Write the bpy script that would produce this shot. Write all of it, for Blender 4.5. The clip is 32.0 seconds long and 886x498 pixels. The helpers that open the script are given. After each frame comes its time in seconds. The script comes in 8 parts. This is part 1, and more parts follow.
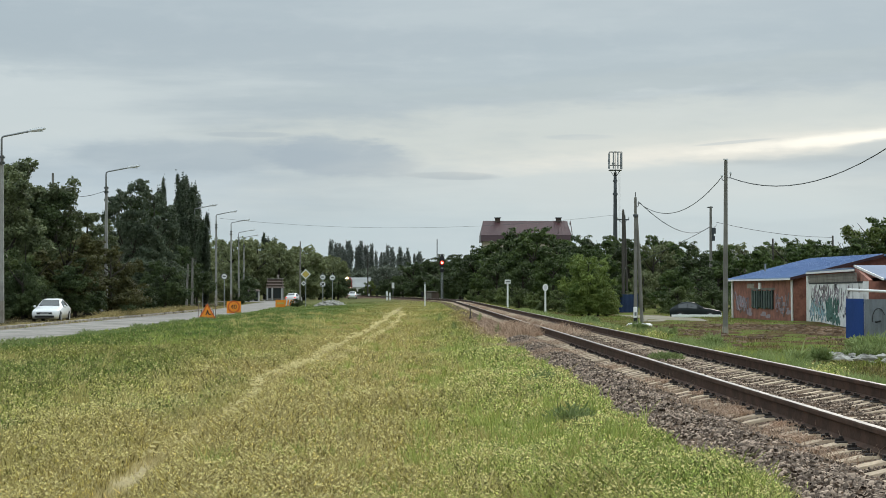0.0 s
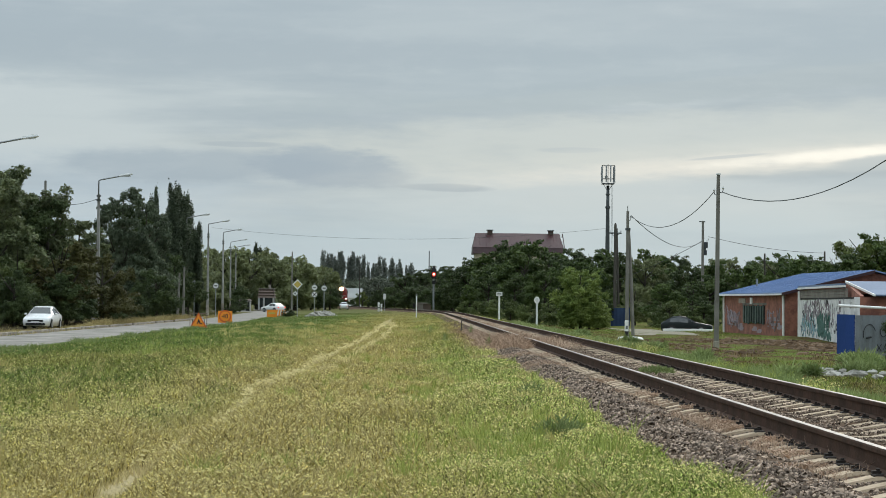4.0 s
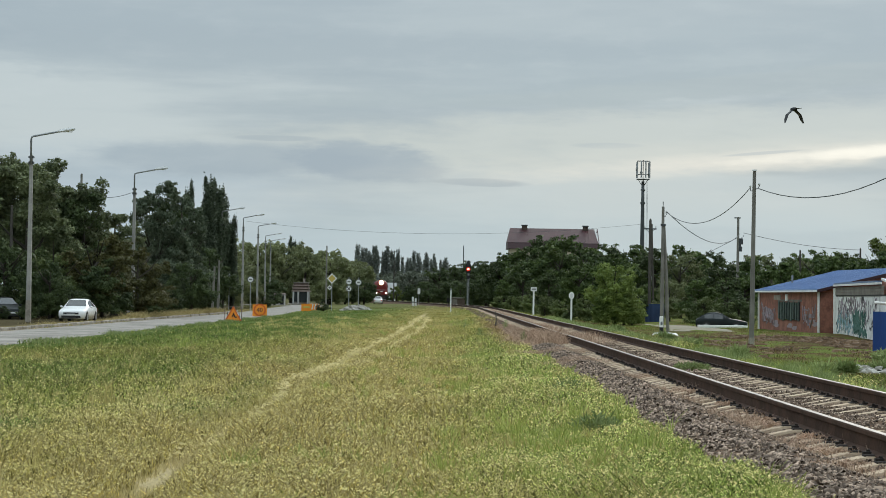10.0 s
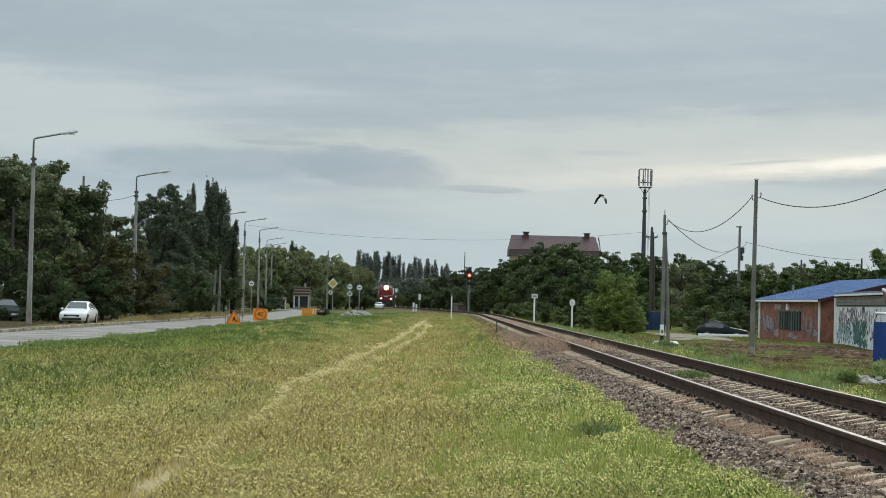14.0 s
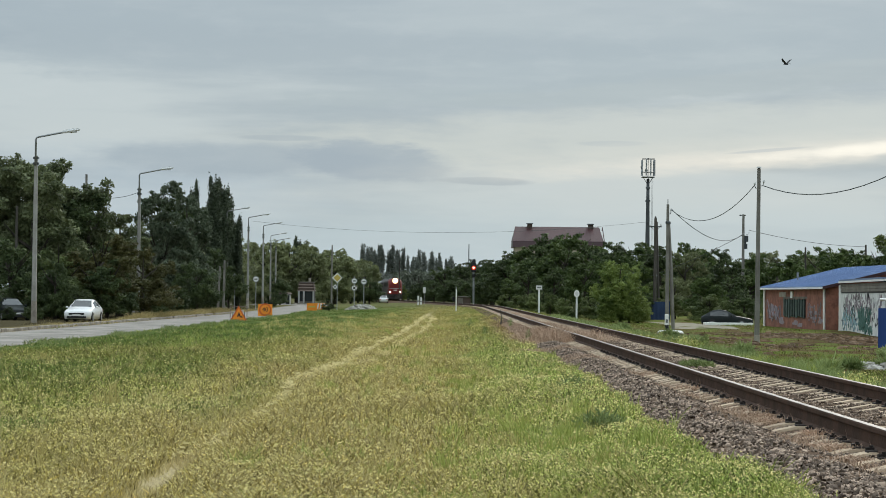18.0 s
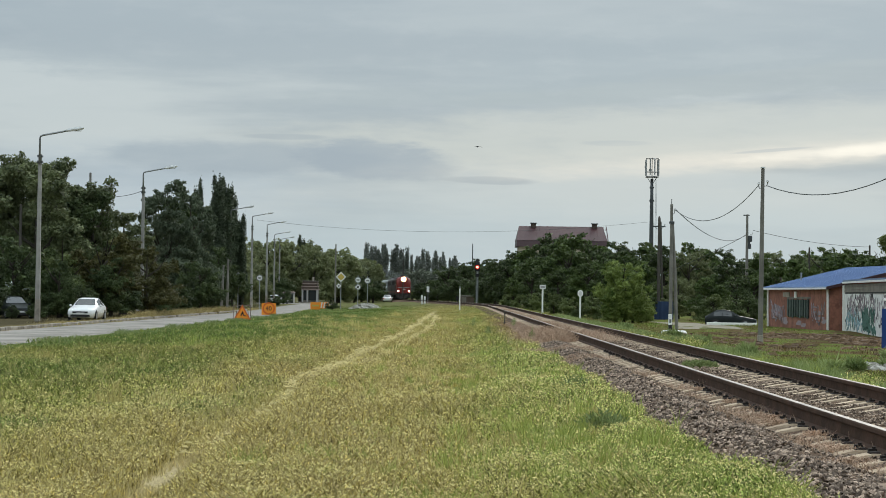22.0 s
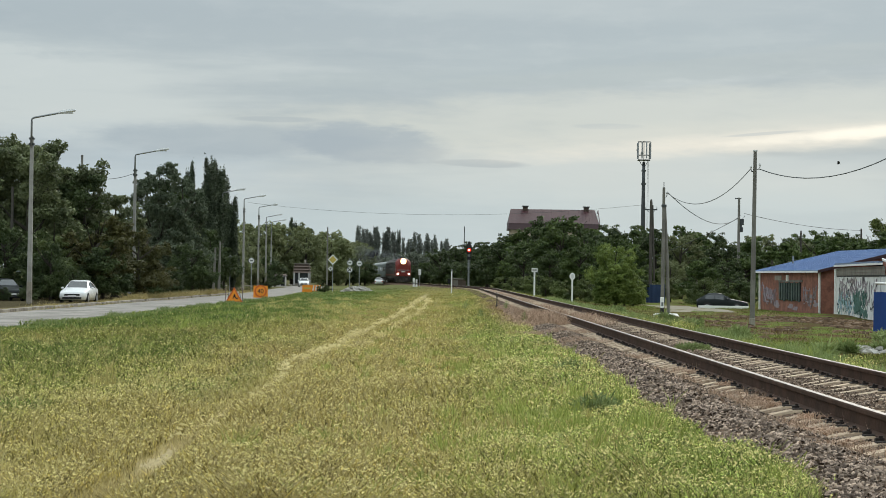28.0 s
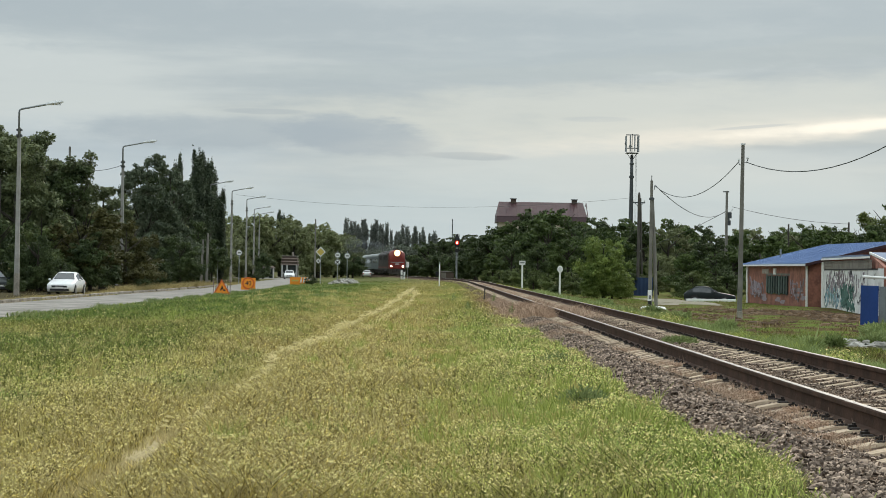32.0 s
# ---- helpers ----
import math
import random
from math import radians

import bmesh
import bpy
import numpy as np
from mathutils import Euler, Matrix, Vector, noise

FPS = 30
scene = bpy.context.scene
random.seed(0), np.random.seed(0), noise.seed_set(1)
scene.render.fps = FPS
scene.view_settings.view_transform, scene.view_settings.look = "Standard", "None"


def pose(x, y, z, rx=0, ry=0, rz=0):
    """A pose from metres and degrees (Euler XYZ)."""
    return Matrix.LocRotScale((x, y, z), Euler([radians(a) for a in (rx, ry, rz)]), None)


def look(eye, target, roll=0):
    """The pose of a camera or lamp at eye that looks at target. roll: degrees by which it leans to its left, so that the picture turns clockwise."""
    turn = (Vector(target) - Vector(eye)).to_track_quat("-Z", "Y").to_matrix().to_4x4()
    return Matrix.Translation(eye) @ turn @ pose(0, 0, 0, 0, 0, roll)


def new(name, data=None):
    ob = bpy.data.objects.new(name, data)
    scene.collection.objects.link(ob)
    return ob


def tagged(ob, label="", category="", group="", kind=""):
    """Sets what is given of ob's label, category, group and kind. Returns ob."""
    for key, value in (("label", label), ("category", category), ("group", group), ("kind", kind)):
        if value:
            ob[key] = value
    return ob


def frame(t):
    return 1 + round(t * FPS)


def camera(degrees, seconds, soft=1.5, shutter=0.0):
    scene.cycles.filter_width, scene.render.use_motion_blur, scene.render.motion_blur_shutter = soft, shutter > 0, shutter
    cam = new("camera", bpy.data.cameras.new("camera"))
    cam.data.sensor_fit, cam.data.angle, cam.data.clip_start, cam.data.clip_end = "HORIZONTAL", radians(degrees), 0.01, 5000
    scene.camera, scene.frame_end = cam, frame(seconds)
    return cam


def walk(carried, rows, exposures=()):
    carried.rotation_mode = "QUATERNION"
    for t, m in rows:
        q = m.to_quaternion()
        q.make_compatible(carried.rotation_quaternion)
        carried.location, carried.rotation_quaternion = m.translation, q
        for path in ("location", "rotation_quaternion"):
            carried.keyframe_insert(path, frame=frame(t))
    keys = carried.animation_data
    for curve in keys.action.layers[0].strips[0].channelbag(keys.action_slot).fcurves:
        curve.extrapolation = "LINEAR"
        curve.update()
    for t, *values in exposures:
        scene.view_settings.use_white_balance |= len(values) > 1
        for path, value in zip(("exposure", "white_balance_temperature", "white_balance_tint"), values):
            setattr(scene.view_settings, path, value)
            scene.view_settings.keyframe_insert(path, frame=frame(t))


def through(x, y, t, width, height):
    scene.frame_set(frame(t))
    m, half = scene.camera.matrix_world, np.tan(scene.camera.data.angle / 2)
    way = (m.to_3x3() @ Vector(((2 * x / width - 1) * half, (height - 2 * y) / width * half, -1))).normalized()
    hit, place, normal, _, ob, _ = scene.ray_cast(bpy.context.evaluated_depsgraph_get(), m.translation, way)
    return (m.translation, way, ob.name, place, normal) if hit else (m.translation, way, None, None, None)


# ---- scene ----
cam = camera(24.0, 32.0, soft=0.85)

# seconds, eye x, eye z, yaw to the left, pitch up, roll (degrees)
PATH = [
    (0.0, 0.002, 1.555, -0.619, 1.145, -0.009), (0.5, -0.004, 1.553, -0.574, 1.124, 0.01), (1.0, 0.009, 1.557, -0.528, 1.065, 0.043),
    (1.5, 0.013, 1.552, -0.493, 1.025, 0.095), (2.0, 0.017, 1.553, -0.519, 1.075, 0.135), (2.5, 0.022, 1.55, -0.585, 1.221, 0.195),
    (3.0, 0.012, 1.558, -0.659, 1.359, 0.32), (3.5, 0.013, 1.554, -0.748, 1.437, 0.443), (5.5, -0.011, 1.55, -1.139, 1.573, 1.051),
    (6.0, -0.016, 1.551, -1.257, 1.78, 1.126), (6.5, -0.001, 1.555, -1.289, 1.934, 0.915), (7.0, 0.002, 1.554, -1.197, 1.887, 0.621),
    (7.5, 0.005, 1.552, -0.924, 1.776, 0.425), (8.0, 0.007, 1.551, -0.418, 1.741, 0.325), (8.5, -0.029, 1.561, -0.108, 1.722, 1.015),
    (9.0, -0.006, 1.551, 0.3, 1.676, 0.596), (9.5, 0.003, 1.543, 0.237, 1.482, 0.816), (10.0, -0.02, 1.554, 0.108, 1.312, 0.907),
    (10.5, -0.04, 1.549, 0.076, 1.237, 0.966), (11.0, -0.031, 1.55, 0.118, 1.232, 0.938), (11.5, -0.02, 1.546, 0.179, 1.292, 1.038),
    (12.0, -0.016, 1.552, 0.212, 1.364, 1.124), (12.5, -0.012, 1.546, 0.238, 1.399, 1.284), (13.0, -0.029, 1.548, 0.236, 1.428, 1.363),
    (13.5, -0.014, 1.546, 0.207, 1.467, 1.415), (14.0, -0.016, 1.546, 0.148, 1.479, 1.487), (14.5, -0.013, 1.55, 0.126, 1.492, 1.521),
    (16.5, -0.001, 1.557, 0.161, 1.348, 0.945), (17.0, -0.014, 1.547, 0.155, 1.244, 0.853), (17.5, 0.002, 1.544, 0.197, 1.209, 0.719),
    (18.0, 0.008, 1.547, 0.257, 1.279, 0.63), (18.5, 0.008, 1.55, 0.301, 1.394, 0.597), (19.0, 0.01, 1.55, 0.362, 1.417, 0.602),
    (19.5, -0.004, 1.551, 0.407, 1.324, 0.636), (20.0, 0.007, 1.552, 0.396, 1.184, 0.66), (20.5, 0.006, 1.551, 0.345, 1.111, 0.729),
    (21.0, -0.002, 1.552, 0.297, 1.125, 0.805), (21.5, 0.009, 1.554, 0.319, 1.19, 0.797), (22.0, 0.015, 1.554, 0.361, 1.256, 0.774),
    (22.5, 0.013, 1.548, 0.4, 1.321, 0.721), (23.0, 0.003, 1.556, 0.402, 1.347, 0.774), (23.5, 0.007, 1.546, 0.426, 1.304, 0.919),
    (24.0, 0.013, 1.553, 0.449, 1.242, 0.925), (24.5, -0.001, 1.554, 0.422, 1.26, 0.874), (25.0, 0.003, 1.549, 0.367, 1.306, 0.665),
    (25.5, 0.017, 1.552, 0.282, 1.305, 0.525), (27.5, 0.001, 1.549, 0.014, 0.895, 0.804), (28.0, -0.016, 1.55, 0.123, 0.79, 0.839),
    (28.5, -0.006, 1.55, 0.197, 0.702, 0.771), (29.0, 0.007, 1.553, 0.178, 0.722, 0.737), (29.5, 0.005, 1.55, 0.107, 0.795, 0.815),
    (30.0, 0.011, 1.548, 0.039, 0.841, 0.848), (30.5, 0.01, 1.559, -0.055, 0.841, 0.867), (31.0, -0.006, 1.546, -0.18, 0.816, 0.959),
    (31.5, 0.005, 1.551, -0.23, 0.716, 0.911), (32.0, -0.003, 1.551, -0.209, 0.59, 0.971)
]
walk(cam, [(t, pose(x, 0, z, 90 + pitch, 0, yaw) @ pose(0, 0, 0, 0, 0, roll)) for t, x, z, yaw, pitch, roll in PATH],
     [(0, 0.11, 6550, 11), (3.0, 0.05, 6550, 11), (6.0, 0.0, 6500, 10), (12.0, 0.0, 6500, 10), (20.0, 0.01, 6580, 11), (25.0, 0.01, 6620, 11), (28.0, 0.08, 6750, 11), (32.0, 0.09, 6800, 11.5)])

# ---------------------------------------------------------------- world and sun
SUN_AZ, SUN_EL = 22.0, 34.0


class Nodes:
    """Short hand for a node tree."""

    def __init__(self, tree):
        self.tree = tree

    def add(self, kind):
        return self.tree.nodes.new(kind)

    def put(self, socket, value):
        if isinstance(value, bpy.types.NodeSocket):
            self.tree.links.new(value, socket)
        elif value is not None:
            socket.default_value = value

    def math(self, op, a, b=None, c=None, clamp=False):
        n = self.add("ShaderNodeMath")
        n.operation, n.use_clamp = op, clamp
        for s, v in zip(n.inputs, (a, b, c)):
            self.put(s, v)
        return n.outputs[0]

    def vec(self, x, y, z):
        n = self.add("ShaderNodeCombineXYZ")
        for s, v in zip(n.inputs, (x, y, z)):
            self.put(s, v)
        return n.outputs[0]

    def vmath(self, op, a, b):
        n = self.add("ShaderNodeVectorMath")
        n.operation = op
        self.put(n.inputs[0], a), self.put(n.inputs[1], b)
        return n.outputs[0]

    def noise(self, vector, scale, detail=3.0, rough=0.55, out="Fac"):
        n = self.add("ShaderNodeTexNoise")
        self.put(n.inputs["Vector"], vector)
        n.inputs["Scale"].default_value, n.inputs["Detail"].default_value, n.inputs["Roughness"].default_value = scale, detail, rough
        return n.outputs[out]

    def ramp(self, fac, lo, hi):
        n = self.add("ShaderNodeMapRange")
        n.interpolation_type = "SMOOTHSTEP"
        self.put(n.inputs[0], fac)
        n.inputs[1].default_value, n.inputs[2].default_value = lo, hi
        return n.outputs[0]

    def mix(self, fac, a, b, blend="MIX"):
        n = self.add("ShaderNodeMix")
        n.data_type, n.blend_type = "RGBA", blend
        self.put(n.inputs[0], fac)
        for s, v in ((n.inputs[6], a), (n.inputs[7], b)):
            self.put(s, (*v, 1.0) if isinstance(v, tuple) else v)
        return n.outputs[2]

    def split(self, v):
        n = self.add("ShaderNodeSeparateXYZ")
        self.put(n.inputs[0], v)
        return n.outputs


def build_world():
    world = bpy.data.worlds.new("overcast_sky")
    scene.world = world
    world.use_nodes = True
    w = Nodes(world.node_tree)
    world.node_tree.nodes.clear()
    out, bg = w.add("ShaderNodeOutputWorld"), w.add("ShaderNodeBackground")
    sky = w.add("ShaderNodeTexSky")
    sky.sky_type, sky.sun_disc, sky.sun_elevation, sky.sun_rotation = "NISHITA", False, radians(SUN_EL), radians(SUN_AZ)
    way = w.add("ShaderNodeTexCoord").outputs["Generated"]
    x, y, z = w.split(way)
    az, el = w.math("ARCTAN2", x, y), w.math("ARCSINE", z)
    flat = w.vec(w.math("MULTIPLY", az, 1.0), 0.0, w.math("MULTIPLY", el, 5.0))
    wob = w.noise(flat, 9.0, 4.0, 0.6)
    wob2 = w.noise(flat, 34.0, 4.0, 0.6)
    fine = w.noise(w.vec(az, 3.0, w.math("MULTIPLY", el, 3.0)), 30.0, 5.0, 0.6)
    # broad banks of stratus, stretched along the horizon
    bank = w.noise(w.vec(w.math("MULTIPLY", az, 0.8), 1.7, w.math("MULTIPLY", el, 7.0)), 5.5, 5.0, 0.55)
    col = w.mix(w.ramp(bank, 0.36, 0.64), (0.385, 0.455, 0.495), (0.545, 0.605, 0.615))

    def blob(caz, cel, raz, rel, tilt, soft_lo, soft_hi, amount, fray=1.0):
        """A cloud of a given angular size with a frayed outline: 0 outside, amount inside."""
        da = w.math("SUBTRACT", az, caz)
        de = w.math("SUBTRACT", w.math("SUBTRACT", el, cel), w.math("MULTIPLY", da, tilt))
        r = w.math("ADD", w.math("POWER", w.math("ABSOLUTE", w.math("DIVIDE", da, raz)), 2.0), w.math("POWER", w.math("ABSOLUTE", w.math("DIVIDE", de, rel)), 2.0))
        r = w.math("ADD", r, w.math("MULTIPLY", w.math("SUBTRACT", wob2, 0.5), 1.6 * fray))
        r = w.math("ADD", r, w.math("MULTIPLY", w.math("SUBTRACT", wob, 0.5), 1.8 * fray))
        r = w.math("ADD", r, w.math("MULTIPLY", w.math("SUBTRACT", fine, 0.5), 0.8 * fray))
        return w.math("MULTIPLY", w.math("SUBTRACT", 1.0, w.ramp(r, soft_lo, soft_hi)), amount)

    # pale blue-grey air low over the horizon, a paler and warmer zone ahead
    low = w.math("ADD", el, w.math("MULTIPLY", w.math("SUBTRACT", wob, 0.5), 0.03))
    col = w.mix(w.math("MULTIPLY", w.math("SUBTRACT", 1.0, w.ramp(low, 0.015, 0.062)), 0.85), col, (0.455, 0.575, 0.635))
    col = w.mix(blob(0.09, 0.076, 0.20, 0.014, 0.03, 0.1, 1.7, 0.75), col, (0.60, 0.635, 0.60))
    col = w.mix(blob(0.20, 0.086, 0.16, 0.010, 0.04, 0.1, 1.7, 0.6), col, (0.57, 0.615, 0.60))
    # darker banks high up
    col = w.mix(blob(-0.09, 0.119, 0.20, 0.0085, 0.0, 0.2, 1.5, 0.75), col, (0.365, 0.432, 0.475))
    col = w.mix(blob(0.155, 0.106, 0.15, 0.0085, 0.085, 0.45, 1.15, 0.65), col, (0.385, 0.455, 0.485))
    col = w.mix(blob(0.02, 0.096, 0.10, 0.0050, 0.03, 0.3, 1.4, 0.5), col, (0.42, 0.49, 0.515))
    col = w.mix(blob(0.10, 0.146, 0.36, 0.033, 0.08, 0.55, 1.15, 0.6, 0.8), col, (0.405, 0.475, 0.512))
    # bluer air over the road
    col = w.mix(blob(-0.16, 0.050, 0.10, 0.020, 0.0, -0.5, 1.9, 0.5), col, (0.405, 0.510, 0.605))
    # the flat dark clouds ahead
    col = w.mix(blob(-0.105, 0.0645, 0.07, 0.0085, 0.0, 0.3, 1.4, 0.75), col, (0.335, 0.412, 0.475))
    col = w.mix(blob(-0.040, 0.0640, 0.040, 0.0102, -0.06, 0.35, 1.25, 0.75, 1.35), col, (0.318, 0.395, 0.465))
    col = w.mix(blob(0.016, 0.0550, 0.023, 0.0022, -0.02, 0.5, 1.15, 0.7, 0.7), col, (0.365, 0.43, 0.475))
    col = w.mix(blob(-0.083, 0.0745, 0.022, 0.0016, 0.0, 0.4, 1.2, 0.6), col, (0.37, 0.435, 0.48))
    col = w.mix(blob(0.075, 0.0735, 0.018, 0.0014, 0.0, 0.3, 1.2, 0.5), col, (0.44, 0.50, 0.53))
    # the lower edge of a long dark bank, rising to the right
    edge = w.math("SUBTRACT", w.math("SUBTRACT", el, 0.0906), w.math("MULTIPLY", w.math("ADD", az, 0.03), 0.095))
    edge = w.math("ADD", edge, w.math("ADD", w.math("MULTIPLY", w.math("SUBTRACT", wob2, 0.5), 0.007), w.math("MULTIPLY", w.math("SUBTRACT", fine, 0.5), 0.005)))
    bank_edge = w.math("MULTIPLY", w.math("MULTIPLY", w.ramp(edge, -0.0004, 0.0026), w.math("SUBTRACT", 1.0, w.ramp(edge, 0.010, 0.040))), w.ramp(az, -0.06, 0.06))
    col = w.mix(w.math("MULTIPLY", bank_edge, 0.65), col, (0.385, 0.462, 0.505))
    # the bright gap
    col = w.mix(blob(0.150, 0.0690, 0.15, 0.0085, 0.06, -0.5, 1.9, 0.75, 0.8), col, (0.665, 0.680, 0.635))
    col = w.mix(blob(0.150, 0.0668, 0.105, 0.0050, 0.075, -0.8, 1.9, 0.85, 1.2), col, (0.84, 0.80, 0.715))
    col = w.mix(blob(0.198, 0.0712, 0.060, 0.0027, 0.085, -0.9, 1.7, 0.95, 1.5), col, (1.05, 1.00, 0.88))
    col = w.mix(blob(0.234, 0.0680, 0.034, 0.0040, 0.08, 0.3, 1.4, 0.8, 1.3), col, (0.46, 0.52, 0.54))
    col = w.mix(blob(0.20, 0.0570, 0.09, 0.0045, 0.02, -0.2, 1.9, 0.5), col, (0.455, 0.54, 0.585))
    col = w.mix(blob(0.150, 0.0705, 0.020, 0.0008, 0.08, 0.3, 1.3, 0.7, 0.6), col, (0.52, 0.56, 0.57))
    col = w.mix(w.math("MULTIPLY", w.math("SUBTRACT", fine, 0.5), 0.35), col, (0.75, 0.78, 0.78))
    # an overcast sky is brighter towards the zenith
    lift = w.math("ADD", 0.97, w.math("MULTIPLY", w.ramp(el, 0.14, 1.0), 1.9))
    col = w.mix(1.0, col, w.vec(lift, lift, lift), "MULTIPLY")
    col = w.mix(1.0, col, (0.965, 0.995, 1.015), "MULTIPLY")
    haze = w.mix(1.0, sky.outputs[0], (0.10, 0.10, 0.10), "MULTIPLY")
    col = w.mix(0.08, col, haze)
    w.put(bg.inputs["Color"], col)
    bg.inputs["Strength"].default_value = 1.0
    w.put(out.inputs["Surface"], bg.outputs[0])


build_world()
sun = new("sun", bpy.data.lights.new("sun", "SUN"))
sun.data.energy, sun.data.angle, sun.data.color = 1.1, radians(18), (1.0, 0.95, 0.86)
s_az, s_el = radians(SUN_AZ), radians(SUN_EL)
SUN_WAY = Vector((math.sin(s_az) * math.cos(s_el), math.cos(s_az) * math.cos(s_el), math.sin(s_el)))
sun.matrix_world = look(SUN_WAY * 100, (0, 0, 0))


# ---------------------------------------------------------------- materials
def shader(name):
    m = bpy.data.materials.new(name)
    m.use_nodes = True
    return m, Nodes(m.node_tree), m.node_tree.nodes["Principled BSDF"]


def mat(name, a, b=None, rough=0.8, scale=2.0, fine=25.0, bump=0.15, metal=0.0, spec=0.35, vary=0.15, grime=0.0, stretch=(1, 1, 1)):
    """A surface of two colours mixed by large stains and fine grain, with relief; vary: from piece to piece."""
    m, n, p = shader(name)
    b = b or tuple(c * 0.72 for c in a)
    pos = n.add("ShaderNodeNewGeometry").outputs["Position"] if stretch == (1, 1, 1) else n.vmath("MULTIPLY", n.add("ShaderNodeTexCoord").outputs["Object"], stretch)
    big, small = n.noise(pos, scale, 4.0), n.noise(pos, fine, 3.0)
    col = n.mix(n.ramp(n.math("ADD", n.math("MULTIPLY", big, 0.7), n.math("MULTIPLY", small, 0.3)), 0.34, 0.66), a, b)
    if vary:
        ran = n.add("ShaderNodeObjectInfo").outputs["Random"]
        k = n.math("ADD", 1.0 - vary, n.math("MULTIPLY", ran, 2 * vary))
        col = n.mix(1.0, col, n.vec(k, k, k), "MULTIPLY")
    if grime:
        streak = n.noise(n.vmath("MULTIPLY", pos, (3.0, 3.0, 0.4)), 2.5, 5.0, 0.65)
        col = n.mix(n.math("MULTIPLY", n.ramp(streak, 0.5, 0.72), grime), col, (0.06, 0.05, 0.04))
    n.put(p.inputs["Base Color"], col)
    n.put(p.inputs["Roughness"], n.math("ADD", rough - 0.08, n.math("MULTIPLY", small, 0.16), clamp=True))
    p.inputs["Metallic"].default_value, p.inputs["Specular IOR Level"].default_value = metal, spec
    if bump:
        bm_ = n.add("ShaderNodeBump")
        bm_.inputs["Strength"].default_value, bm_.inputs["Distance"].default_value = bump, 0.02
        n.put(bm_.inputs["Height"], small)
        n.put(p.inputs["Normal"], bm_.outputs[0])
    return m


def glow(name, colour, power):
    m, n, p = shader(name)
    p.inputs["Base Color"].default_value = (*colour, 1)
    p.inputs["Emission Color"].default_value, p.inputs["Emission Strength"].default_value = (*colour, 1), power
    return m


def field_group():
    """Colour of the meadow by place: worn path, straw, green and lush bands, and dead grass along the track."""
    g = bpy.data.node_groups.new("meadow_colour", "ShaderNodeTree")
    g.interface.new_socket("Colour", in_out="OUTPUT", socket_type="NodeSocketColor")
    g.interface.new_socket("Dry", in_out="OUTPUT", socket_type="NodeSocketFloat")
    n = Nodes(g)
    out = n.add("NodeGroupOutput")
    pos = n.add("ShaderNodeNewGeometry").outputs["Position"]
    x, y, z = n.split(pos)
    lay = n.vec(x, n.math("MULTIPLY", y, 0.42), 0.0)
    big, mid = n.noise(lay, 0.35, 3.0), n.noise(lay, 1.3, 3.0)
    small = n.noise(pos, 6.0, 2.0)
    jit = n.math("ADD", n.math("MULTIPLY", n.math("SUBTRACT", big, 0.5), 3.2), n.math("MULTIPLY", n.math("SUBTRACT", mid, 0.5), 2.4))
    xx = n.math("ADD", x, jit)
    col = n.mix(n.ramp(mid, 0.3, 0.7), (0.22, 0.25, 0.060), (0.33, 0.325, 0.092))
    col = n.mix(n.math("MULTIPLY", n.ramp(small, 0.35, 0.75), 0.5), col, (0.42, 0.38, 0.15))
    # straw in the middle of the meadow
    mid_band = n.math("MULTIPLY", n.ramp(xx, -5.2, -2.6), n.math("SUBTRACT", 1.0, n.ramp(xx, -0.8, 1.2)))
    near = n.math("SUBTRACT", 1.0, n.math("MULTIPLY", n.ramp(y, 45.0, 150.0), 0.55))
    col = n.mix(n.math("MULTIPLY", n.math("MULTIPLY", mid_band, near), 0.62), col, (0.485, 0.345, 0.118))
    spots = n.math("MULTIPLY", n.ramp(n.noise(n.vec(x, n.math("MULTIPLY", y, 0.36), 2.0), 0.55, 3.0), 0.50, 0.64), n.math("SUBTRACT", 1.0, n.ramp(x, -3.4, -2.2)))
    col = n.mix(n.math("MULTIPLY", spots, 0.7), col, (0.13, 0.205, 0.042))
    # lusher grass towards the road and by the ballast
    yy = n.math("ADD", y, n.math("MULTIPLY", jit, 3.5))
    west = n.math("SUBTRACT", 1.0, n.ramp(xx, -7.5, -3.4))
    lush = n.math("MULTIPLY", west, n.math("ADD", n.math("MULTIPLY", n.ramp(y, 26.0, 40.0), 0.70), n.math("MULTIPLY", n.ramp(yy, 62.0, 74.0), 0.30)))
    streak = n.noise(n.vec(n.math("MULTIPLY", x, 0.35), n.math("MULTIPLY", y, 0.16), 3.0), 1.0, 3.0)
    col = n.mix(n.math("MULTIPLY", lush, 0.9), col, n.mix(n.ramp(streak, 0.38, 0.62), (0.108, 0.178, 0.040), (0.175, 0.235, 0.062)))
    dry = n.math("MULTIPLY", n.math("SUBTRACT", 1.0, n.ramp(xx, -4.0, -2.2)), n.math("MULTIPLY", n.ramp(yy, 44.0, 51.0), n.math("SUBTRACT", 1.0, n.ramp(yy, 60.0, 68.0))))
    col = n.mix(n.math("MULTIPLY", dry, 0.32), col, (0.42, 0.34, 0.115))
    deep = n.noise(n.vec(x, n.math("MULTIPLY", y, 0.5), 7.0), 1.1, 3.0)
    east = n.math("MULTIPLY", n.ramp(xx, 0.0, 1.6), n.math("SUBTRACT", 1.0, n.ramp(y, 45.0, 75.0)))
    col = n.mix(n.math("MULTIPLY", east, 0.75), col, n.mix(n.ramp(deep, 0.42, 0.62), (0.41, 0.455, 0.150), (0.26, 0.345, 0.085)))
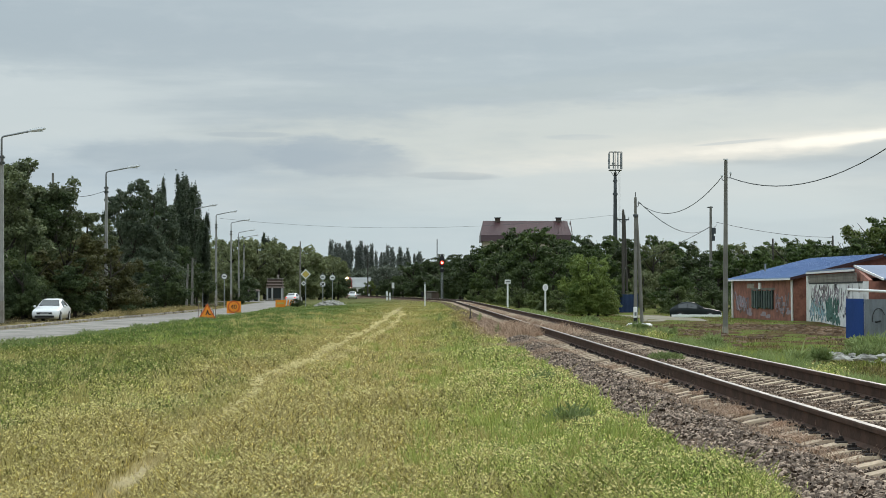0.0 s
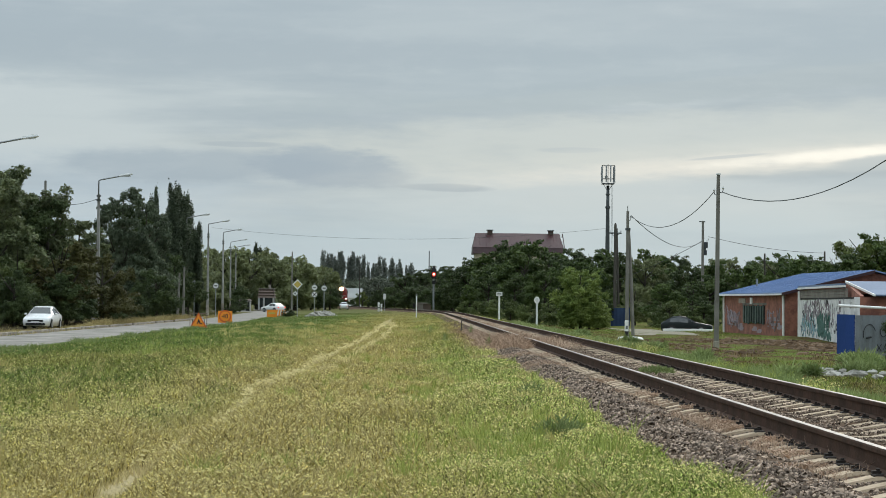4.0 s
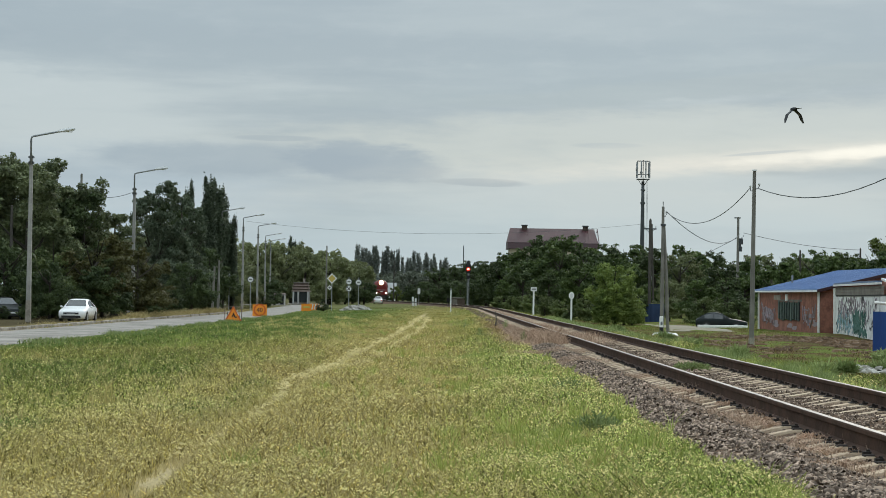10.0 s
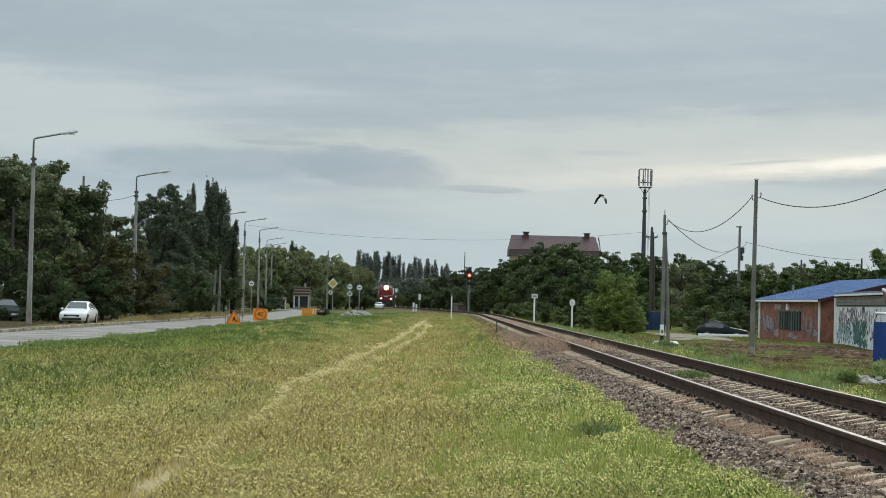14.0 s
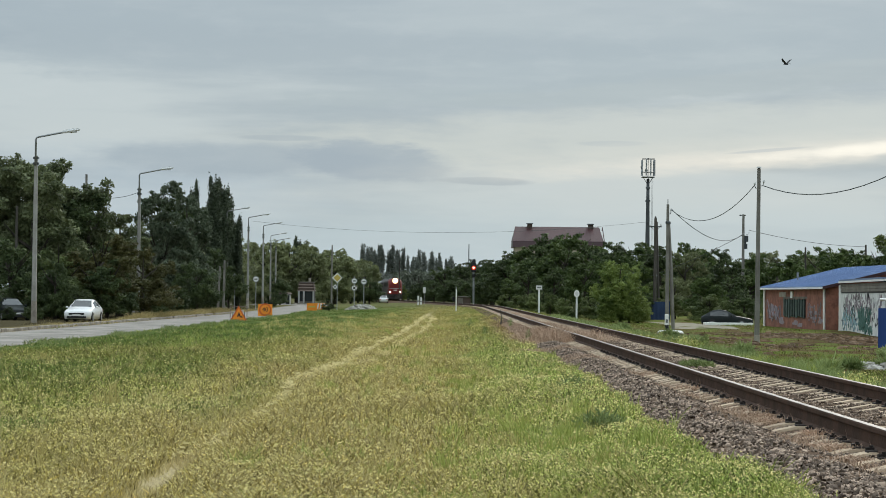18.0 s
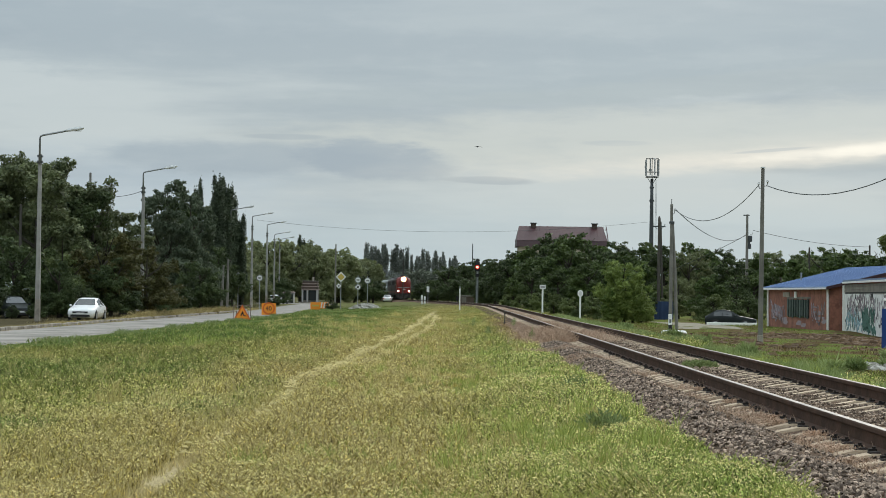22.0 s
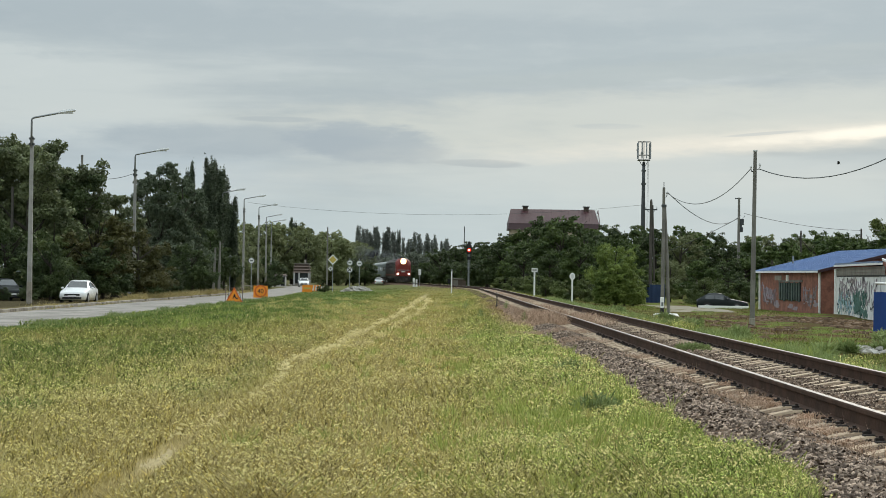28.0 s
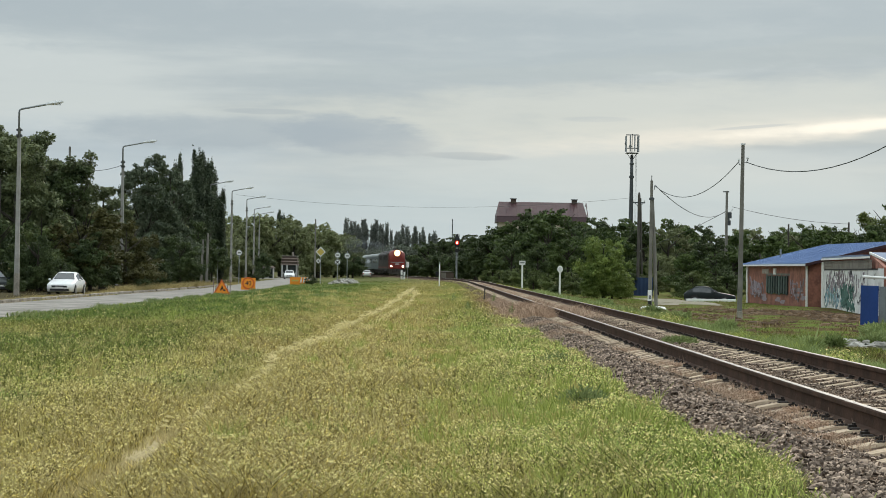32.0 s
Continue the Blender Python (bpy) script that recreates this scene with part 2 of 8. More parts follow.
    # dead, reddish grass beside the track farther on
    dead = n.math("MULTIPLY", n.ramp(x, 1.2, 2.2), n.math("MULTIPLY", n.ramp(y, 48.0, 65.0), n.math("SUBTRACT", 1.0, n.ramp(y, 100.0, 150.0))))
    dead = n.math("MULTIPLY", dead, n.math("SUBTRACT", 1.0, n.ramp(x, 3.4, 5.0)))
    col = n.mix(n.math("MULTIPLY", dead, 0.8), col, (0.34, 0.215, 0.135))
    # dry verge beyond the road
    verge = n.math("SUBTRACT", 1.0, n.ramp(n.math("ADD", x, n.math("MULTIPLY", jit, 0.15)), -20.6, -20.2))
    col = n.mix(n.math("MULTIPLY", verge, 0.85), col, (0.46, 0.36, 0.19))
    # dark soil under the roadside trees, with their shade put into its colour
    shaded_soil = n.math("SUBTRACT", 1.0, n.ramp(n.math("ADD", x, n.math("MULTIPLY", jit, 0.3)), -24.2, -22.6))
    col = n.mix(n.math("MULTIPLY", shaded_soil, 0.9), col, (0.075, 0.062, 0.036))
    # beyond the track: mown, patchy, brown earth before the sheds
    far_e = n.ramp(x, 6.3, 7.2)
    # brown patches also carry the shadows between uneven mounds, put into the colour
    patch = n.noise(n.vec(x, n.math("MULTIPLY", y, 0.6), 5.0), 0.55, 5.0, 0.7)
    col = n.mix(far_e, col, n.mix(n.ramp(patch, 0.40, 0.62), (0.185, 0.255, 0.050), (0.19, 0.135, 0.062)))
    soil = n.math("MULTIPLY", n.ramp(n.math("ADD", x, n.math("MULTIPLY", jit, 0.6)), 9.5, 13.0), n.math("MULTIPLY", n.ramp(y, 62.0, 72.0), n.math("SUBTRACT", 1.0, n.ramp(y, 106.0, 125.0))))
    col = n.mix(n.math("MULTIPLY", soil, n.ramp(patch, 0.44, 0.58)), col, (0.15, 0.094, 0.046))
    dug = n.math("MULTIPLY", n.ramp(n.math("ADD", x, n.math("MULTIPLY", jit, 0.5)), 14.5, 16.5), n.math("MULTIPLY", n.ramp(y, 80.0, 87.0), n.math("SUBTRACT", 1.0, n.ramp(y, 103.0, 112.0))))
    col = n.mix(n.math("MULTIPLY", dug, n.ramp(patch, 0.25, 0.45)), col, (0.10, 0.056, 0.029))
    # duller grass far off, the missing blade shade put into its colour
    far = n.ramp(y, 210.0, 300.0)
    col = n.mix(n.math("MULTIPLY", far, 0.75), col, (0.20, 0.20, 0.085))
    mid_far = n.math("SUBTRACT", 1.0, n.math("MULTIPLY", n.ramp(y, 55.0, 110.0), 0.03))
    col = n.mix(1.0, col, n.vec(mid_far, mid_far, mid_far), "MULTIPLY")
    # trodden path
    px = n.math("ADD", x, n.math("ADD", 2.36, n.math("MULTIPLY", n.ramp(y, 16.5, 21.0), 0.14)))
    px = n.math("SUBTRACT", px, n.math("MULTIPLY", n.ramp(y, 34.0, 105.0), 0.62))
    px = n.math("ADD", px, n.math("MULTIPLY", n.math("SUBTRACT", n.noise(n.vec(0.0, y, 0.0), 0.16, 2.0), 0.5), n.math("MULTIPLY", n.ramp(y, 19.0, 40.0), 0.45)))
    apart = n.math("MULTIPLY", n.ramp(y, 36.0, 52.0), n.math("SUBTRACT", 1.0, n.ramp(y, 128.0, 172.0)))
    twin = n.math("SUBTRACT", px, n.math("MULTIPLY", apart, 0.70))
    px = n.math("MINIMUM", n.math("ABSOLUTE", px), n.math("ADD", n.math("ABSOLUTE", twin), 0.02))
    px = n.math("DIVIDE", px, n.math("ADD", 0.8, n.math("MULTIPLY", n.ramp(y, 50.0, 130.0), 0.65)))
    path = n.math("SUBTRACT", 1.0, n.ramp(n.math("ADD", n.math("ABSOLUTE", px), n.math("MULTIPLY", n.math("SUBTRACT", mid, 0.5), 0.55)), 0.06, 0.19))
    path = n.math("MULTIPLY", path, n.math("SUBTRACT", 1.0, n.ramp(y, 170.0, 215.0)))
    path = n.math("MULTIPLY", path, n.math("ADD", 0.5, n.math("MULTIPLY", n.ramp(y, 15.9, 16.7), 0.5)))
    bare = n.ramp(n.noise(n.vec(x, n.math("MULTIPLY", y, 0.35), 9.0), 0.9, 3.0), 0.40, 0.60)
    path = n.math("MULTIPLY", path, n.math("MAXIMUM", n.math("MULTIPLY", n.math("ADD", bare, 0.6), 0.7), n.math("SUBTRACT", 1.0, n.ramp(y, 19.0, 24.0))))
    faint = n.math("MULTIPLY", n.ramp(y, 18.5, 20.5), n.math("SUBTRACT", 1.0, n.ramp(y, 30.0, 42.0)))
    path = n.math("MULTIPLY", path, n.math("SUBTRACT", 1.0, n.math("MULTIPLY", faint, 0.72)))
    col = n.mix(n.math("MULTIPLY", path, 0.95), col, (0.76, 0.63, 0.36))
    n.put(out.inputs["Colour"], col)
    n.put(out.inputs["Dry"], n.math("ADD", n.math("ADD", 0.10, n.math("MULTIPLY", path, 0.6)), n.math("MULTIPLY", n.math("MULTIPLY", mid_band, near), 0.42), clamp=True))
    return g


FIELD = field_group()


def meadow_material(name, blades, low=0.42, span=1.6):
    m, n, p = shader(name)
    g = n.add("ShaderNodeGroup")
    g.node_tree = FIELD
    col = g.outputs["Colour"]
    if blades:
        ran = n.add("ShaderNodeNewGeometry").outputs["Random Per Island"]
        k = n.math("ADD", low, n.math("MULTIPLY", n.math("POWER", ran, 1.8), span))
        yy = n.split(n.add("ShaderNodeNewGeometry").outputs["Position"])[1]
        calm = n.math("MULTIPLY", n.ramp(yy, 35.0, 110.0), 0.65)
        k = n.math("ADD", n.math("MULTIPLY", k, n.math("SUBTRACT", 1.0, calm)), n.math("MULTIPLY", calm, 0.95))
        col = n.mix(1.0, col, n.vec(k, k, n.math("MULTIPLY", k, 0.9)), "MULTIPLY")
        dry = n.math("LESS_THAN", n.math("FRACT", n.math("MULTIPLY", ran, 37.0)), g.outputs["Dry"])
        col = n.mix(n.math("MULTIPLY", dry, 0.75), col, (0.50, 0.415, 0.20))
        p.inputs["Roughness"].default_value = 0.6
        tr, ad = n.add("ShaderNodeBsdfTranslucent"), n.add("ShaderNodeMixShader")
        n.put(tr.inputs["Color"], col)
        ad.inputs[0].default_value = 0.3
        n.put(ad.inputs[1], p.outputs[0]), n.put(ad.inputs[2], tr.outputs[0])
        n.put(m.node_tree.nodes["Material Output"].inputs["Surface"], ad.outputs[0])
    else:
        pos = n.add("ShaderNodeNewGeometry").outputs["Position"]
        speck = n.noise(pos, 22.0, 5.0, 0.75)
        col = n.mix(1.0, col, (0.72, 0.70, 0.68), "MULTIPLY")
        col = n.mix(n.math("MULTIPLY", n.ramp(speck, 0.42, 0.7), 0.6), col, (0.055, 0.058, 0.025))
        b = n.add("ShaderNodeBump")
        b.inputs["Strength"].default_value, b.inputs["Distance"].default_value = 0.6, 0.08
        n.put(b.inputs["Height"], speck)
        n.put(p.inputs["Normal"], b.outputs[0])
        p.inputs["Roughness"].default_value = 0.95
    n.put(p.inputs["Base Color"], col)
    p.inputs["Specular IOR Level"].default_value = 0.2 if blades else 0.03
    return m


def leaf_material(name, dark, light, through=0.25):
    """Foliage: every leaf its own tone, whole boughs lighter or darker."""
    m, n, p = shader(name)
    geo = n.add("ShaderNodeNewGeometry")
    ran = geo.outputs["Random Per Island"]
    bough = n.noise(geo.outputs["Position"], 0.55, 2.0)
    f = n.math("ADD", n.math("MULTIPLY", ran, 0.5), n.math("MULTIPLY", n.ramp(bough, 0.3, 0.7), 0.5))
    col = n.mix(f, dark, light)
    obj = n.add("ShaderNodeObjectInfo").outputs["Random"]
    k = n.math("ADD", 0.85, n.math("MULTIPLY", obj, 0.3))
    col = n.mix(1.0, col, n.vec(k, k, k), "MULTIPLY")
    n.put(p.inputs["Base Color"], col)
    p.inputs["Roughness"].default_value, p.inputs["Specular IOR Level"].default_value = 0.6, 0.25
    tr, ad = n.add("ShaderNodeBsdfTranslucent"), n.add("ShaderNodeMixShader")
    n.put(tr.inputs["Color"], col)
    ad.inputs[0].default_value = through
    n.put(ad.inputs[1], p.outputs[0]), n.put(ad.inputs[2], tr.outputs[0])
    n.put(m.node_tree.nodes["Material Output"].inputs["Surface"], ad.outputs[0])
    return m


M = {
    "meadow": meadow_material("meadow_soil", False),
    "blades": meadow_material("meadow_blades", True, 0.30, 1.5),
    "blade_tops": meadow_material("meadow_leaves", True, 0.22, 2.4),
    "seed": None,
    "asphalt": mat("worn_asphalt", (0.35, 0.325, 0.295), (0.20, 0.184, 0.165), 0.95, 0.5, 3.5, 0.3, spec=0.1, vary=0, grime=0.08),
    "dirt": mat("pale_dirt", (0.27, 0.24, 0.18), (0.17, 0.15, 0.10), 0.95, 0.6, 12, 0.4, vary=0),
    "kerb": mat("kerb_concrete", (0.38, 0.34, 0.29), (0.20, 0.175, 0.145), 0.9, 1.3, 12, 0.3),
    "ballast": mat("ballast_bed", (0.13, 0.082, 0.052), (0.055, 0.036, 0.024), 0.95, 1.2, 16, 0.8, spec=0.08, vary=0),
    "stone": None,
    "rust": mat("rusty_rail", (0.092, 0.052, 0.036), (0.050, 0.029, 0.020), 0.85, 3, 30, 0.2, metal=0.0, spec=0.15, vary=0),
    "bright": mat("polished_rail_head", (0.40, 0.37, 0.335), (0.27, 0.245, 0.22), 0.45, 6, 40, 0.0, metal=1.0, vary=0),
    "sleeper": mat("sleeper_concrete", (0.58, 0.45, 0.32), (0.34, 0.25, 0.17), 0.9, 2.5, 25, 0.4, vary=0.15),
    "clip": mat("dark_fastening", (0.04, 0.03, 0.025), (0.025, 0.02, 0.018), 0.7, 5, 30, 0.1, metal=0.3),
    "lamp_concrete": mat("lamp_post_concrete", (0.36, 0.35, 0.325), (0.26, 0.25, 0.23), 0.88, 1.5, 20, 0.3, vary=0.1, grime=0.2),
    "concrete": mat("pole_concrete", (0.25, 0.238, 0.21), (0.175, 0.165, 0.145), 0.88, 1.5, 20, 0.3, vary=0.1, grime=0.25),
    "wood": mat("grey_wood_pole", (0.10, 0.09, 0.078), (0.06, 0.053, 0.045), 0.9, 2, 25, 0.4, stretch=(3, 3, 0.4)),
    "steel": mat("galvanised_steel", (0.36, 0.37, 0.38), (0.28, 0.29, 0.30), 0.45, 3, 30, 0.05, metal=0.6),
    "dark_steel": mat("dark_steel", (0.10, 0.11, 0.115), (0.07, 0.075, 0.08), 0.55, 2, 25, 0.05, metal=0.4),
    "black": mat("black_rubber", (0.025, 0.025, 0.026), (0.018, 0.018, 0.018), 0.7, 4, 40, 0.05),
    "white": mat("white_paint", (0.86, 0.855, 0.83), (0.77, 0.76, 0.73), 0.55, 1.5, 20, 0.05, vary=0.04),
    "car_white": mat("white_car_paint", (0.80, 0.80, 0.80), (0.76, 0.76, 0.76), 0.25, 1, 9, 0, spec=0.6, vary=0.02),
    "car_dark": mat("dark_green_car_paint", (0.016, 0.021, 0.021), (0.013, 0.017, 0.017), 0.35, 1, 9, 0, spec=0.14, vary=0.02),
    "car_grey": mat("silver_car_paint", (0.36, 0.37, 0.38), (0.32, 0.33, 0.34), 0.3, 1, 9, 0, spec=0.6, metal=0.3, vary=0.02),
    "glass": mat("car_glass", (0.035, 0.04, 0.042), (0.03, 0.034, 0.036), 0.08, 1, 9, 0, spec=0.8, vary=0),
    "chrome": mat("chrome", (0.6, 0.6, 0.6), (0.5, 0.5, 0.5), 0.2, 2, 20, 0, metal=1.0, vary=0),
    "lens": mat("lamp_lens", (0.75, 0.76, 0.76), (0.7, 0.7, 0.7), 0.2, 2, 20, 0, vary=0),
    "brick": None,
    "brick_wall": mat("red_brick_wall", (0.36, 0.155, 0.108), (0.185, 0.080, 0.060), 0.9, 1.5, 8, 0.3, vary=0, grime=0.25),
    "blue_roof": mat("blue_metal_roof", (0.20, 0.295, 0.49), (0.165, 0.25, 0.43), 0.5, 0.5, 10, 0.03, metal=0.1, vary=0.04, grime=0.12),
    "pale_roof": mat("pale_blue_metal_roof", (0.17, 0.225, 0.33), (0.14, 0.19, 0.28), 0.75, 0.5, 10, 0.03, vary=0.04, grime=0.12),
    # blue dulled, with the haze over the far panel put into it
    "blue_hazy": mat("hazy_blue_sheet", (0.040, 0.066, 0.135), (0.030, 0.050, 0.10), 0.75, 0.8, 12, 0.05, spec=0.15, vary=0.03),
    "blue_panel": mat("deep_blue_sheet", (0.010, 0.052, 0.23), (0.008, 0.044, 0.19), 0.75, 0.8, 12, 0.05, spec=0.15, vary=0.03),
    "grey_sheet": mat("grey_corrugated_sheet", (0.23, 0.25, 0.27), (0.18, 0.195, 0.21), 0.55, 1, 15, 0.05, metal=0.2, vary=0.05, grime=0.3),
    "whitewash": mat("peeling_whitewash", (0.84, 0.84, 0.82), (0.66, 0.66, 0.64), 0.9, 1.4, 14, 0.3, vary=0.05, grime=0.25),
    "grey_board": mat("weathered_boards", (0.23, 0.21, 0.18), (0.15, 0.135, 0.115), 0.9, 1.5, 20, 0.4, vary=0.15),
    "green_paint": mat("faded_green_paint", (0.085, 0.19, 0.16), (0.06, 0.135, 0.11), 0.8, 3, 20, 0.05),
    "pale_blue_paint": mat("pale_blue_spray", (0.28, 0.42, 0.46), (0.22, 0.34, 0.39), 0.8, 2, 20, 0, vary=0.1),
    "lilac_paint": mat("faded_lilac_paint", (0.30, 0.25, 0.28), (0.24, 0.20, 0.21), 0.8, 3, 20, 0.05),
    "black_paint": mat("black_spray_paint", (0.035, 0.035, 0.04), (0.03, 0.03, 0.03), 0.7, 3, 20, 0.0),
    "maroon_roof": mat("maroon_metal_roof", (0.072, 0.026, 0.028), (0.060, 0.022, 0.024), 0.5, 0.4, 6, 0.03, vary=0.03),
    "maroon_dark": mat("maroon_lower_roof", (0.046, 0.018, 0.020), (0.040, 0.016, 0.018), 0.5, 0.4, 6, 0.03, vary=0.03),
    "cream": mat("cream_render", (0.50, 0.43, 0.33), (0.42, 0.36, 0.28), 0.9, 0.5, 8, 0.1, vary=0.03),
    "slate": mat("grey_slate_sheets", (0.42, 0.42, 0.41), (0.34, 0.34, 0.33), 0.8, 0.5, 8, 0.1, vary=0.08),
    "brown_roof": mat("brown_tile", (0.10, 0.070, 0.055), (0.066, 0.048, 0.039), 0.8, 0.8, 10, 0.2, vary=0.1),
    "roof_band": mat("faded_roof_edge", (0.24, 0.18, 0.155), (0.18, 0.135, 0.115), 0.85, 1, 10, 0.1, vary=0.1),
    "orange": mat("fluorescent_orange_sheet", (0.92, 0.31, 0.03), (0.86, 0.28, 0.026), 0.5, 1, 15, 0, vary=0.03),
    "yellow": mat("sign_yellow", (0.62, 0.47, 0.12), (0.56, 0.42, 0.10), 0.5, 1, 15, 0, vary=0.03),
    "sign_white": mat("sign_white", (0.75, 0.75, 0.74), (0.68, 0.68, 0.67), 0.5, 2, 15, 0, vary=0.03),
    "work_red": mat("roadworks_sign_border", (0.72, 0.15, 0.03), (0.64, 0.12, 0.025), 0.5, 2, 15, 0, vary=0.03),
    "slat": mat("dark_window_slats", (0.085, 0.115, 0.100), (0.055, 0.075, 0.066), 0.8, 3, 20, 0.05, vary=0.3),
    "sign_red": mat("sign_red", (0.55, 0.05, 0.04), (0.5, 0.045, 0.035), 0.5, 2, 15, 0, vary=0.03),
    "sign_grey": mat("sign_back_grey", (0.21, 0.22, 0.22), (0.16, 0.17, 0.17), 0.6, 2, 15, 0, vary=0.05),
    "loco_red": mat("loco_red_paint", (0.225, 0.027, 0.020), (0.165, 0.021, 0.016), 0.45, 0.6, 8, 0, vary=0.02, grime=0.2),
    # shade along the locomotive's sides is put into this dark paint
    "loco_shaded": mat("loco_shaded_paint", (0.048, 0.036, 0.034), (0.030, 0.024, 0.022), 0.5, 0.6, 8, 0, vary=0.02, grime=0.25),
    "coach": mat("coach_grey_green_paint", (0.175, 0.210, 0.208), (0.135, 0.165, 0.165), 0.5, 0.6, 8, 0, vary=0.04, grime=0.25),
    "coach_roof": mat("coach_roof_grey", (0.32, 0.335, 0.33), (0.24, 0.255, 0.25), 0.6, 0.6, 8, 0, vary=0.04, grime=0.2),
    "under": mat("bogie_dirt", (0.055, 0.048, 0.042), (0.04, 0.035, 0.03), 0.85, 2, 20, 0.1),
    "lit": glow("headlight_glow", (1.0, 0.80, 0.52), 30.0),
    "lit_glare": glow("headlight_glare", (1.0, 0.58, 0.24), 1.6),
    "lit_low": glow("buffer_light_glow", (1.0, 0.80, 0.66), 5.0),
    "lit_car": glow("car_light_glow", (1.0, 0.93, 0.84), 3.0),
    "tail": glow("tail_light_glow", (0.9, 0.06, 0.04), 1.6),
    "red_signal": glow("signal_red_glow", (1.0, 0.045, 0.02), 0.45),
    "red_core": glow("signal_core_glow", (1.0, 0.62, 0.45), 5.0),
    "bark": mat("tree_bark", (0.06, 0.05, 0.038), (0.035, 0.03, 0.022), 0.95, 2, 20, 0.5),
    "feather": mat("crow_feathers", (0.018, 0.018, 0.020), (0.03, 0.03, 0.032), 0.6, 6, 40, 0, vary=0),
    "rubble": mat("broken_concrete_rubble", (0.50, 0.48, 0.44), (0.30, 0.28, 0.245), 0.95, 2.5, 9, 0.6, vary=0.25),
    "leaf_dark": leaf_material("leaves_dark", (0.020, 0.034, 0.012), (0.105, 0.140, 0.050)),
    "leaf_mid": leaf_material("leaves_mid", (0.036, 0.056, 0.018), (0.185, 0.225, 0.078)),
    "leaf_light": leaf_material("leaves_light", (0.050, 0.078, 0.020), (0.215, 0.250, 0.066)),
    "leaf_green": leaf_material("leaves_deep_green", (0.022, 0.042, 0.012), (0.125, 0.172, 0.048)),
    "leaf_grey": leaf_material("leaves_grey_green", (0.050, 0.068, 0.030), (0.225, 0.255, 0.120)),
    "leaf_fresh": leaf_material("leaves_fresh", (0.056, 0.094, 0.022), (0.25, 0.31, 0.078)),
    "leaf_silver": leaf_material("leaves_silver", (0.040, 0.060, 0.034), (0.190, 0.228, 0.140)),
    "leaf_rust": leaf_material("leaves_rusty", (0.050, 0.056, 0.018), (0.155, 0.142, 0.048)),
    "leaf_poplar": leaf_material("leaves_poplar", (0.032, 0.046, 0.027), (0.120, 0.148, 0.088)),
    # distance haze is mixed into these three leaf colours
    "leaf_far_hazy": leaf_material("leaves_far_hazy", (0.082, 0.098, 0.070), (0.155, 0.175, 0.125)),
    "leaf_dist_hazy": leaf_material("leaves_dist_hazy", (0.118, 0.138, 0.066), (0.245, 0.268, 0.118)),
    "leaf_haze": leaf_material("leaves_haze_tint", (0.110, 0.126, 0.110), (0.205, 0.226, 0.195)),
    "dry_blades": mat("dry_weeds", (0.58, 0.40, 0.285), (0.42, 0.29, 0.20), 0.8, 1.5, 20, 0, vary=0),
    "weed": leaf_material("weeds", (0.12, 0.17, 0.055), (0.36, 0.42, 0.17)),
    "lush": leaf_material("lush_grass", (0.20, 0.25, 0.05), (0.46, 0.50, 0.14)),
    "straw_flat": leaf_material("trodden_straw", (0.42, 0.35, 0.13), (0.76, 0.64, 0.30)),
    "straw": leaf_material("straw_grass", (0.36, 0.30, 0.10), (0.68, 0.58, 0.24)),
}


def island_material(name, a, b, rough=0.9, sharp=1.0):
    """For loose stones and bricks joined in one mesh: each its own tone."""
    m, n, p = shader(name)
    geo = n.add("ShaderNodeNewGeometry")
    f = n.math("ADD", n.math("MULTIPLY", n.math("POWER", geo.outputs["Random Per Island"], sharp), 0.8), n.math("MULTIPLY", n.noise(geo.outputs["Position"], 30.0, 2.0), 0.2))
    n.put(p.inputs["Base Color"], n.mix(f, a, b))
    p.inputs["Roughness"].default_value, p.inputs["Specular IOR Level"].default_value = rough, 0.3
    return m


M["seed"] = island_material("seed_heads", (0.43, 0.36, 0.100), (0.86, 0.74, 0.32))
M["stone"] = island_material("ballast_stones", (0.030, 0.019, 0.014), (0.58, 0.435, 0.33), sharp=2.0)
M["brick"] = island_material("red_bricks", (0.22, 0.085, 0.055), (0.40, 0.175, 0.11))


def smoke_material():
    m, n, p = shader("diesel_smoke")
    pos = n.add("ShaderNodeTexCoord").outputs["Object"]
    p.inputs["Base Color"].default_value, p.inputs["Roughness"].default_value = (0.22, 0.23, 0.24, 1), 1.0
    p.inputs["Specular IOR Level"].default_value = 0.0
    n.put(p.inputs["Alpha"], n.math("MULTIPLY", n.ramp(n.noise(pos, 1.4, 4.0, 0.65), 0.42, 0.75), 0.30))
    return m


M["smoke"] = smoke_material()


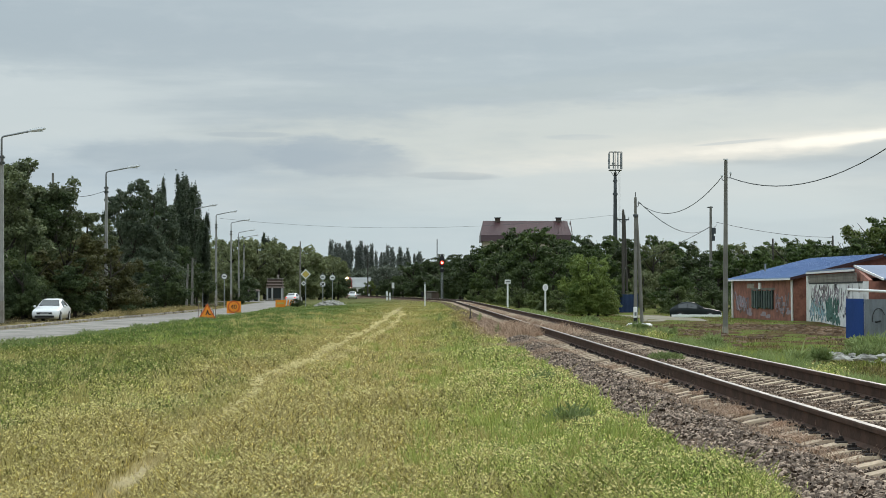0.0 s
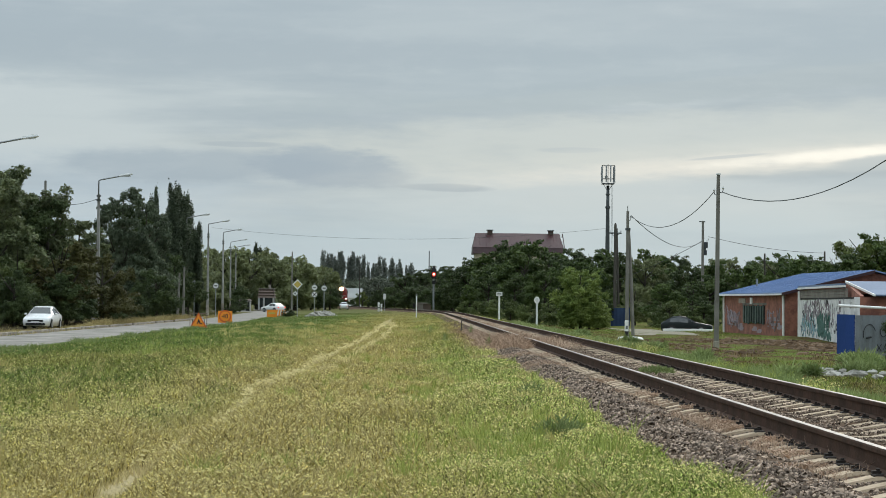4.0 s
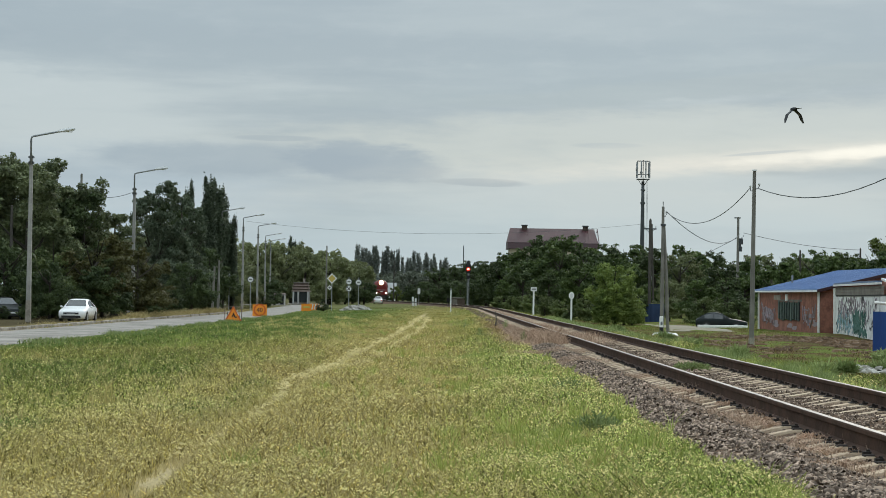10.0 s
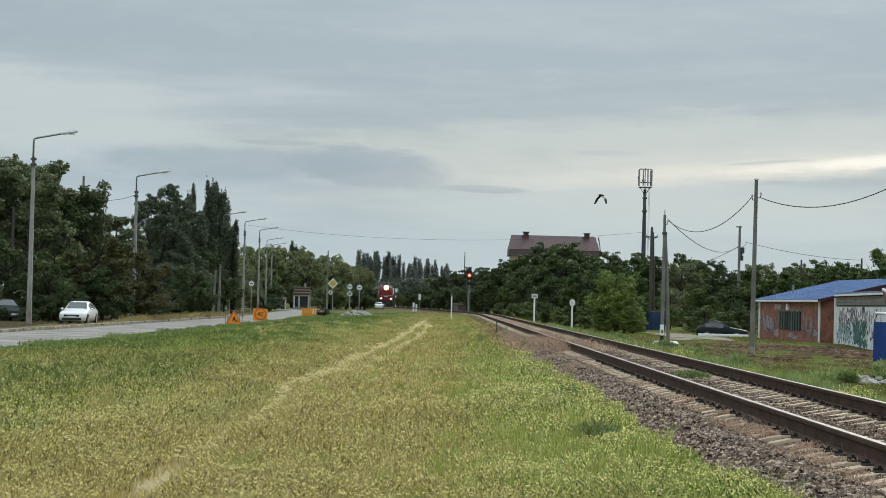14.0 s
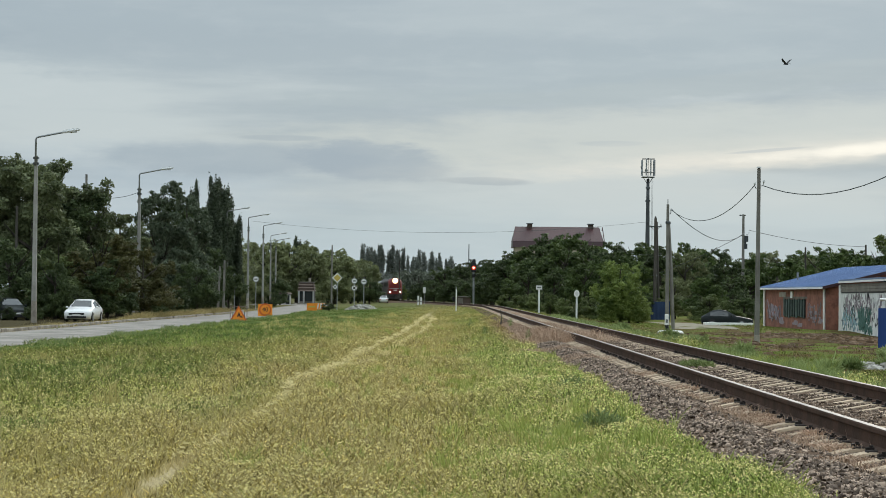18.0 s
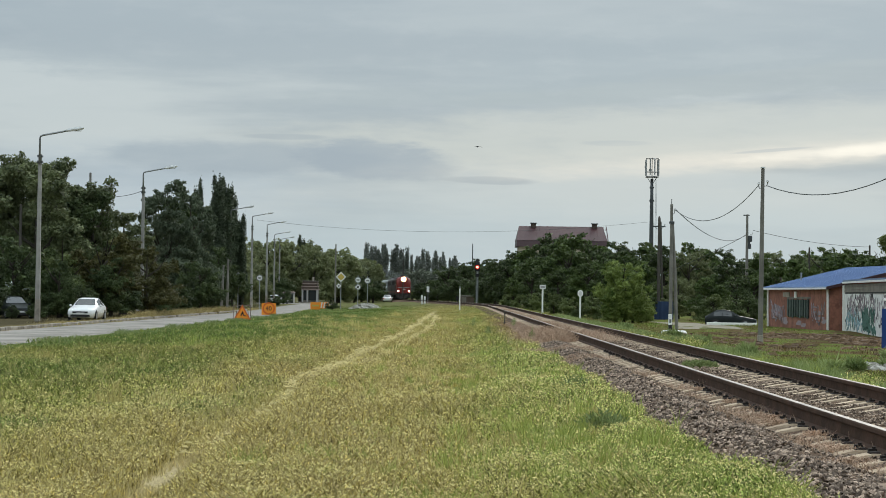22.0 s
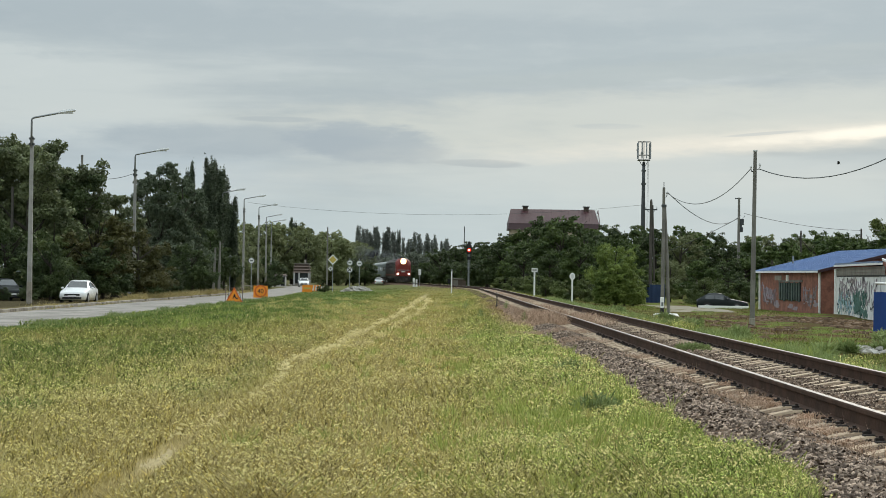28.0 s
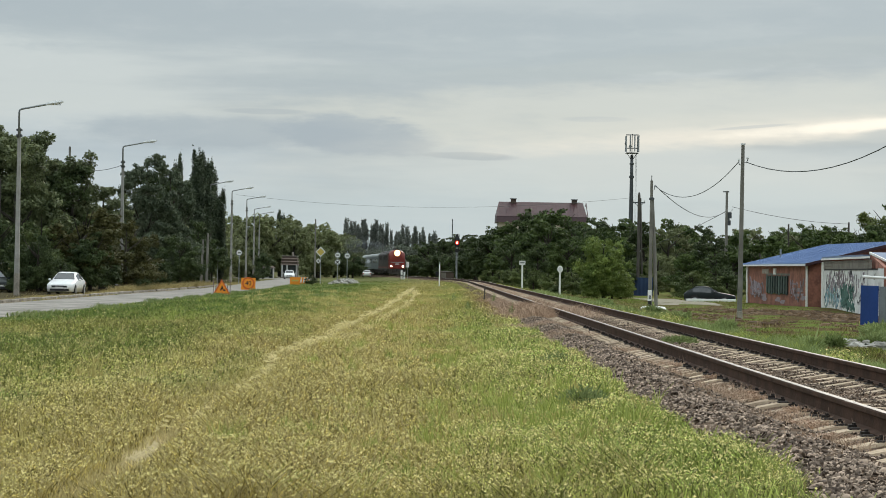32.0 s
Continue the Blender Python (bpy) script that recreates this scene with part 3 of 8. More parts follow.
# ---------------------------------------------------------------- mesh helpers
class Geo:
    """Collects faces for one mesh."""

    def __init__(self):
        self.v, self.f = [], []

    def quad(self, *pts):
        k = len(self.v)
        self.v += [tuple(p) for p in pts]
        self.f.append(tuple(range(k, k + len(pts))))
        return self

    def box(self, x0, x1, y0, y1, z0, z1, bevel=0.0, top=None):
        """A box with chamfered upright edges; top: (dx, dy) by which its upper face is drawn in on each side."""
        k, c = len(self.v), bevel
        dx, dy = top or (0, 0)
        ring = [(x0 + c, y0), (x1 - c, y0), (x1, y0 + c), (x1, y1 - c), (x1 - c, y1), (x0 + c, y1), (x0, y1 - c), (x0, y0 + c)] if c else [(x0, y0), (x1, y0), (x1, y1), (x0, y1)]
        n, mx, my = len(ring), (x0 + x1) / 2, (y0 + y1) / 2
        levels = [(z0, 0), (z1 - c, 0), (z1, c)] if c else [(z0, 0), (z1, 0)]
        for i, (z, inset) in enumerate(levels):
            t = (z - z0) / max(z1 - z0, 1e-6)
            for x, y in ring:
                sx, sy = (1 if x < mx else -1), (1 if y < my else -1)
                self.v.append((x + sx * (dx * t + inset), y + sy * (dy * t + inset), z))
        for l in range(len(levels) - 1):
            for i in range(n):
                a, b = k + l * n + i, k + l * n + (i + 1) % n
                self.f.append((a, b, b + n, a + n))
        self.f.append(tuple(k + i for i in reversed(range(n))))
        self.f.append(tuple(k + (len(levels) - 1) * n + i for i in range(n)))
        return self

    def tube(self, pts, radii, n=8, caps=True):
        """A round bar along points; radii one or one a point."""
        pts = [Vector(p) for p in pts]
        radii = radii if isinstance(radii, (list, tuple)) else [radii] * len(pts)
        k = len(self.v)
        for i, p in enumerate(pts):
            way = (pts[min(i + 1, len(pts) - 1)] - pts[max(i - 1, 0)]).normalized()
            side = way.cross(Vector((0, 0, 1)) if abs(way.z) < 0.9 else Vector((0, 1, 0))).normalized()
            up = side.cross(way)
            for j in range(n):
                a = 2 * math.pi * j / n
                self.v.append(tuple(p + (side * math.cos(a) + up * math.sin(a)) * radii[i]))
        for i in range(len(pts) - 1):
            for j in range(n):
                a, b = k + i * n + j, k + i * n + (j + 1) % n
                self.f.append((a, b, b + n, a + n))
        if caps:
            self.f.append(tuple(k + j for j in reversed(range(n))))
            self.f.append(tuple(k + (len(pts) - 1) * n + j for j in range(n)))
        return self

    def ball(self, c, r, n=10, m=6, squash=(1, 1, 1), rough=0.0, seed=0):
        k, rnd = len(self.v), random.Random(seed)
        for i in range(m + 1):
            th = math.pi * i / m
            for j in range(n):
                ph = 2 * math.pi * j / n
                q = r * (1 + rough * (rnd.random() - 0.5))
                self.v.append((c[0] + q * squash[0] * math.sin(th) * math.cos(ph), c[1] + q * squash[1] * math.sin(th) * math.sin(ph), c[2] + q * squash[2] * math.cos(th)))
        for i in range(m):
            for j in range(n):
                a, b = k + i * n + j, k + i * n + (j + 1) % n
                self.f.append((a, a + n, b + n, b))
        return self

    def sweep(self, sections):
        """Skin over closed outlines with the same number of points, capped at both ends."""
        k, n = len(self.v), len(sections[0])
        for s in sections:
            self.v += [tuple(p) for p in s]
        for i in range(len(sections) - 1):
            for j in range(n):
                a, b = k + i * n + j, k + i * n + (j + 1) % n
                self.f.append((a, b, b + n, a + n))
        self.f.append(tuple(k + j for j in reversed(range(n))))
        self.f.append(tuple(k + (len(sections) - 1) * n + j for j in range(n)))
        return self

    def plate(self, outline, y0, y1):
        """An outline of (x, z) made y1 - y0 thick."""
        return self.sweep([[(x, y0, z) for x, z in outline], [(x, y1, z) for x, z in outline]])

    def mesh(self, name, smooth=False):
        me = bpy.data.meshes.new(name)
        me.from_pydata(self.v, [], self.f)
        bm = bmesh.new()
        bm.from_mesh(me)
        bmesh.ops.recalc_face_normals(bm, faces=bm.faces)
        bm.to_mesh(me)
        bm.free()
        if smooth:
            me.polygons.foreach_set("use_smooth", [True] * len(me.polygons))
        return me


def disc(r, n=20, cx=0.0, cz=0.0, turn=0.0):
    return [(cx + r * math.cos(2 * math.pi * i / n + turn), cz + r * math.sin(2 * math.pi * i / n + turn)) for i in range(n)]


def part(name, geo, material, parent, label="", at=None, smooth=False):
    """ONE mesh object under a thing or under a part."""
    me = geo.mesh(name, smooth) if isinstance(geo, Geo) else geo
    if not me.materials:
        me.materials.append(M[material])
    ob = new(name, me)
    ob.parent = parent
    if at is not None:
        ob.matrix_basis = at
    return tagged(ob, label)


def thing(name, m, label, category, group="", kind=""):
    ob = new(name)
    ob.empty_display_size = 0.2
    ob.matrix_basis = m
    return tagged(ob, label, category, group, kind)


def solid(name, geo, material, m, label, category, group="", kind="", smooth=False):
    """A thing that is one mesh."""
    me = geo.mesh(name, smooth) if isinstance(geo, Geo) else geo
    if not me.materials:
        me.materials.append(M[material])
    ob = new(name, me)
    ob.matrix_basis = m
    return tagged(ob, label, category, group, kind)


def raw_mesh(name, verts, sides, material):
    """A mesh from an array of corners, every `sides` of which make one face."""
    verts = np.asarray(verts, np.float32).reshape(-1, 3)
    n = len(verts)
    me = bpy.data.meshes.new(name)
    me.vertices.add(n)
    me.vertices.foreach_set("co", verts.ravel())
    me.loops.add(n)
    me.loops.foreach_set("vertex_index", np.arange(n, dtype=np.int32))
    me.polygons.add(n // sides)
    me.polygons.foreach_set("loop_start", np.arange(0, n, sides, dtype=np.int32))
    me.polygons.foreach_set("loop_total", np.full(n // sides, sides, np.int32))
    me.update()
    me.materials.append(M[material])
    return me


def indexed_mesh(name, verts, faces, material):
    """A mesh from arrays of corners and of faces with the same number of sides."""
    verts, faces = np.asarray(verts, np.float32), np.asarray(faces, np.int32)
    me = bpy.data.meshes.new(name)
    me.vertices.add(len(verts))
    me.vertices.foreach_set("co", verts.ravel())
    me.loops.add(faces.size)
    me.loops.foreach_set("vertex_index", faces.ravel())
    me.polygons.add(len(faces))
    me.polygons.foreach_set("loop_start", np.arange(0, faces.size, faces.shape[1], dtype=np.int32))
    me.polygons.foreach_set("loop_total", np.full(len(faces), faces.shape[1], np.int32))
    me.update()
    me.materials.append(M[material])
    return me


def letters(text, size, material, parent, at, name="lettering", label=""):
    cu = bpy.data.curves.new(name, "FONT")
    cu.body, cu.size, cu.align_x, cu.align_y, cu.extrude = text, size, "CENTER", "CENTER", 0.004
    tmp = new(name, cu)
    me = bpy.data.meshes.new_from_object(tmp.evaluated_get(bpy.context.evaluated_depsgraph_get()))
    bpy.data.objects.remove(tmp)
    me.materials.clear()
    me.materials.append(M[material])
    return part(name, me, material, parent, label, at)


# ---------------------------------------------------------------- the lie of the land
def sm(a, lo, hi):
    t = np.clip((np.asarray(a, float) - lo) / (hi - lo), 0, 1)
    return t * t * (3 - 2 * t)


def track_x(y):
    """Where the middle of the track runs: straight, then a gentle bend to the left."""
    y = np.asarray(y, float)
    s = 0.0806
    t = np.clip((y - 206.0) / 64.0, 0, 1)
    return 4.2 - s * 64.0 * t * t / 2 - s * np.clip(y - 270.0, 0, None)


def road_x(y):
    """The middle of the road."""
    y = np.asarray(y, float)
    return -17.9 - 3.6 * sm(y, 170, 330) - 0.09 * np.clip(y - 330.0, 0, None)


def ground_z(x, y):
    x, y = np.asarray(x, float), np.asarray(y, float)
    z = -0.38 * sm(-x, 7.0, 14.5) * (1 - 0.4 * sm(y, 200, 330))
    z = z - 0.25 * sm(x, 6.8, 10.5) * (1 - sm(y, 200, 300)) - 0.26 * sm(x, 12, 17) * sm(y, 135, 160) * (1 - sm(y, 200, 300))
    z = z + 0.235 * (1 - sm(np.abs(x - track_x(y)), 1.9, 4.4))
    bumps = 0.035 * np.sin(x * 0.9 + 1.3 * np.sin(y * 0.11)) + 0.03 * np.sin(y * 0.23 + x * 0.31) + 0.02 * np.sin(x * 2.1 + y * 0.37)
    flat = sm(np.abs(x - road_x(y)), 2.9, 5.0) * sm(np.abs(x - track_x(y)), 2.3, 3.5)
    return z + bumps * flat


def gz(x, y):
    return float(ground_z(x, y))


def sheet(name, xs, ys, zfun, material):
    gx, gy = np.meshgrid(xs, ys)
    v = np.stack([gx, gy, zfun(gx, gy)], -1).reshape(-1, 3)
    i, j = np.meshgrid(np.arange(len(xs) - 1), np.arange(len(ys) - 1))
    a = (j * len(xs) + i).ravel()
    me = indexed_mesh(name, v, np.stack([a, a + 1, a + 1 + len(xs), a + len(xs)], -1), material)
    me.polygons.foreach_set("use_smooth", [True] * len(me.polygons))
    return me


def ribbon(name, ys, offsets, middle, zs, material):
    """A strip along a line: offsets and heights across it."""
    xs = np.asarray(middle(ys))[:, None] + np.asarray(offsets)[None, :]
    gy = np.repeat(np.asarray(ys)[:, None], len(offsets), 1)
    z = np.asarray(zs)[None, :] + np.zeros_like(xs) if not callable(zs) else zs(xs, gy)
    v = np.stack([xs, gy, z], -1).reshape(-1, 3)
    w = len(offsets)
    i, j = np.meshgrid(np.arange(w - 1), np.arange(len(ys) - 1))
    a = (j * w + i).ravel()
    return indexed_mesh(name, v, np.stack([a, a + 1, a + 1 + w, a + w], -1), material)


xs = np.r_[-2500, -900, -300, -120, -70, np.arange(-50, -24, 2.0), np.arange(-24, 24, 0.8), np.arange(24, 60, 2.0), 70, 120, 300, 900, 2500]
ys = np.r_[-600, -150, -40, np.arange(-10, 130, 1.5), np.arange(130, 320, 4.0), np.arange(320, 620, 15.0), 700, 900, 1400, 2500, 4500]
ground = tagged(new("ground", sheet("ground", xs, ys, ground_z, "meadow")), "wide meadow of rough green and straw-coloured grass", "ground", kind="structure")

# ---------------------------------------------------------------- road
RY = np.r_[np.arange(-60, 150, 6.0), np.arange(150, 420, 5.0)]


def road_z(x, y):
    return ground_z(x, y) + 0.03 + 0.02 * (1 - np.clip(np.abs(x - road_x(y)) / 2.9, 0, 1) ** 2) - 0.14 * np.clip((np.abs(x - road_x(y)) - 2.45) / 0.3, 0, 1)


road = tagged(new("road", ribbon("road", RY, [-2.8, -2.4, -1.2, 0, 1.2, 2.4, 2.8], road_x, road_z, "asphalt")), "worn pale grey asphalt road with crumbling edges", "road", kind="structure")
kerb_mesh = Geo().box(-0.09, 0.09, -0.49, 0.49, -0.12, 0.16, 0.02).mesh("kerbstone")
kerb_mesh.materials.append(M["kerb"])
rk = random.Random(4)
for k in range(150):
    y = 66 + k * 1.0
    if rk.random() < 0.06:
        continue
    x = float(road_x(y)) - 3.0
    part("kerbstone", kerb_mesh, "kerb", road, at=pose(x + rk.uniform(-0.02, 0.02), y, gz(x, y) + rk.uniform(-0.02, 0.015), rk.uniform(-1, 1), rk.uniform(-3, 3), rk.uniform(-1.5, 1.5)))
# side street behind the kiosk, and the lane to the sheds
solid("side_street", ribbon("side_street", np.linspace(322, 345, 6), [-22, -15, -8, -2, 0], lambda y: -21.0 + 0 * np.asarray(y), lambda x, y: ground_z(x, y) + 0.045, "asphalt"), "asphalt", pose(0, 0, 0), "grey asphalt side street leading off the road", "street", kind="structure")
solid("dirt_lane", ribbon("dirt_lane", np.linspace(120, 172, 14), [-2.2, -1.0, 0.4, 1.8], lambda y: 15.2 + 0.055 * (np.asarray(y) - 120) + 0.5 * np.sin(np.asarray(y) * 0.2), lambda x, y: ground_z(x, y) + 0.02, "dirt"), "dirt", pose(0, 0, 0), "pale dusty dirt lane beyond the railway", "lane", kind="structure")

# ---------------------------------------------------------------- railway
RAIL = 0.54          # top of the rails
BED = 0.340          # top of the ballast
TY = np.r_[np.arange(-60, 200, 4.0), np.arange(200, 280, 2.0), np.arange(280, 720, 10.0)]
BANK_X = [-2.75, -2.3, -1.75, -1.5, -1.34, -1.24, -1.14, -0.90, -0.70, -0.30, 0, 0.30, 0.70, 0.90, 1.14, 1.24, 1.34, 1.5, 1.75, 2.3, 2.75]


def bank_z(x, y):
    off = np.abs(x - track_x(y))
    z = BED - 0.045 * np.clip((0.70 - off) / 0.40, 0, 1) - 0.085 * np.clip((off - 0.90) / 0.48, 0, 1)
    return z + 0.085 * np.clip((off - 1.14) / 0.20, 0, 1) - 0.347 * np.clip((off - 1.55) / 1.20, 0, 1) + 0.010 * np.sin(x * 9 + y * 3)


bank = tagged(new("ballast_bed", ribbon("ballast_bed", np.arange(-40, 700, 1.0), BANK_X, track_x, bank_z, "ballast")), "low bed of dark crushed stone under the track", "ballast", kind="structure")

track = thing("railway_track", pose(0, 0, 0), "single railway track of worn rails on concrete sleepers", "railway track", kind="structure")
HEAD = [(-0.036, -0.012), (-0.030, 0.0), (0.030, 0.0), (0.036, -0.012), (0.034, -0.042), (0.009, -0.055), (0.009, -0.150), (0.074, -0.168), (0.075, -0.180),
        (-0.075, -0.180), (-0.074, -0.168), (-0.009, -0.150), (-0.009, -0.055), (-0.034, -0.042)]
for side, word in ((-1, "west"), (1, "east")):
    sections = []
    for y in TY:
        c = float(track_x(y)) + side * 0.796
        sections.append([(c + px, float(y), RAIL + pz) for px, pz in HEAD])
    rail = part("rail", Geo().sweep(sections), "rust", track, "rust-brown rail with a polished head")
    top = ribbon("rail_head", TY, [-0.031, 0.0, 0.031], lambda y, s=side: track_x(y) + s * 0.796, [RAIL + 0.001, RAIL + 0.004, RAIL + 0.001], "bright")
    part("rail_head", top, "bright", rail, "shining worn running surface")

SLEEPER_STEP = 0.543
SLEEPERS = []


def sleeper_geo(x, y, a=0.0, dz=0.0):
    """A concrete sleeper, lower and narrower in the middle."""
    out, ca, sa = [], math.cos(a), math.sin(a)
    for u, w, h in ((-1.35, 0.09, -0.095), (-1.31, 0.115, -0.062), (-1.10, 0.128, -0.012), (-0.94, 0.135, 0.022), (-0.64, 0.135, 0.022), (-0.45, 0.122, -0.012), (-0.28, 0.112, -0.042), (0.28, 0.112, -0.042), (0.45, 0.122, -0.012), (0.64, 0.135, 0.022), (0.94, 0.135, 0.022), (1.10, 0.128, -0.012), (1.31, 0.115, -0.062), (1.35, 0.09, -0.095)):
        ring = [(-w, -0.16), (-w * 0.78, h - 0.02), (-w * 0.70, h), (w * 0.70, h), (w * 0.78, h - 0.02), (w, -0.16)]
        out.append([(x + u * ca - v * sa, y + u * sa + v * ca, 0.338 + dz + z) for v, z in ring])
    return out


rs = random.Random(8)
sleeper_mesh = Geo().sweep(sleeper_geo(0, 0)).mesh("sleeper")
sleeper_mesh.materials.append(M["sleeper"])
clip_geo = Geo().box(-0.045, 0.045, -0.06, 0.06, -0.02, 0.02, 0.008).tube([(0.0, -0.02, 0.01), (0.0, -0.02, 0.055)], 0.016, 6).box(-0.02, 0.045, -0.045, 0.005, 0.02, 0.04)
clip_mesh = clip_geo.mesh("rail_clip")
clip_mesh.materials.append(M["clip"])
ends = Geo()
k_y = 6.0 - 26 * SLEEPER_STEP
while k_y < 262:
    x, a = float(track_x(k_y)), rs.uniform(-0.008, 0.008)
    SLEEPERS.append(k_y)
    if k_y < 100:
        sl = part("sleeper", sleeper_mesh, "sleeper", track, at=pose(x + rs.uniform(-0.02, 0.02), k_y, rs.uniform(-0.012, 0.006), 0, 0, math.degrees(a)))
        if k_y < 46:
            for dx in (-0.796 - 0.115, -0.796 + 0.115, 0.796 - 0.115, 0.796 + 0.115):
                part("rail_clip", clip_mesh, "clip", sl, at=pose(dx, 0, 0.355, 0, 0, 0 if dx > 0 else 180))
    else:
        ends.sweep(sleeper_geo(x, k_y, a))
    k_y += SLEEPER_STEP + rs.uniform(-0.012, 0.012)
tagged(part("far_sleepers", ends, "sleeper", track), kind="stuff")

# loose stones of the ballast
def stones(name, n, ylo, yhi, spread, size, seed, power=1.0):
    rng = np.random.default_rng(seed)
    y = ylo + (yhi - ylo) * rng.random(n) ** power
    off = rng.uniform(-spread, spread, n)
    x = track_x(y) + off
    z = bank_z(x, y)
    keep = (np.abs(off) < 2.35) | (rng.random(n) < 0.35)
    keep &= ~((np.abs(np.abs(off) - 0.796) < 0.11))
    gap = np.abs(np.asarray(SLEEPERS)[None, :130] - y[:, None]).min(1)
    keep &= ~((gap < 0.125) & (np.abs(off) < 1.33 + 0.05 * np.sin(y * 7.0)) & (rng.random(n) < 0.985 - 0.10 * (np.sin(y * 0.9) > 0.6)))
    x, y, z = x[keep], y[keep], z[keep]
    m = len(x)
    base = np.array([(-1, -1, -0.6), (1, -1, -0.6), (1, 1, -0.6), (-1, 1, -0.6), (-0.7, -0.7, 0.6), (0.7, -0.7, 0.6), (0.7, 0.7, 0.6), (-0.7, 0.7, 0.6)])
    v = base[None] * (1 + rng.uniform(-0.34, 0.34, (m, 8, 3))) * (size * rng.uniform(0.5, 1.7, (m, 1, 1))) * rng.uniform(0.55, 1.25, (m, 1, 3))
    turn = rng.normal(size=(m, 4)) * (1, 0.45, 0.45, 1)
    turn /= np.linalg.norm(turn, axis=1)[:, None]
    qw, qv = turn[:, None, :1], turn[:, None, 1:]
    v = v + 2 * np.cross(qv, np.cross(qv, v) + qw * v)
    small = np.where(np.abs(x - track_x(y)) < 1.36, 0.62, 1.0)
    v *= small[:, None, None]
    v += np.stack([x, y, z + np.where(np.abs(x - track_x(y)) < 0.62, 0.85, np.where(small < 1, 0.25, 0.3)) * size], -1)[:, None]
    quads = np.array([(4, 5, 6, 7), (0, 1, 5, 4), (1, 2, 6, 5), (2, 3, 7, 6), (3, 0, 4, 7)])
    f = (np.arange(m) * 8)[:, None, None] + quads[None]
    return tagged(new(name, indexed_mesh(name, v.reshape(-1, 3), f.reshape(-1, 4), "stone")), "loose crushed stone ballast, grey and brown", "ballast stones", kind="stuff")


stones("ballast_stones_near", 9000, -8, 11, 2.5, 0.0150, 4)
stones("ballast_stones", 150000, 11, 60, 2.5, 0.0128, 3, 1.5)

M["clod"] = island_material("dug_soil", (0.050, 0.028, 0.014), (0.17, 0.105, 0.056))
rng_c = np.random.default_rng(91)
cn = 5200
cy, cu = 66 + 44 * rng_c.random(cn), rng_c.random(cn)
cx = 10.0 + (11.2 - 0.02 * (cy - 66)) * cu ** 0.8
heap_ = np.sin(cx * 1.3 + 1.5 * np.sin(cy * 0.35)) * np.sin(cy * 0.5 + cx * 0.2) + 0.9 * sm(cx, 14.0, 18.0) * sm(cy, 80, 88)
ok_ = (heap_ > 0.35) & ~((cx > 15.4) & (cy < 79.5))
cx, cy = cx[ok_], cy[ok_]
cm = len(cx)
cb = np.array([(-1, -1, -0.4), (1, -1, -0.4), (1, 1, -0.4), (-1, 1, -0.4), (-0.6, -0.6, 0.6), (0.6, -0.6, 0.6), (0.6, 0.6, 0.6), (-0.6, 0.6, 0.6)])
cv = cb[None] * (1 + rng_c.uniform(-0.5, 0.5, (cm, 8, 3))) * rng_c.uniform(0.03, 0.13, (cm, 1, 1)) * rng_c.uniform(0.7, 1.5, (cm, 1, 3)) * (1.3, 1.0, 0.8) + np.stack([cx, cy, ground_z(cx, cy)], -1)[:, None]
cf = (np.arange(cm) * 8)[:, None, None] + np.array([(4, 5, 6, 7), (0, 1, 5, 4), (1, 2, 6, 5), (2, 3, 7, 6), (3, 0, 4, 7)])[None]
tagged(new("soil_clods", indexed_mesh("soil_clods", cv.reshape(-1, 3), cf.reshape(-1, 4), "clod")), "dark brown clods of dug soil before the sheds", "soil", kind="stuff")

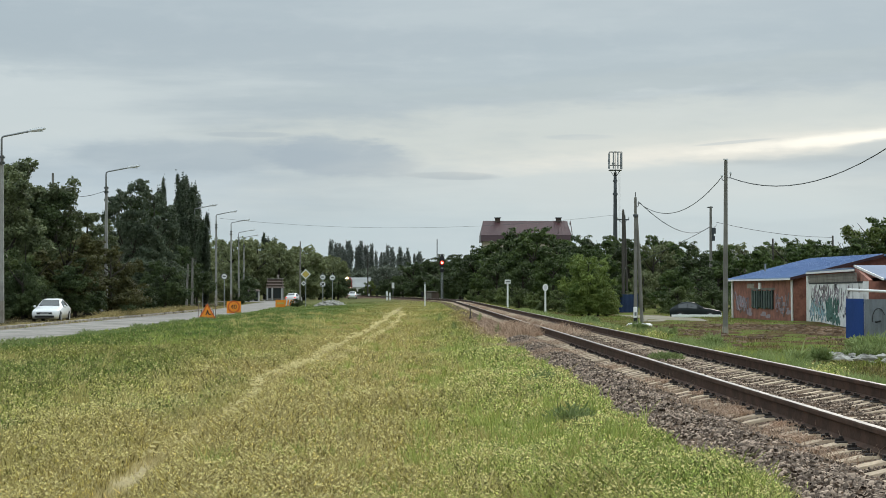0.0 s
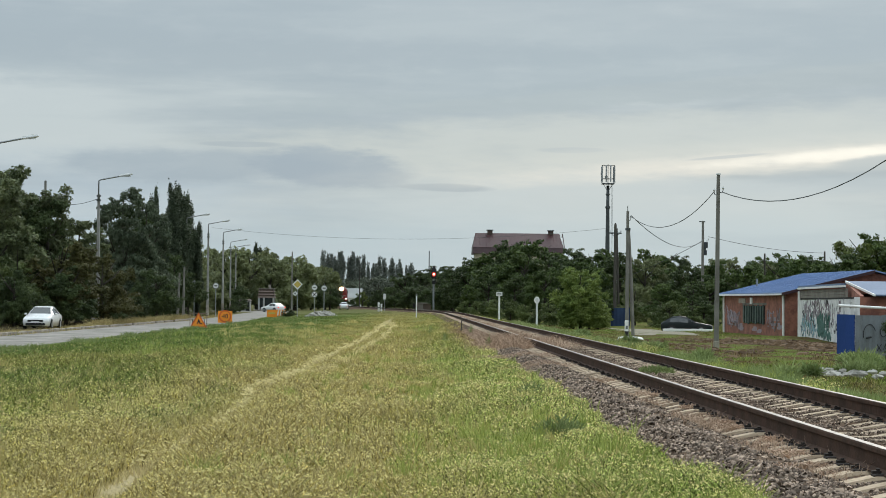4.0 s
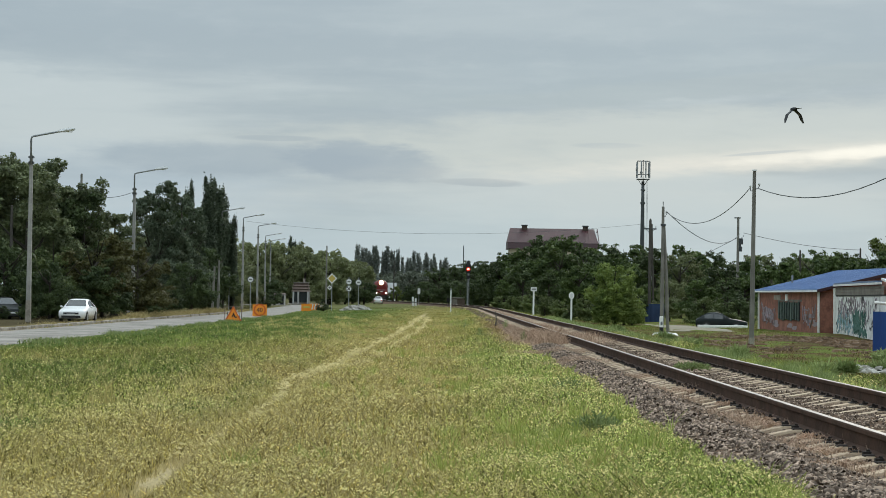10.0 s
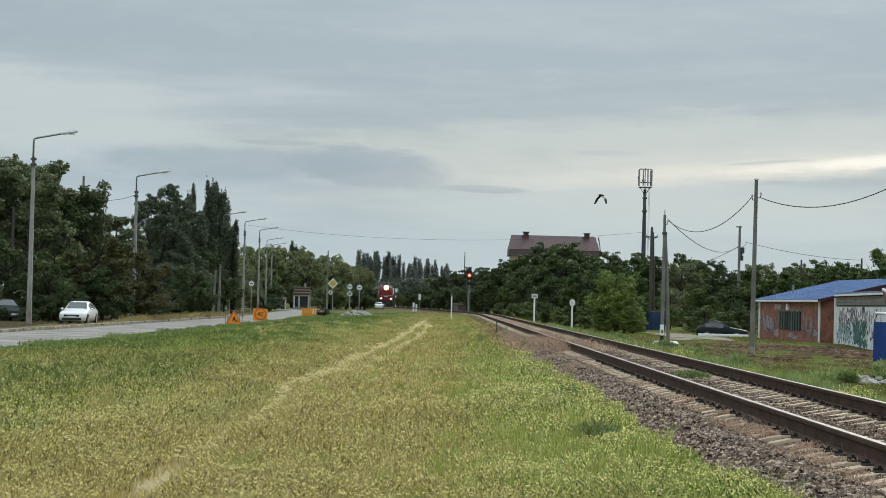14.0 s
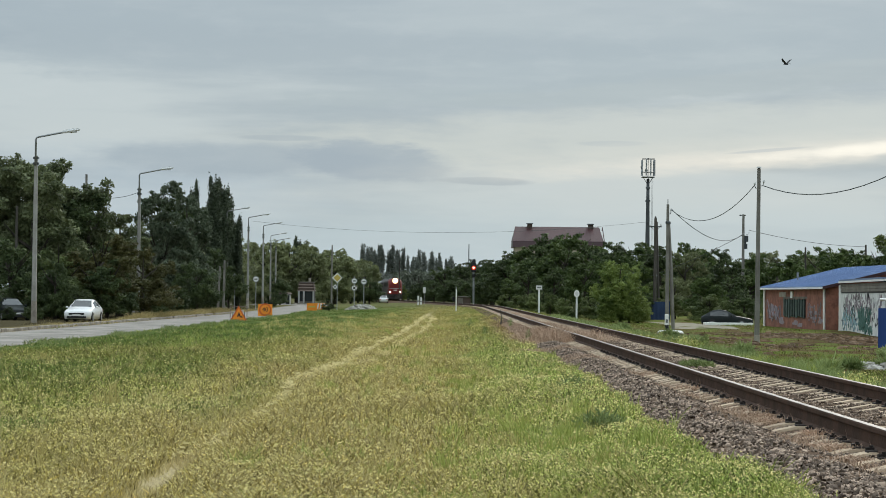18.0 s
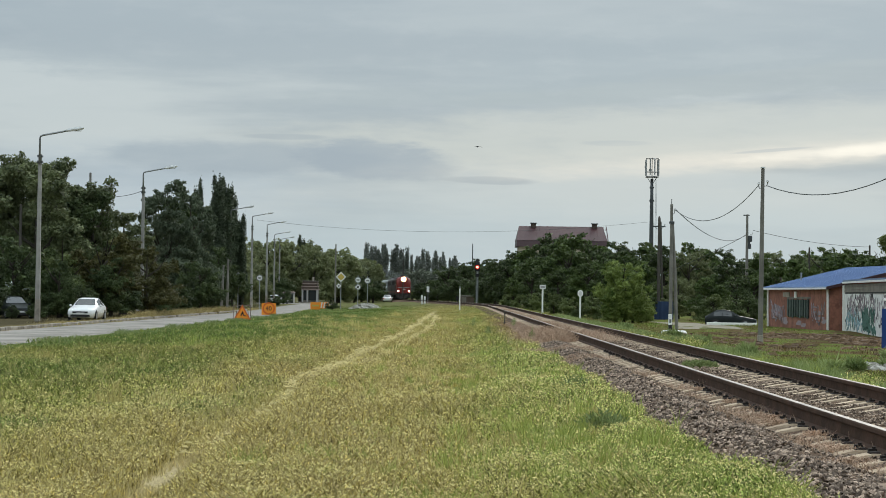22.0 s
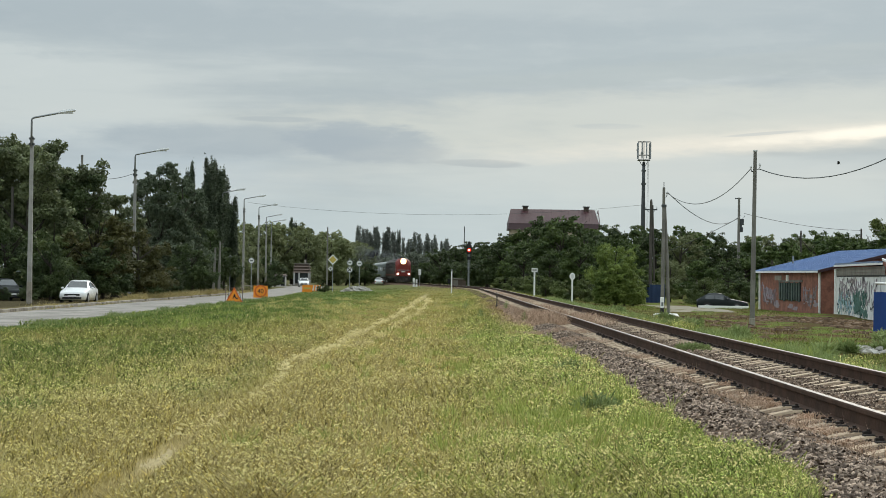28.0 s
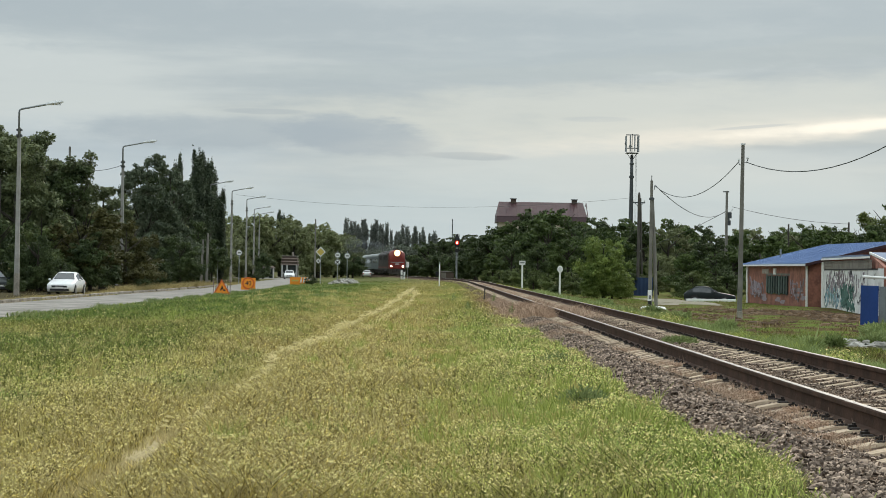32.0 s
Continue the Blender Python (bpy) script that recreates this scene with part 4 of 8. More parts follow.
# ---------------------------------------------------------------- meadow grass
def grass(name, n, place, height, width, material, seed, label, lean=0.5, head=None):
    """Blades: a bent strip each. place(rng, n) gives x, y and a height factor."""
    rng = np.random.default_rng(seed)
    x, y, hf = place(rng, n)
    n = len(x)
    z = np.where(np.abs(x - track_x(y)) < 2.7, np.maximum(ground_z(x, y), bank_z(x, y)), ground_z(x, y)) - 0.01
    h = height * hf * rng.uniform(0.5, 1.25, n)
    d = np.maximum(y, 10.0)
    w = width * rng.uniform(0.6, 1.3, n) * (d / 20.0) ** 0.55
    a, b = rng.uniform(0, 2 * np.pi, n), rng.uniform(0, 2 * np.pi, n)
    lx, ly = np.cos(b) * lean * h * rng.uniform(0.1, 1, n), np.sin(b) * lean * h * rng.uniform(0.1, 1, n)
    wx, wy = np.cos(a) * w / 2, np.sin(a) * w / 2 * 0.5
    o = np.zeros(n)
    v = np.stack([np.stack([x - wx, y - wy, z], -1), np.stack([x + wx, y + wy, z], -1),
                  np.stack([x + lx * 0.35 + wx * 0.8, y + ly * 0.35 + wy, z + h * 0.6], -1), np.stack([x + lx * 0.35 - wx * 0.8, y + ly * 0.35 - wy, z + h * 0.6], -1),
                  np.stack([x + lx + wx * 0.15, y + ly, z + h], -1), np.stack([x + lx - wx * 0.15, y + ly, z + h * 0.98], -1)], 1)
    k = (np.arange(n) * 6)[:, None, None]
    f = k + np.array([(0, 1, 2, 3), (3, 2, 4, 5)])[None]
    me = indexed_mesh(name, v.reshape(-1, 3), f.reshape(-1, 4), material)
    ob = tagged(new(name, me), label, "grass", kind="stuff")
    if head:
        share, size = head
        off_path = (np.abs(x - path_x(y)) > 0.22) | (y > 19.5)
        for nm, material, part_of, up, big, text in (("seed_heads", "seed", share, 1.02, 1.0, "pale dry seed heads above the grass"), ("clover", "blade_tops", share * 1.3, 0.85, 1.0, "small broad leaves among the grass")):
            patchy = 0.72 + 0.28 * np.sin(x * 2.3 + 1.7 * np.sin(y * 0.7)) * np.sin(y * 0.8)
            fade = 1 - 0.92 * sm(y, 26, 95) if nm == "seed_heads" else 1 - 0.8 * sm(y, 30, 120)
            keep = np.flatnonzero((rng.random(n) < part_of * patchy * fade * (1 - (0.8 if nm == "seed_heads" else 0.3) * sm(-x, 3.2, 6.5) * sm(y, 20, 40))) & off_path)
            m = len(keep)
            c = np.stack([x[keep] + lx[keep], y[keep] + ly[keep], z[keep] + h[keep] * up], -1)
            s = big * size * rng.uniform(0.5, 1.3, m) * (d[keep] / 20.0) ** 0.55
            face = rng.normal(size=(m, 3)) * 0.4 + (0, -0.5, 0.85)
            face /= np.linalg.norm(face, axis=1)[:, None]
            u = np.cross(face, rng.normal(size=(m, 3)))
            u *= (s * 1.75)[:, None] / np.linalg.norm(u, axis=1)[:, None]
            r = np.cross(face, u) * rng.uniform(0.25, 0.55, (m, 1))
            q = np.stack([c - u, c + r, c + u, c - r], 1)
            tagged(new(name.replace("grass", nm), raw_mesh(nm, q.reshape(-1, 3), 4, material)), text, "grass", kind="stuff")
    return ob


def path_x(y):
    """The line of the trodden path."""
    return -2.36 - 0.14 * sm(y, 16.5, 21) + 0.62 * sm(y, 34, 105)


def path_parts(y):
    """How far its second strand lies beside it."""
    return 0.70 * sm(y, 36, 52) * (1 - sm(y, 128, 172))


def clear(x, y):
    """Where grass grows: off the ballast, the road and the trodden path."""
    ok = np.abs(x - track_x(y)) > -0.75 * sm(y, 85, 125) + 1.90 + 0.10 * sm(y, 14.5, 19.5) + 0.10 * np.sin(y * 1.7) * np.sin(y * 0.6 + 1.0)
    ok &= np.abs(x - road_x(y)) > 2.45 + 0.3 * np.sin(y * 0.7) + 0.25 * np.sin(y * 1.9)
    return ok


def wedge(lo, hi, west, east):
    def place(rng, n):
        y = lo * (hi / lo) ** rng.random(n)
        u = rng.uniform(west, east, n)
        x = u * y
        wx = x - path_x(y)
        ok = clear(x, y)
        ok &= (np.abs(wx) > 0.10 + 0.05 * np.sin(y * 1.3)) | ((rng.random(n) < 0.85) & ((y > 18.6) | (y < 16.5)))
        hf = 0.75 + 0.5 * np.clip(np.sin(x * 0.8 + 2.0 * np.sin(y * 0.13)) * np.sin(y * 0.21 + x * 0.3), -1, 1)
        tuft = np.sin(x * 3.3 + 1.9 * np.sin(y * 0.9)) * np.sin(y * 1.15 + 1.4 * np.sin(x * 2.1)) + 0.5 * np.sin(x * 7.1 + y * 1.3)
        hf = hf * (1 + 0.28 * tuft)
        ok &= rng.random(n) < 0.82 + 0.22 * tuft
        hf = hf * (0.5 + 0.5 * sm(np.abs(wx), 0.08, 0.5)) * (1 - 0.42 * sm(y, 30, 120)) * (0.6 + 0.4 * sm(np.abs(x - track_x(y)), 1.8, 2.5))
        return x[ok], y[ok], hf[ok]
    return place


grass("meadow_grass_near", 140000, wedge(12.5, 34, -0.235, 0.205), 0.18, 0.012, "blades", 11, "knee-high wild grass, green mixed with straw", 1.0, (0.60, 0.0090))
grass("meadow_grass_middle", 145000, wedge(34, 92, -0.24, 0.12), 0.18, 0.012, "blades", 12, "wild meadow grass drying to straw", 1.1, (0.50, 0.0084))
grass("meadow_grass_far", 100000, wedge(92, 290, -0.20, 0.04), 0.18, 0.012, "blades", 13, "distant short meadow grass", 1.2, (0.50, 0.0084))


def tufts_in(count, lo, hi, west, east, spread, seed):
    """Places for clumps of taller grass, each a few hands across."""
    def place(rng, n):
        cy = lo * (hi / lo) ** rng.random(count)
        cx = rng.uniform(west, east, count) * cy
        size = rng.uniform(0.5, 1.5, count)
        k = rng.integers(0, count, n)
        r, a = np.abs(rng.normal(size=n)) * spread * size[k], rng.uniform(0, 6.28, n)
        x, y = cx[k] + r * np.cos(a), cy[k] + r * np.sin(a)
        wx = x - path_x(y)
        ok = clear(x, y) & (np.abs(wx) > 0.35)
        return x[ok], y[ok], (size[k] * np.clip(1.15 - 0.4 * r / (spread * size[k]), 0.3, 1.1))[ok]
    return place


grass("lush_tufts", 20000, tufts_in(460, 13, 48, -0.10, 0.20, 0.15, 1), 0.15, 0.011, "lush", 31, "bright green tufts standing in the meadow", 0.9)
grass("lush_tufts_far", 10000, tufts_in(240, 40, 120, -0.16, 0.02, 0.35, 2), 0.14, 0.011, "lush", 32, "green tufts standing in the meadow", 0.9)
grass("straw_tufts", 14000, tufts_in(330, 13, 60, -0.22, 0.10, 0.16, 3), 0.15, 0.010, "straw", 33, "straw-coloured tufts of dry grass", 1.0)
grass("straw_tufts_far", 9000, tufts_in(170, 55, 150, -0.09, 0.02, 0.35, 4), 0.17, 0.010, "straw", 34, "straw-coloured tufts beside the path", 1.0)


def trodden_straw(n, seed):
    """Bent straw lying in two wandering strands along the path."""
    rng = np.random.default_rng(seed)
    y = 19.5 * (150 / 19.5) ** rng.random(n)
    strand = rng.random(n) < 0.45
    wander = 0.16 * np.sin(y * 0.31) + 0.10 * np.sin(y * 0.83 + 1.0)
    x = path_x(y) + 0.6 * wander + path_parts(y) * strand + rng.normal(size=n) * (0.045 + 0.0004 * y)
    ok = rng.random(n) < (0.60 + 0.40 * np.sin(y * 0.47 + 3 * strand)) * (0.25 + 0.75 * sm(y, 28, 42))
    x, y = x[ok], y[ok]
    m = len(x)
    c = np.stack([x, y, ground_z(x, y) + 0.03 + 0.09 * rng.random(m)], -1)
    u = rng.normal(size=(m, 3)) * (1, 1, 0.35)
    u *= (0.030 * rng.uniform(0.6, 1.6, m) * (y / 20) ** 0.5 / np.linalg.norm(u, axis=1))[:, None]
    face = rng.normal(size=(m, 3)) * 0.3 + (0, -0.4, 0.9)
    r = np.cross(face, u) * 0.28
    q = np.stack([c - u, c + r, c + u, c - r], 1)
    tagged(new("trodden_straw", raw_mesh("trodden_straw", q.reshape(-1, 3), 4, "straw_flat")), "pale trodden straw lying along the path", "straw", kind="stuff")


trodden_straw(7500, 61)


def path_edge(rng, n):
    y = 20 * (130 / 20) ** rng.random(n)
    x = path_x(y) + path_parts(y) * (rng.random(n) < 0.45) + rng.choice((-1, 1), n) * (0.10 + np.abs(rng.normal(size=n)) * 0.30 * (1 - 0.65 * sm(y, 36, 60)))
    return x, y, 0.5 + 0.5 * np.sin(y * 1.1 + x) ** 2


grass("path_edge_straw", 11000, path_edge, 0.13, 0.011, "straw", 35, "dry straw trodden down along the path", 1.4)


def road_edge(rng, n):
    y = 58 + 120 * rng.random(n) ** 1.2
    off = 2.75 + np.abs(rng.normal(size=n)) * 0.55
    x = road_x(y) + off
    clumpy = np.sin(y * 0.41 + 0.7) + 0.8 * np.sin(y * 1.13 + off)
    ok = clumpy > -0.1
    return x[ok], y[ok], (0.45 + 0.45 * clumpy)[ok]


grass("road_edge_weeds", 8000, road_edge, 0.20, 0.010, "weed", 37, "dark rank weeds along the broken edge of the road", 0.9)


def rail_verge(rng, n):
    y = 30 + 110 * rng.random(n) ** 1.3
    off = 2.15 + np.abs(rng.normal(size=n)) * 0.5
    x = track_x(y) + off
    clumpy = np.sin(y * 0.53) + np.sin(y * 1.7 + off * 2) * 0.8
    ok = clumpy > -0.2
    return x[ok], y[ok], (0.7 + 0.45 * clumpy)[ok]


grass("rail_verge_weeds", 16000, rail_verge, 0.17, 0.010, "weed", 36, "rank green weeds along the far edge of the ballast", 0.9)


def by_the_camera(rng, n):
    x, y = rng.uniform(-5.0, 2.6, n), rng.uniform(-7.0, 12.5, n)
    ok = clear(x, y) & (np.abs(x + 2.36) > 0.14)
    return x[ok], y[ok], 0.6 + 0.5 * rng.random(ok.sum())


grass("meadow_grass_underfoot", 42000, by_the_camera, 0.16, 0.012, "blades", 18, "wild grass round the standing place", 1.0, (0.2, 0.0112))


def east_side(rng, n):
    y = 40 + 150 * rng.random(n) ** 1.1
    x = track_x(y) + 2.2 + rng.random(n) ** 1.2 * np.maximum(2.0, y * 0.22 - 5.5)
    hf = 0.55 + 0.45 * np.sin(x * 1.1 + np.sin(y * 0.2) * 2) ** 2
    ok = ~((x > 14.5 + np.sin(y * 0.5)) & (y > 83) & (y < 108) & (rng.random(n) < 0.93))
    ok &= ~((x > 15.7) & (x < 31) & (y > 74) & (y < 79)) & ~((x > 20.3) & (x < 34) & (y > 104) & (y < 139.5))
    ok &= ~((x > 10.5 + 1.5 * np.sin(y * 0.3)) & (y > 66) & (y < 120) & (rng.random(n) < 0.72)) & ~((np.abs(x - (15.2 + 0.055 * (y - 120))) < 2) & (y > 118))
    return x[ok], y[ok], hf[ok]


grass("trackside_grass", 80000, east_side, 0.11, 0.010, "blades", 14, "patchy low grass beside the railway", 1.4)


def verge_side(rng, n):
    y = 118 + 170 * rng.random(n)
    off = 3.15 + rng.random(n) ** 1.4 * 3.4
    x = road_x(y) - off
    mound = sm(y, 137, 143) * (1 - sm(y, 196, 215)) * (1 - sm(off, 3.6, 5.6))
    hf = (0.30 + 0.35 * rng.random(n)) + mound * (1.15 + 0.4 * np.sin(y * 0.9 + x) + 0.3 * np.sin(y * 2.3))
    ok = (y > 136) | (rng.random(n) < 0.25)
    return x[ok], y[ok], hf[ok]


grass("verge_grass", 46000, verge_side, 0.26, 0.011, "blades", 15, "dry tan grass heaped along the road verge", 1.6)


def between_rails(rng, n):
    y = 40 + 58 * rng.random(n)
    x = track_x(y) + rng.uniform(-2.7, -0.9, n)
    ok = np.sin(y * 0.31) + np.sin(y * 0.73 + x) > 0.9 - 2.6 * sm(y, 50, 58)
    tall = sm(y, 50, 56) * (1 - sm(y, 63, 72)) * sm(x - track_x(y), -2.6, -1.5)
    return x[ok], y[ok], (0.75 - 0.35 * sm(y, 70, 80) + 2.6 * tall * (0.75 + 0.4 * np.sin(y * 1.3 + 2 * np.sin(x * 4))))[ok]


weeds = grass("track_weeds", 34000, between_rails, 0.088, 0.006, "dry_blades", 16, "dead pinkish-brown weeds crowding over the ballast", 1.5)


def rail_gap(rng, n):
    y = 42 + 168 * rng.random(n)
    x = track_x(y) + rng.uniform(-0.66, 0.66, n)
    ok = np.sin(y * 0.22) + 0.8 * np.sin(y * 0.61 + 2 * x) > -0.2
    return x[ok], y[ok], (0.8 + 1.3 * sm(y, 55, 62) * (1 - sm(y, 78, 90)))[ok]


tufts = grass("rail_gap_weeds", 12000, rail_gap, 0.09, 0.008, "dry_blades", 17, "dead brown grass between the rails", 1.2)




def sleeper_weeds(rng, n):
    """Patches over the ends of some sleepers."""
    spots = np.array((15.2, 17.3, 18.2, 20.6, 21.2, 21.8, 22.5, 25.6, 28.4, 33.0))
    y = spots[rng.integers(0, len(spots), n)] + rng.normal(size=n) * 0.30
    return track_x(y) - 1.16 + rng.normal(size=n) * 0.15, y, 0.6 + 0.6 * rng.random(n)


grass("sleeper_end_weeds", 2600, sleeper_weeds, 0.085, 0.006, "dry_blades", 18, "dry reddish weeds over the ends of sleepers", 1.6)

# ---------------------------------------------------------------- leaves and trees
def leaf_mesh(name, clumps, n, size, material, seed):
    """Many small leaf sprays on the skin of overlapping uneven pads: (x, y, z, rx, ry, rz) each."""
    rng = np.random.default_rng(seed)
    clumps = np.asarray(clumps, float)
    vol = (clumps[:, 3] * clumps[:, 4] * clumps[:, 5]) ** 0.66
    which = rng.choice(len(clumps), n, p=vol / vol.sum())
    way = rng.normal(size=(n, 3)) + (0, 0, 0.35)
    way /= np.linalg.norm(way, axis=1)[:, None]
    r = rng.random(n) ** 0.30 * (0.70 + 0.42 * rng.random(n) + 0.25 * (rng.random(n) > 0.9))
    c = clumps[which, :3] + way * clumps[which, 3:] * r[:, None]
    a = rng.normal(size=(n, 3)) * 0.62 + way * 0.9 + (0, 0, 0.55)
    a /= np.linalg.norm(a, axis=1)[:, None]
    t = np.cross(a, rng.normal(size=(n, 3)))
    t /= np.linalg.norm(t, axis=1)[:, None]
    b = np.cross(a, t)
    s = (size * rng.uniform(0.5, 1.35, n))[:, None]
    q = np.stack([c - t * s, c + t * s * 0.45 - b * s * 0.62, c + t * s * 0.75 + b * s * 0.62], 1)
    return raw_mesh(name, q.reshape(-1, 3), 3, material)


def broad_clumps(h, w, low, seed, count=22, pads=6):
    """A loose, uneven crown h high and w wide, whose foliage begins at low: boughs, each with flat pads of leaves round it."""
    rnd, out = random.Random(seed), []
    for i in range(count):
        t = (i + rnd.random()) / count
        z = low + (h - low) * (0.10 + 0.80 * t)
        reach = w / 2 * (0.55 + 0.55 * math.sin(math.pi * min(1, 0.22 + 0.72 * t))) * (0.25 + 0.75 * rnd.random())
        ang = rnd.uniform(0, 6.28)
        r = w * rnd.uniform(0.11, 0.21) * (1.15 - 0.5 * t)
        x, y = reach * 0.72 * math.cos(ang), reach * 0.72 * math.sin(ang)
        out.append((x, y, z, r * 0.72, r * 0.72, r * 0.55))
        for k in range(pads):
            b, up = ang + rnd.uniform(-1.9, 1.9), rnd.uniform(-0.55, 0.95)
            q = r * rnd.uniform(0.30, 0.52)
            out.append((x + r * 0.85 * math.cos(b), y + r * 0.85 * math.sin(b), z + r * 0.72 * up, q, q, q * rnd.uniform(0.45, 0.80)))
    return out


def column_clumps(h, w, low, seed, count=16):
    """Upright spires of foliage held close to the trunk."""
    rnd, out = random.Random(seed), []
    for i in range(count * 2):
        t = (i + rnd.random()) / (count * 2)
        z, r = low + (h - low) * (0.04 + 0.90 * t), w / 2 * (0.5 + 0.45 * math.sin(math.pi * (0.15 + 0.75 * t))) * (1 - 0.35 * t ** 6)
        ang, off = rnd.uniform(0, 6.28), r * rnd.uniform(0.1, 0.68)
        q = r * rnd.uniform(0.34, 0.58)
        out.append((off * math.cos(ang), off * math.sin(ang), z, q, q, min(r * rnd.uniform(1.0, 1.9), (h - z) * 0.9 + 0.3)))
    return out


def trunk_geo(h, r, limbs, reach, seed, low=0.35):
    rnd, g = random.Random(seed), Geo()
    g.tube([(0, 0, -0.2), (0.05, 0.02, h * 0.3), (-0.08, 0.05, h * 0.6), (0.05, -0.05, h * 0.92)], [r * 1.25, r, r * 0.6, r * 0.15], 7)
    for i in range(limbs):
        z, a = h * rnd.uniform(low, 0.75), rnd.uniform(0, 6.28)
        l = reach * rnd.uniform(0.5, 1.0)
        g.tube([(0, 0, z), (l * 0.5 * math.cos(a), l * 0.5 * math.sin(a), z + l * 0.35), (l * math.cos(a), l * math.sin(a), z + l * 0.9)], [r * 0.5, r * 0.3, r * 0.08], 5)
    return g


TREES = {}


def tree_kind(key, h, w, low, leaf, size, n, seed, column=False, count=22):
    clumps = column_clumps(h, w, low, seed, count) if column else broad_clumps(h, w, low, seed, count)
    bark = trunk_geo(h * 0.9, 0.035 * h ** 0.9, 4 if column else 8, w * (0.2 if column else 0.33), seed).mesh("trunk")
    bark.materials.append(M["bark"])
    TREES[key] = (h, bark, leaf_mesh("crown", clumps, n, size, leaf, seed))


tree_kind("oak_a", 11, 8.5, 2.0, "leaf_grey", 0.135, 24000, 1)
tree_kind("oak_b", 10.5, 7.5, 1.5, "leaf_dark", 0.135, 22000, 2)
tree_kind("silver", 11.5, 8.0, 1.0, "leaf_silver", 0.14, 26000, 3, count=26)
tree_kind("rusty", 6, 6.5, 0.4, "leaf_rust", 0.11, 18000, 4)
tree_kind("low", 5.5, 6.5, 0.2, "leaf_mid", 0.11, 17000, 5)
tree_kind("low_dark", 6, 7.0, 0.2, "leaf_dark", 0.12, 17000, 6)
tree_kind("fresh", 4.0, 4.3, 0.02, "leaf_fresh", 0.075, 22000, 7, count=40)
tree_kind("light", 7.5, 7.5, 0.8, "leaf_light", 0.14, 15000, 8)
tree_kind("poplar", 15, 3.5, 1.2, "leaf_poplar", 0.15, 20000, 9, True, 20)
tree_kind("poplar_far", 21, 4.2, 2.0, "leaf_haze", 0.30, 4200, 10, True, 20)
tree_kind("far_a", 10, 10, 0.1, "leaf_dist_hazy", 0.21, 14000, 11, count=30)
tree_kind("far_b", 10, 9, 0.1, "leaf_dist_hazy", 0.21, 14000, 12, count=30)
tree_kind("haze", 10, 12, 0.5, "leaf_far_hazy", 0.42, 4500, 13)
tree_kind("thicket_a", 9, 9.0, 0.2, "leaf_dark", 0.17, 17000, 14, count=28)
tree_kind("thicket_b", 8, 8.5, 0.2, "leaf_green", 0.17, 17000, 15, count=28)


def tree(kind, x, y, h, label, turn=0, wide=1.0, name="tree", category="tree", group=""):
    th, bark, crown = TREES[kind]
    k = h / th
    ob = thing(name, pose(x, y, gz(x, y), 0, 0, turn), label, category, group)
    for nm, me in (("trunk", bark), ("crown", crown)):
        p = new(nm, me)
        p.parent = ob
        p.scale = (k * wide, k * wide, k)
    return ob


WEST = "trees along the road"
tree("oak_a", -30.5, 152, 11.9, "tall broad grey-green roadside tree", 10, group=WEST)
tree("oak_a", -34.5, 158, 12.6, "tall broad grey-green roadside tree", 200, group=WEST)
tree("oak_a", -31.6, 157, 12.4, "tall grey-green roadside tree", 300, group=WEST)
tree("oak_a", -28.9, 158, 11.8, "tall grey-green roadside tree", 45, 0.95, group=WEST)
tree("oak_b", -27.2, 156, 9.6, "dark green roadside tree with a thin top", 70, 0.9, group=WEST)
tree("oak_a", -26.2, 164, 8.7, "grey-green roadside tree with an open crown", 130, 0.95, group=WEST)
tree("low_dark", -26.6, 168, 6.6, "dark green tree behind the shrubs", 60, 0.8, group=WEST)
tree("low_dark", -30.5, 144, 5.6, "dense dark shrubby tree by the verge", 40, group=WEST)
tree("low", -27.8, 147, 5.4, "green shrubby tree behind the parked car", 15, group=WEST)
tree("rusty", -25.2, 149, 6.0, "shrubby tree with rusty brown-green leaves", 0, 1.1, group=WEST)
tree("rusty", -22.7, 153, 5.4, "shrubby tree with rusty brown-green leaves", 120, 0.95, group=WEST)
tree("low_dark", -24.2, 146.5, 4.2, "dark low shrub behind the parked car", 220, 1.0, group=WEST)
for x, y, h in ((-27.6, 141, 2.6), (-31.5, 138, 3.0), (-25.6, 142.5, 2.2), (-22.9, 158, 2.0), (-23.6, 164, 2.4), (-23.2, 172, 2.2), (-24.0, 206, 2.4)):
    tree("low_dark", x, y, h, "low dark undergrowth at the edge of the verge", x * 71 % 360, 1.3, name="shrub", category="shrub", group="verge undergrowth")
tree("low_dark", -26.6, 139.8, 3.9, "dense dark shrub between the parked cars", 100, 0.75, group=WEST)
for x, y, h in ((-28.3, 133.0, 0.9), (-27.0, 134.2, 1.1), (-30.4, 134.0, 2.6)):
    tree("low_dark", x, y, h, "dark low bush before a parked car", x * 60 % 360, 1.2, name="shrub", category="shrub", group="verge undergrowth")
tree("low_dark", -34.0, 140, 5.2, "dense dark shrubby tree by the verge", 160, group=WEST)
tree("silver", -26.0, 187, 12.9, "big silvery-leaved tree at the verge", 20, 0.8, group=WEST)
tree("silver", -24.5, 192, 12.0, "big silvery-leaved tree at the verge", 150, 0.75, group=WEST)
tree("oak_b", -27.5, 200, 11.5, "dark green roadside tree", 260, group=WEST)
tree("low_dark", -22.4, 183, 4.6, "low dark shrub under the silvery tree", 10, 0.9, group=WEST)
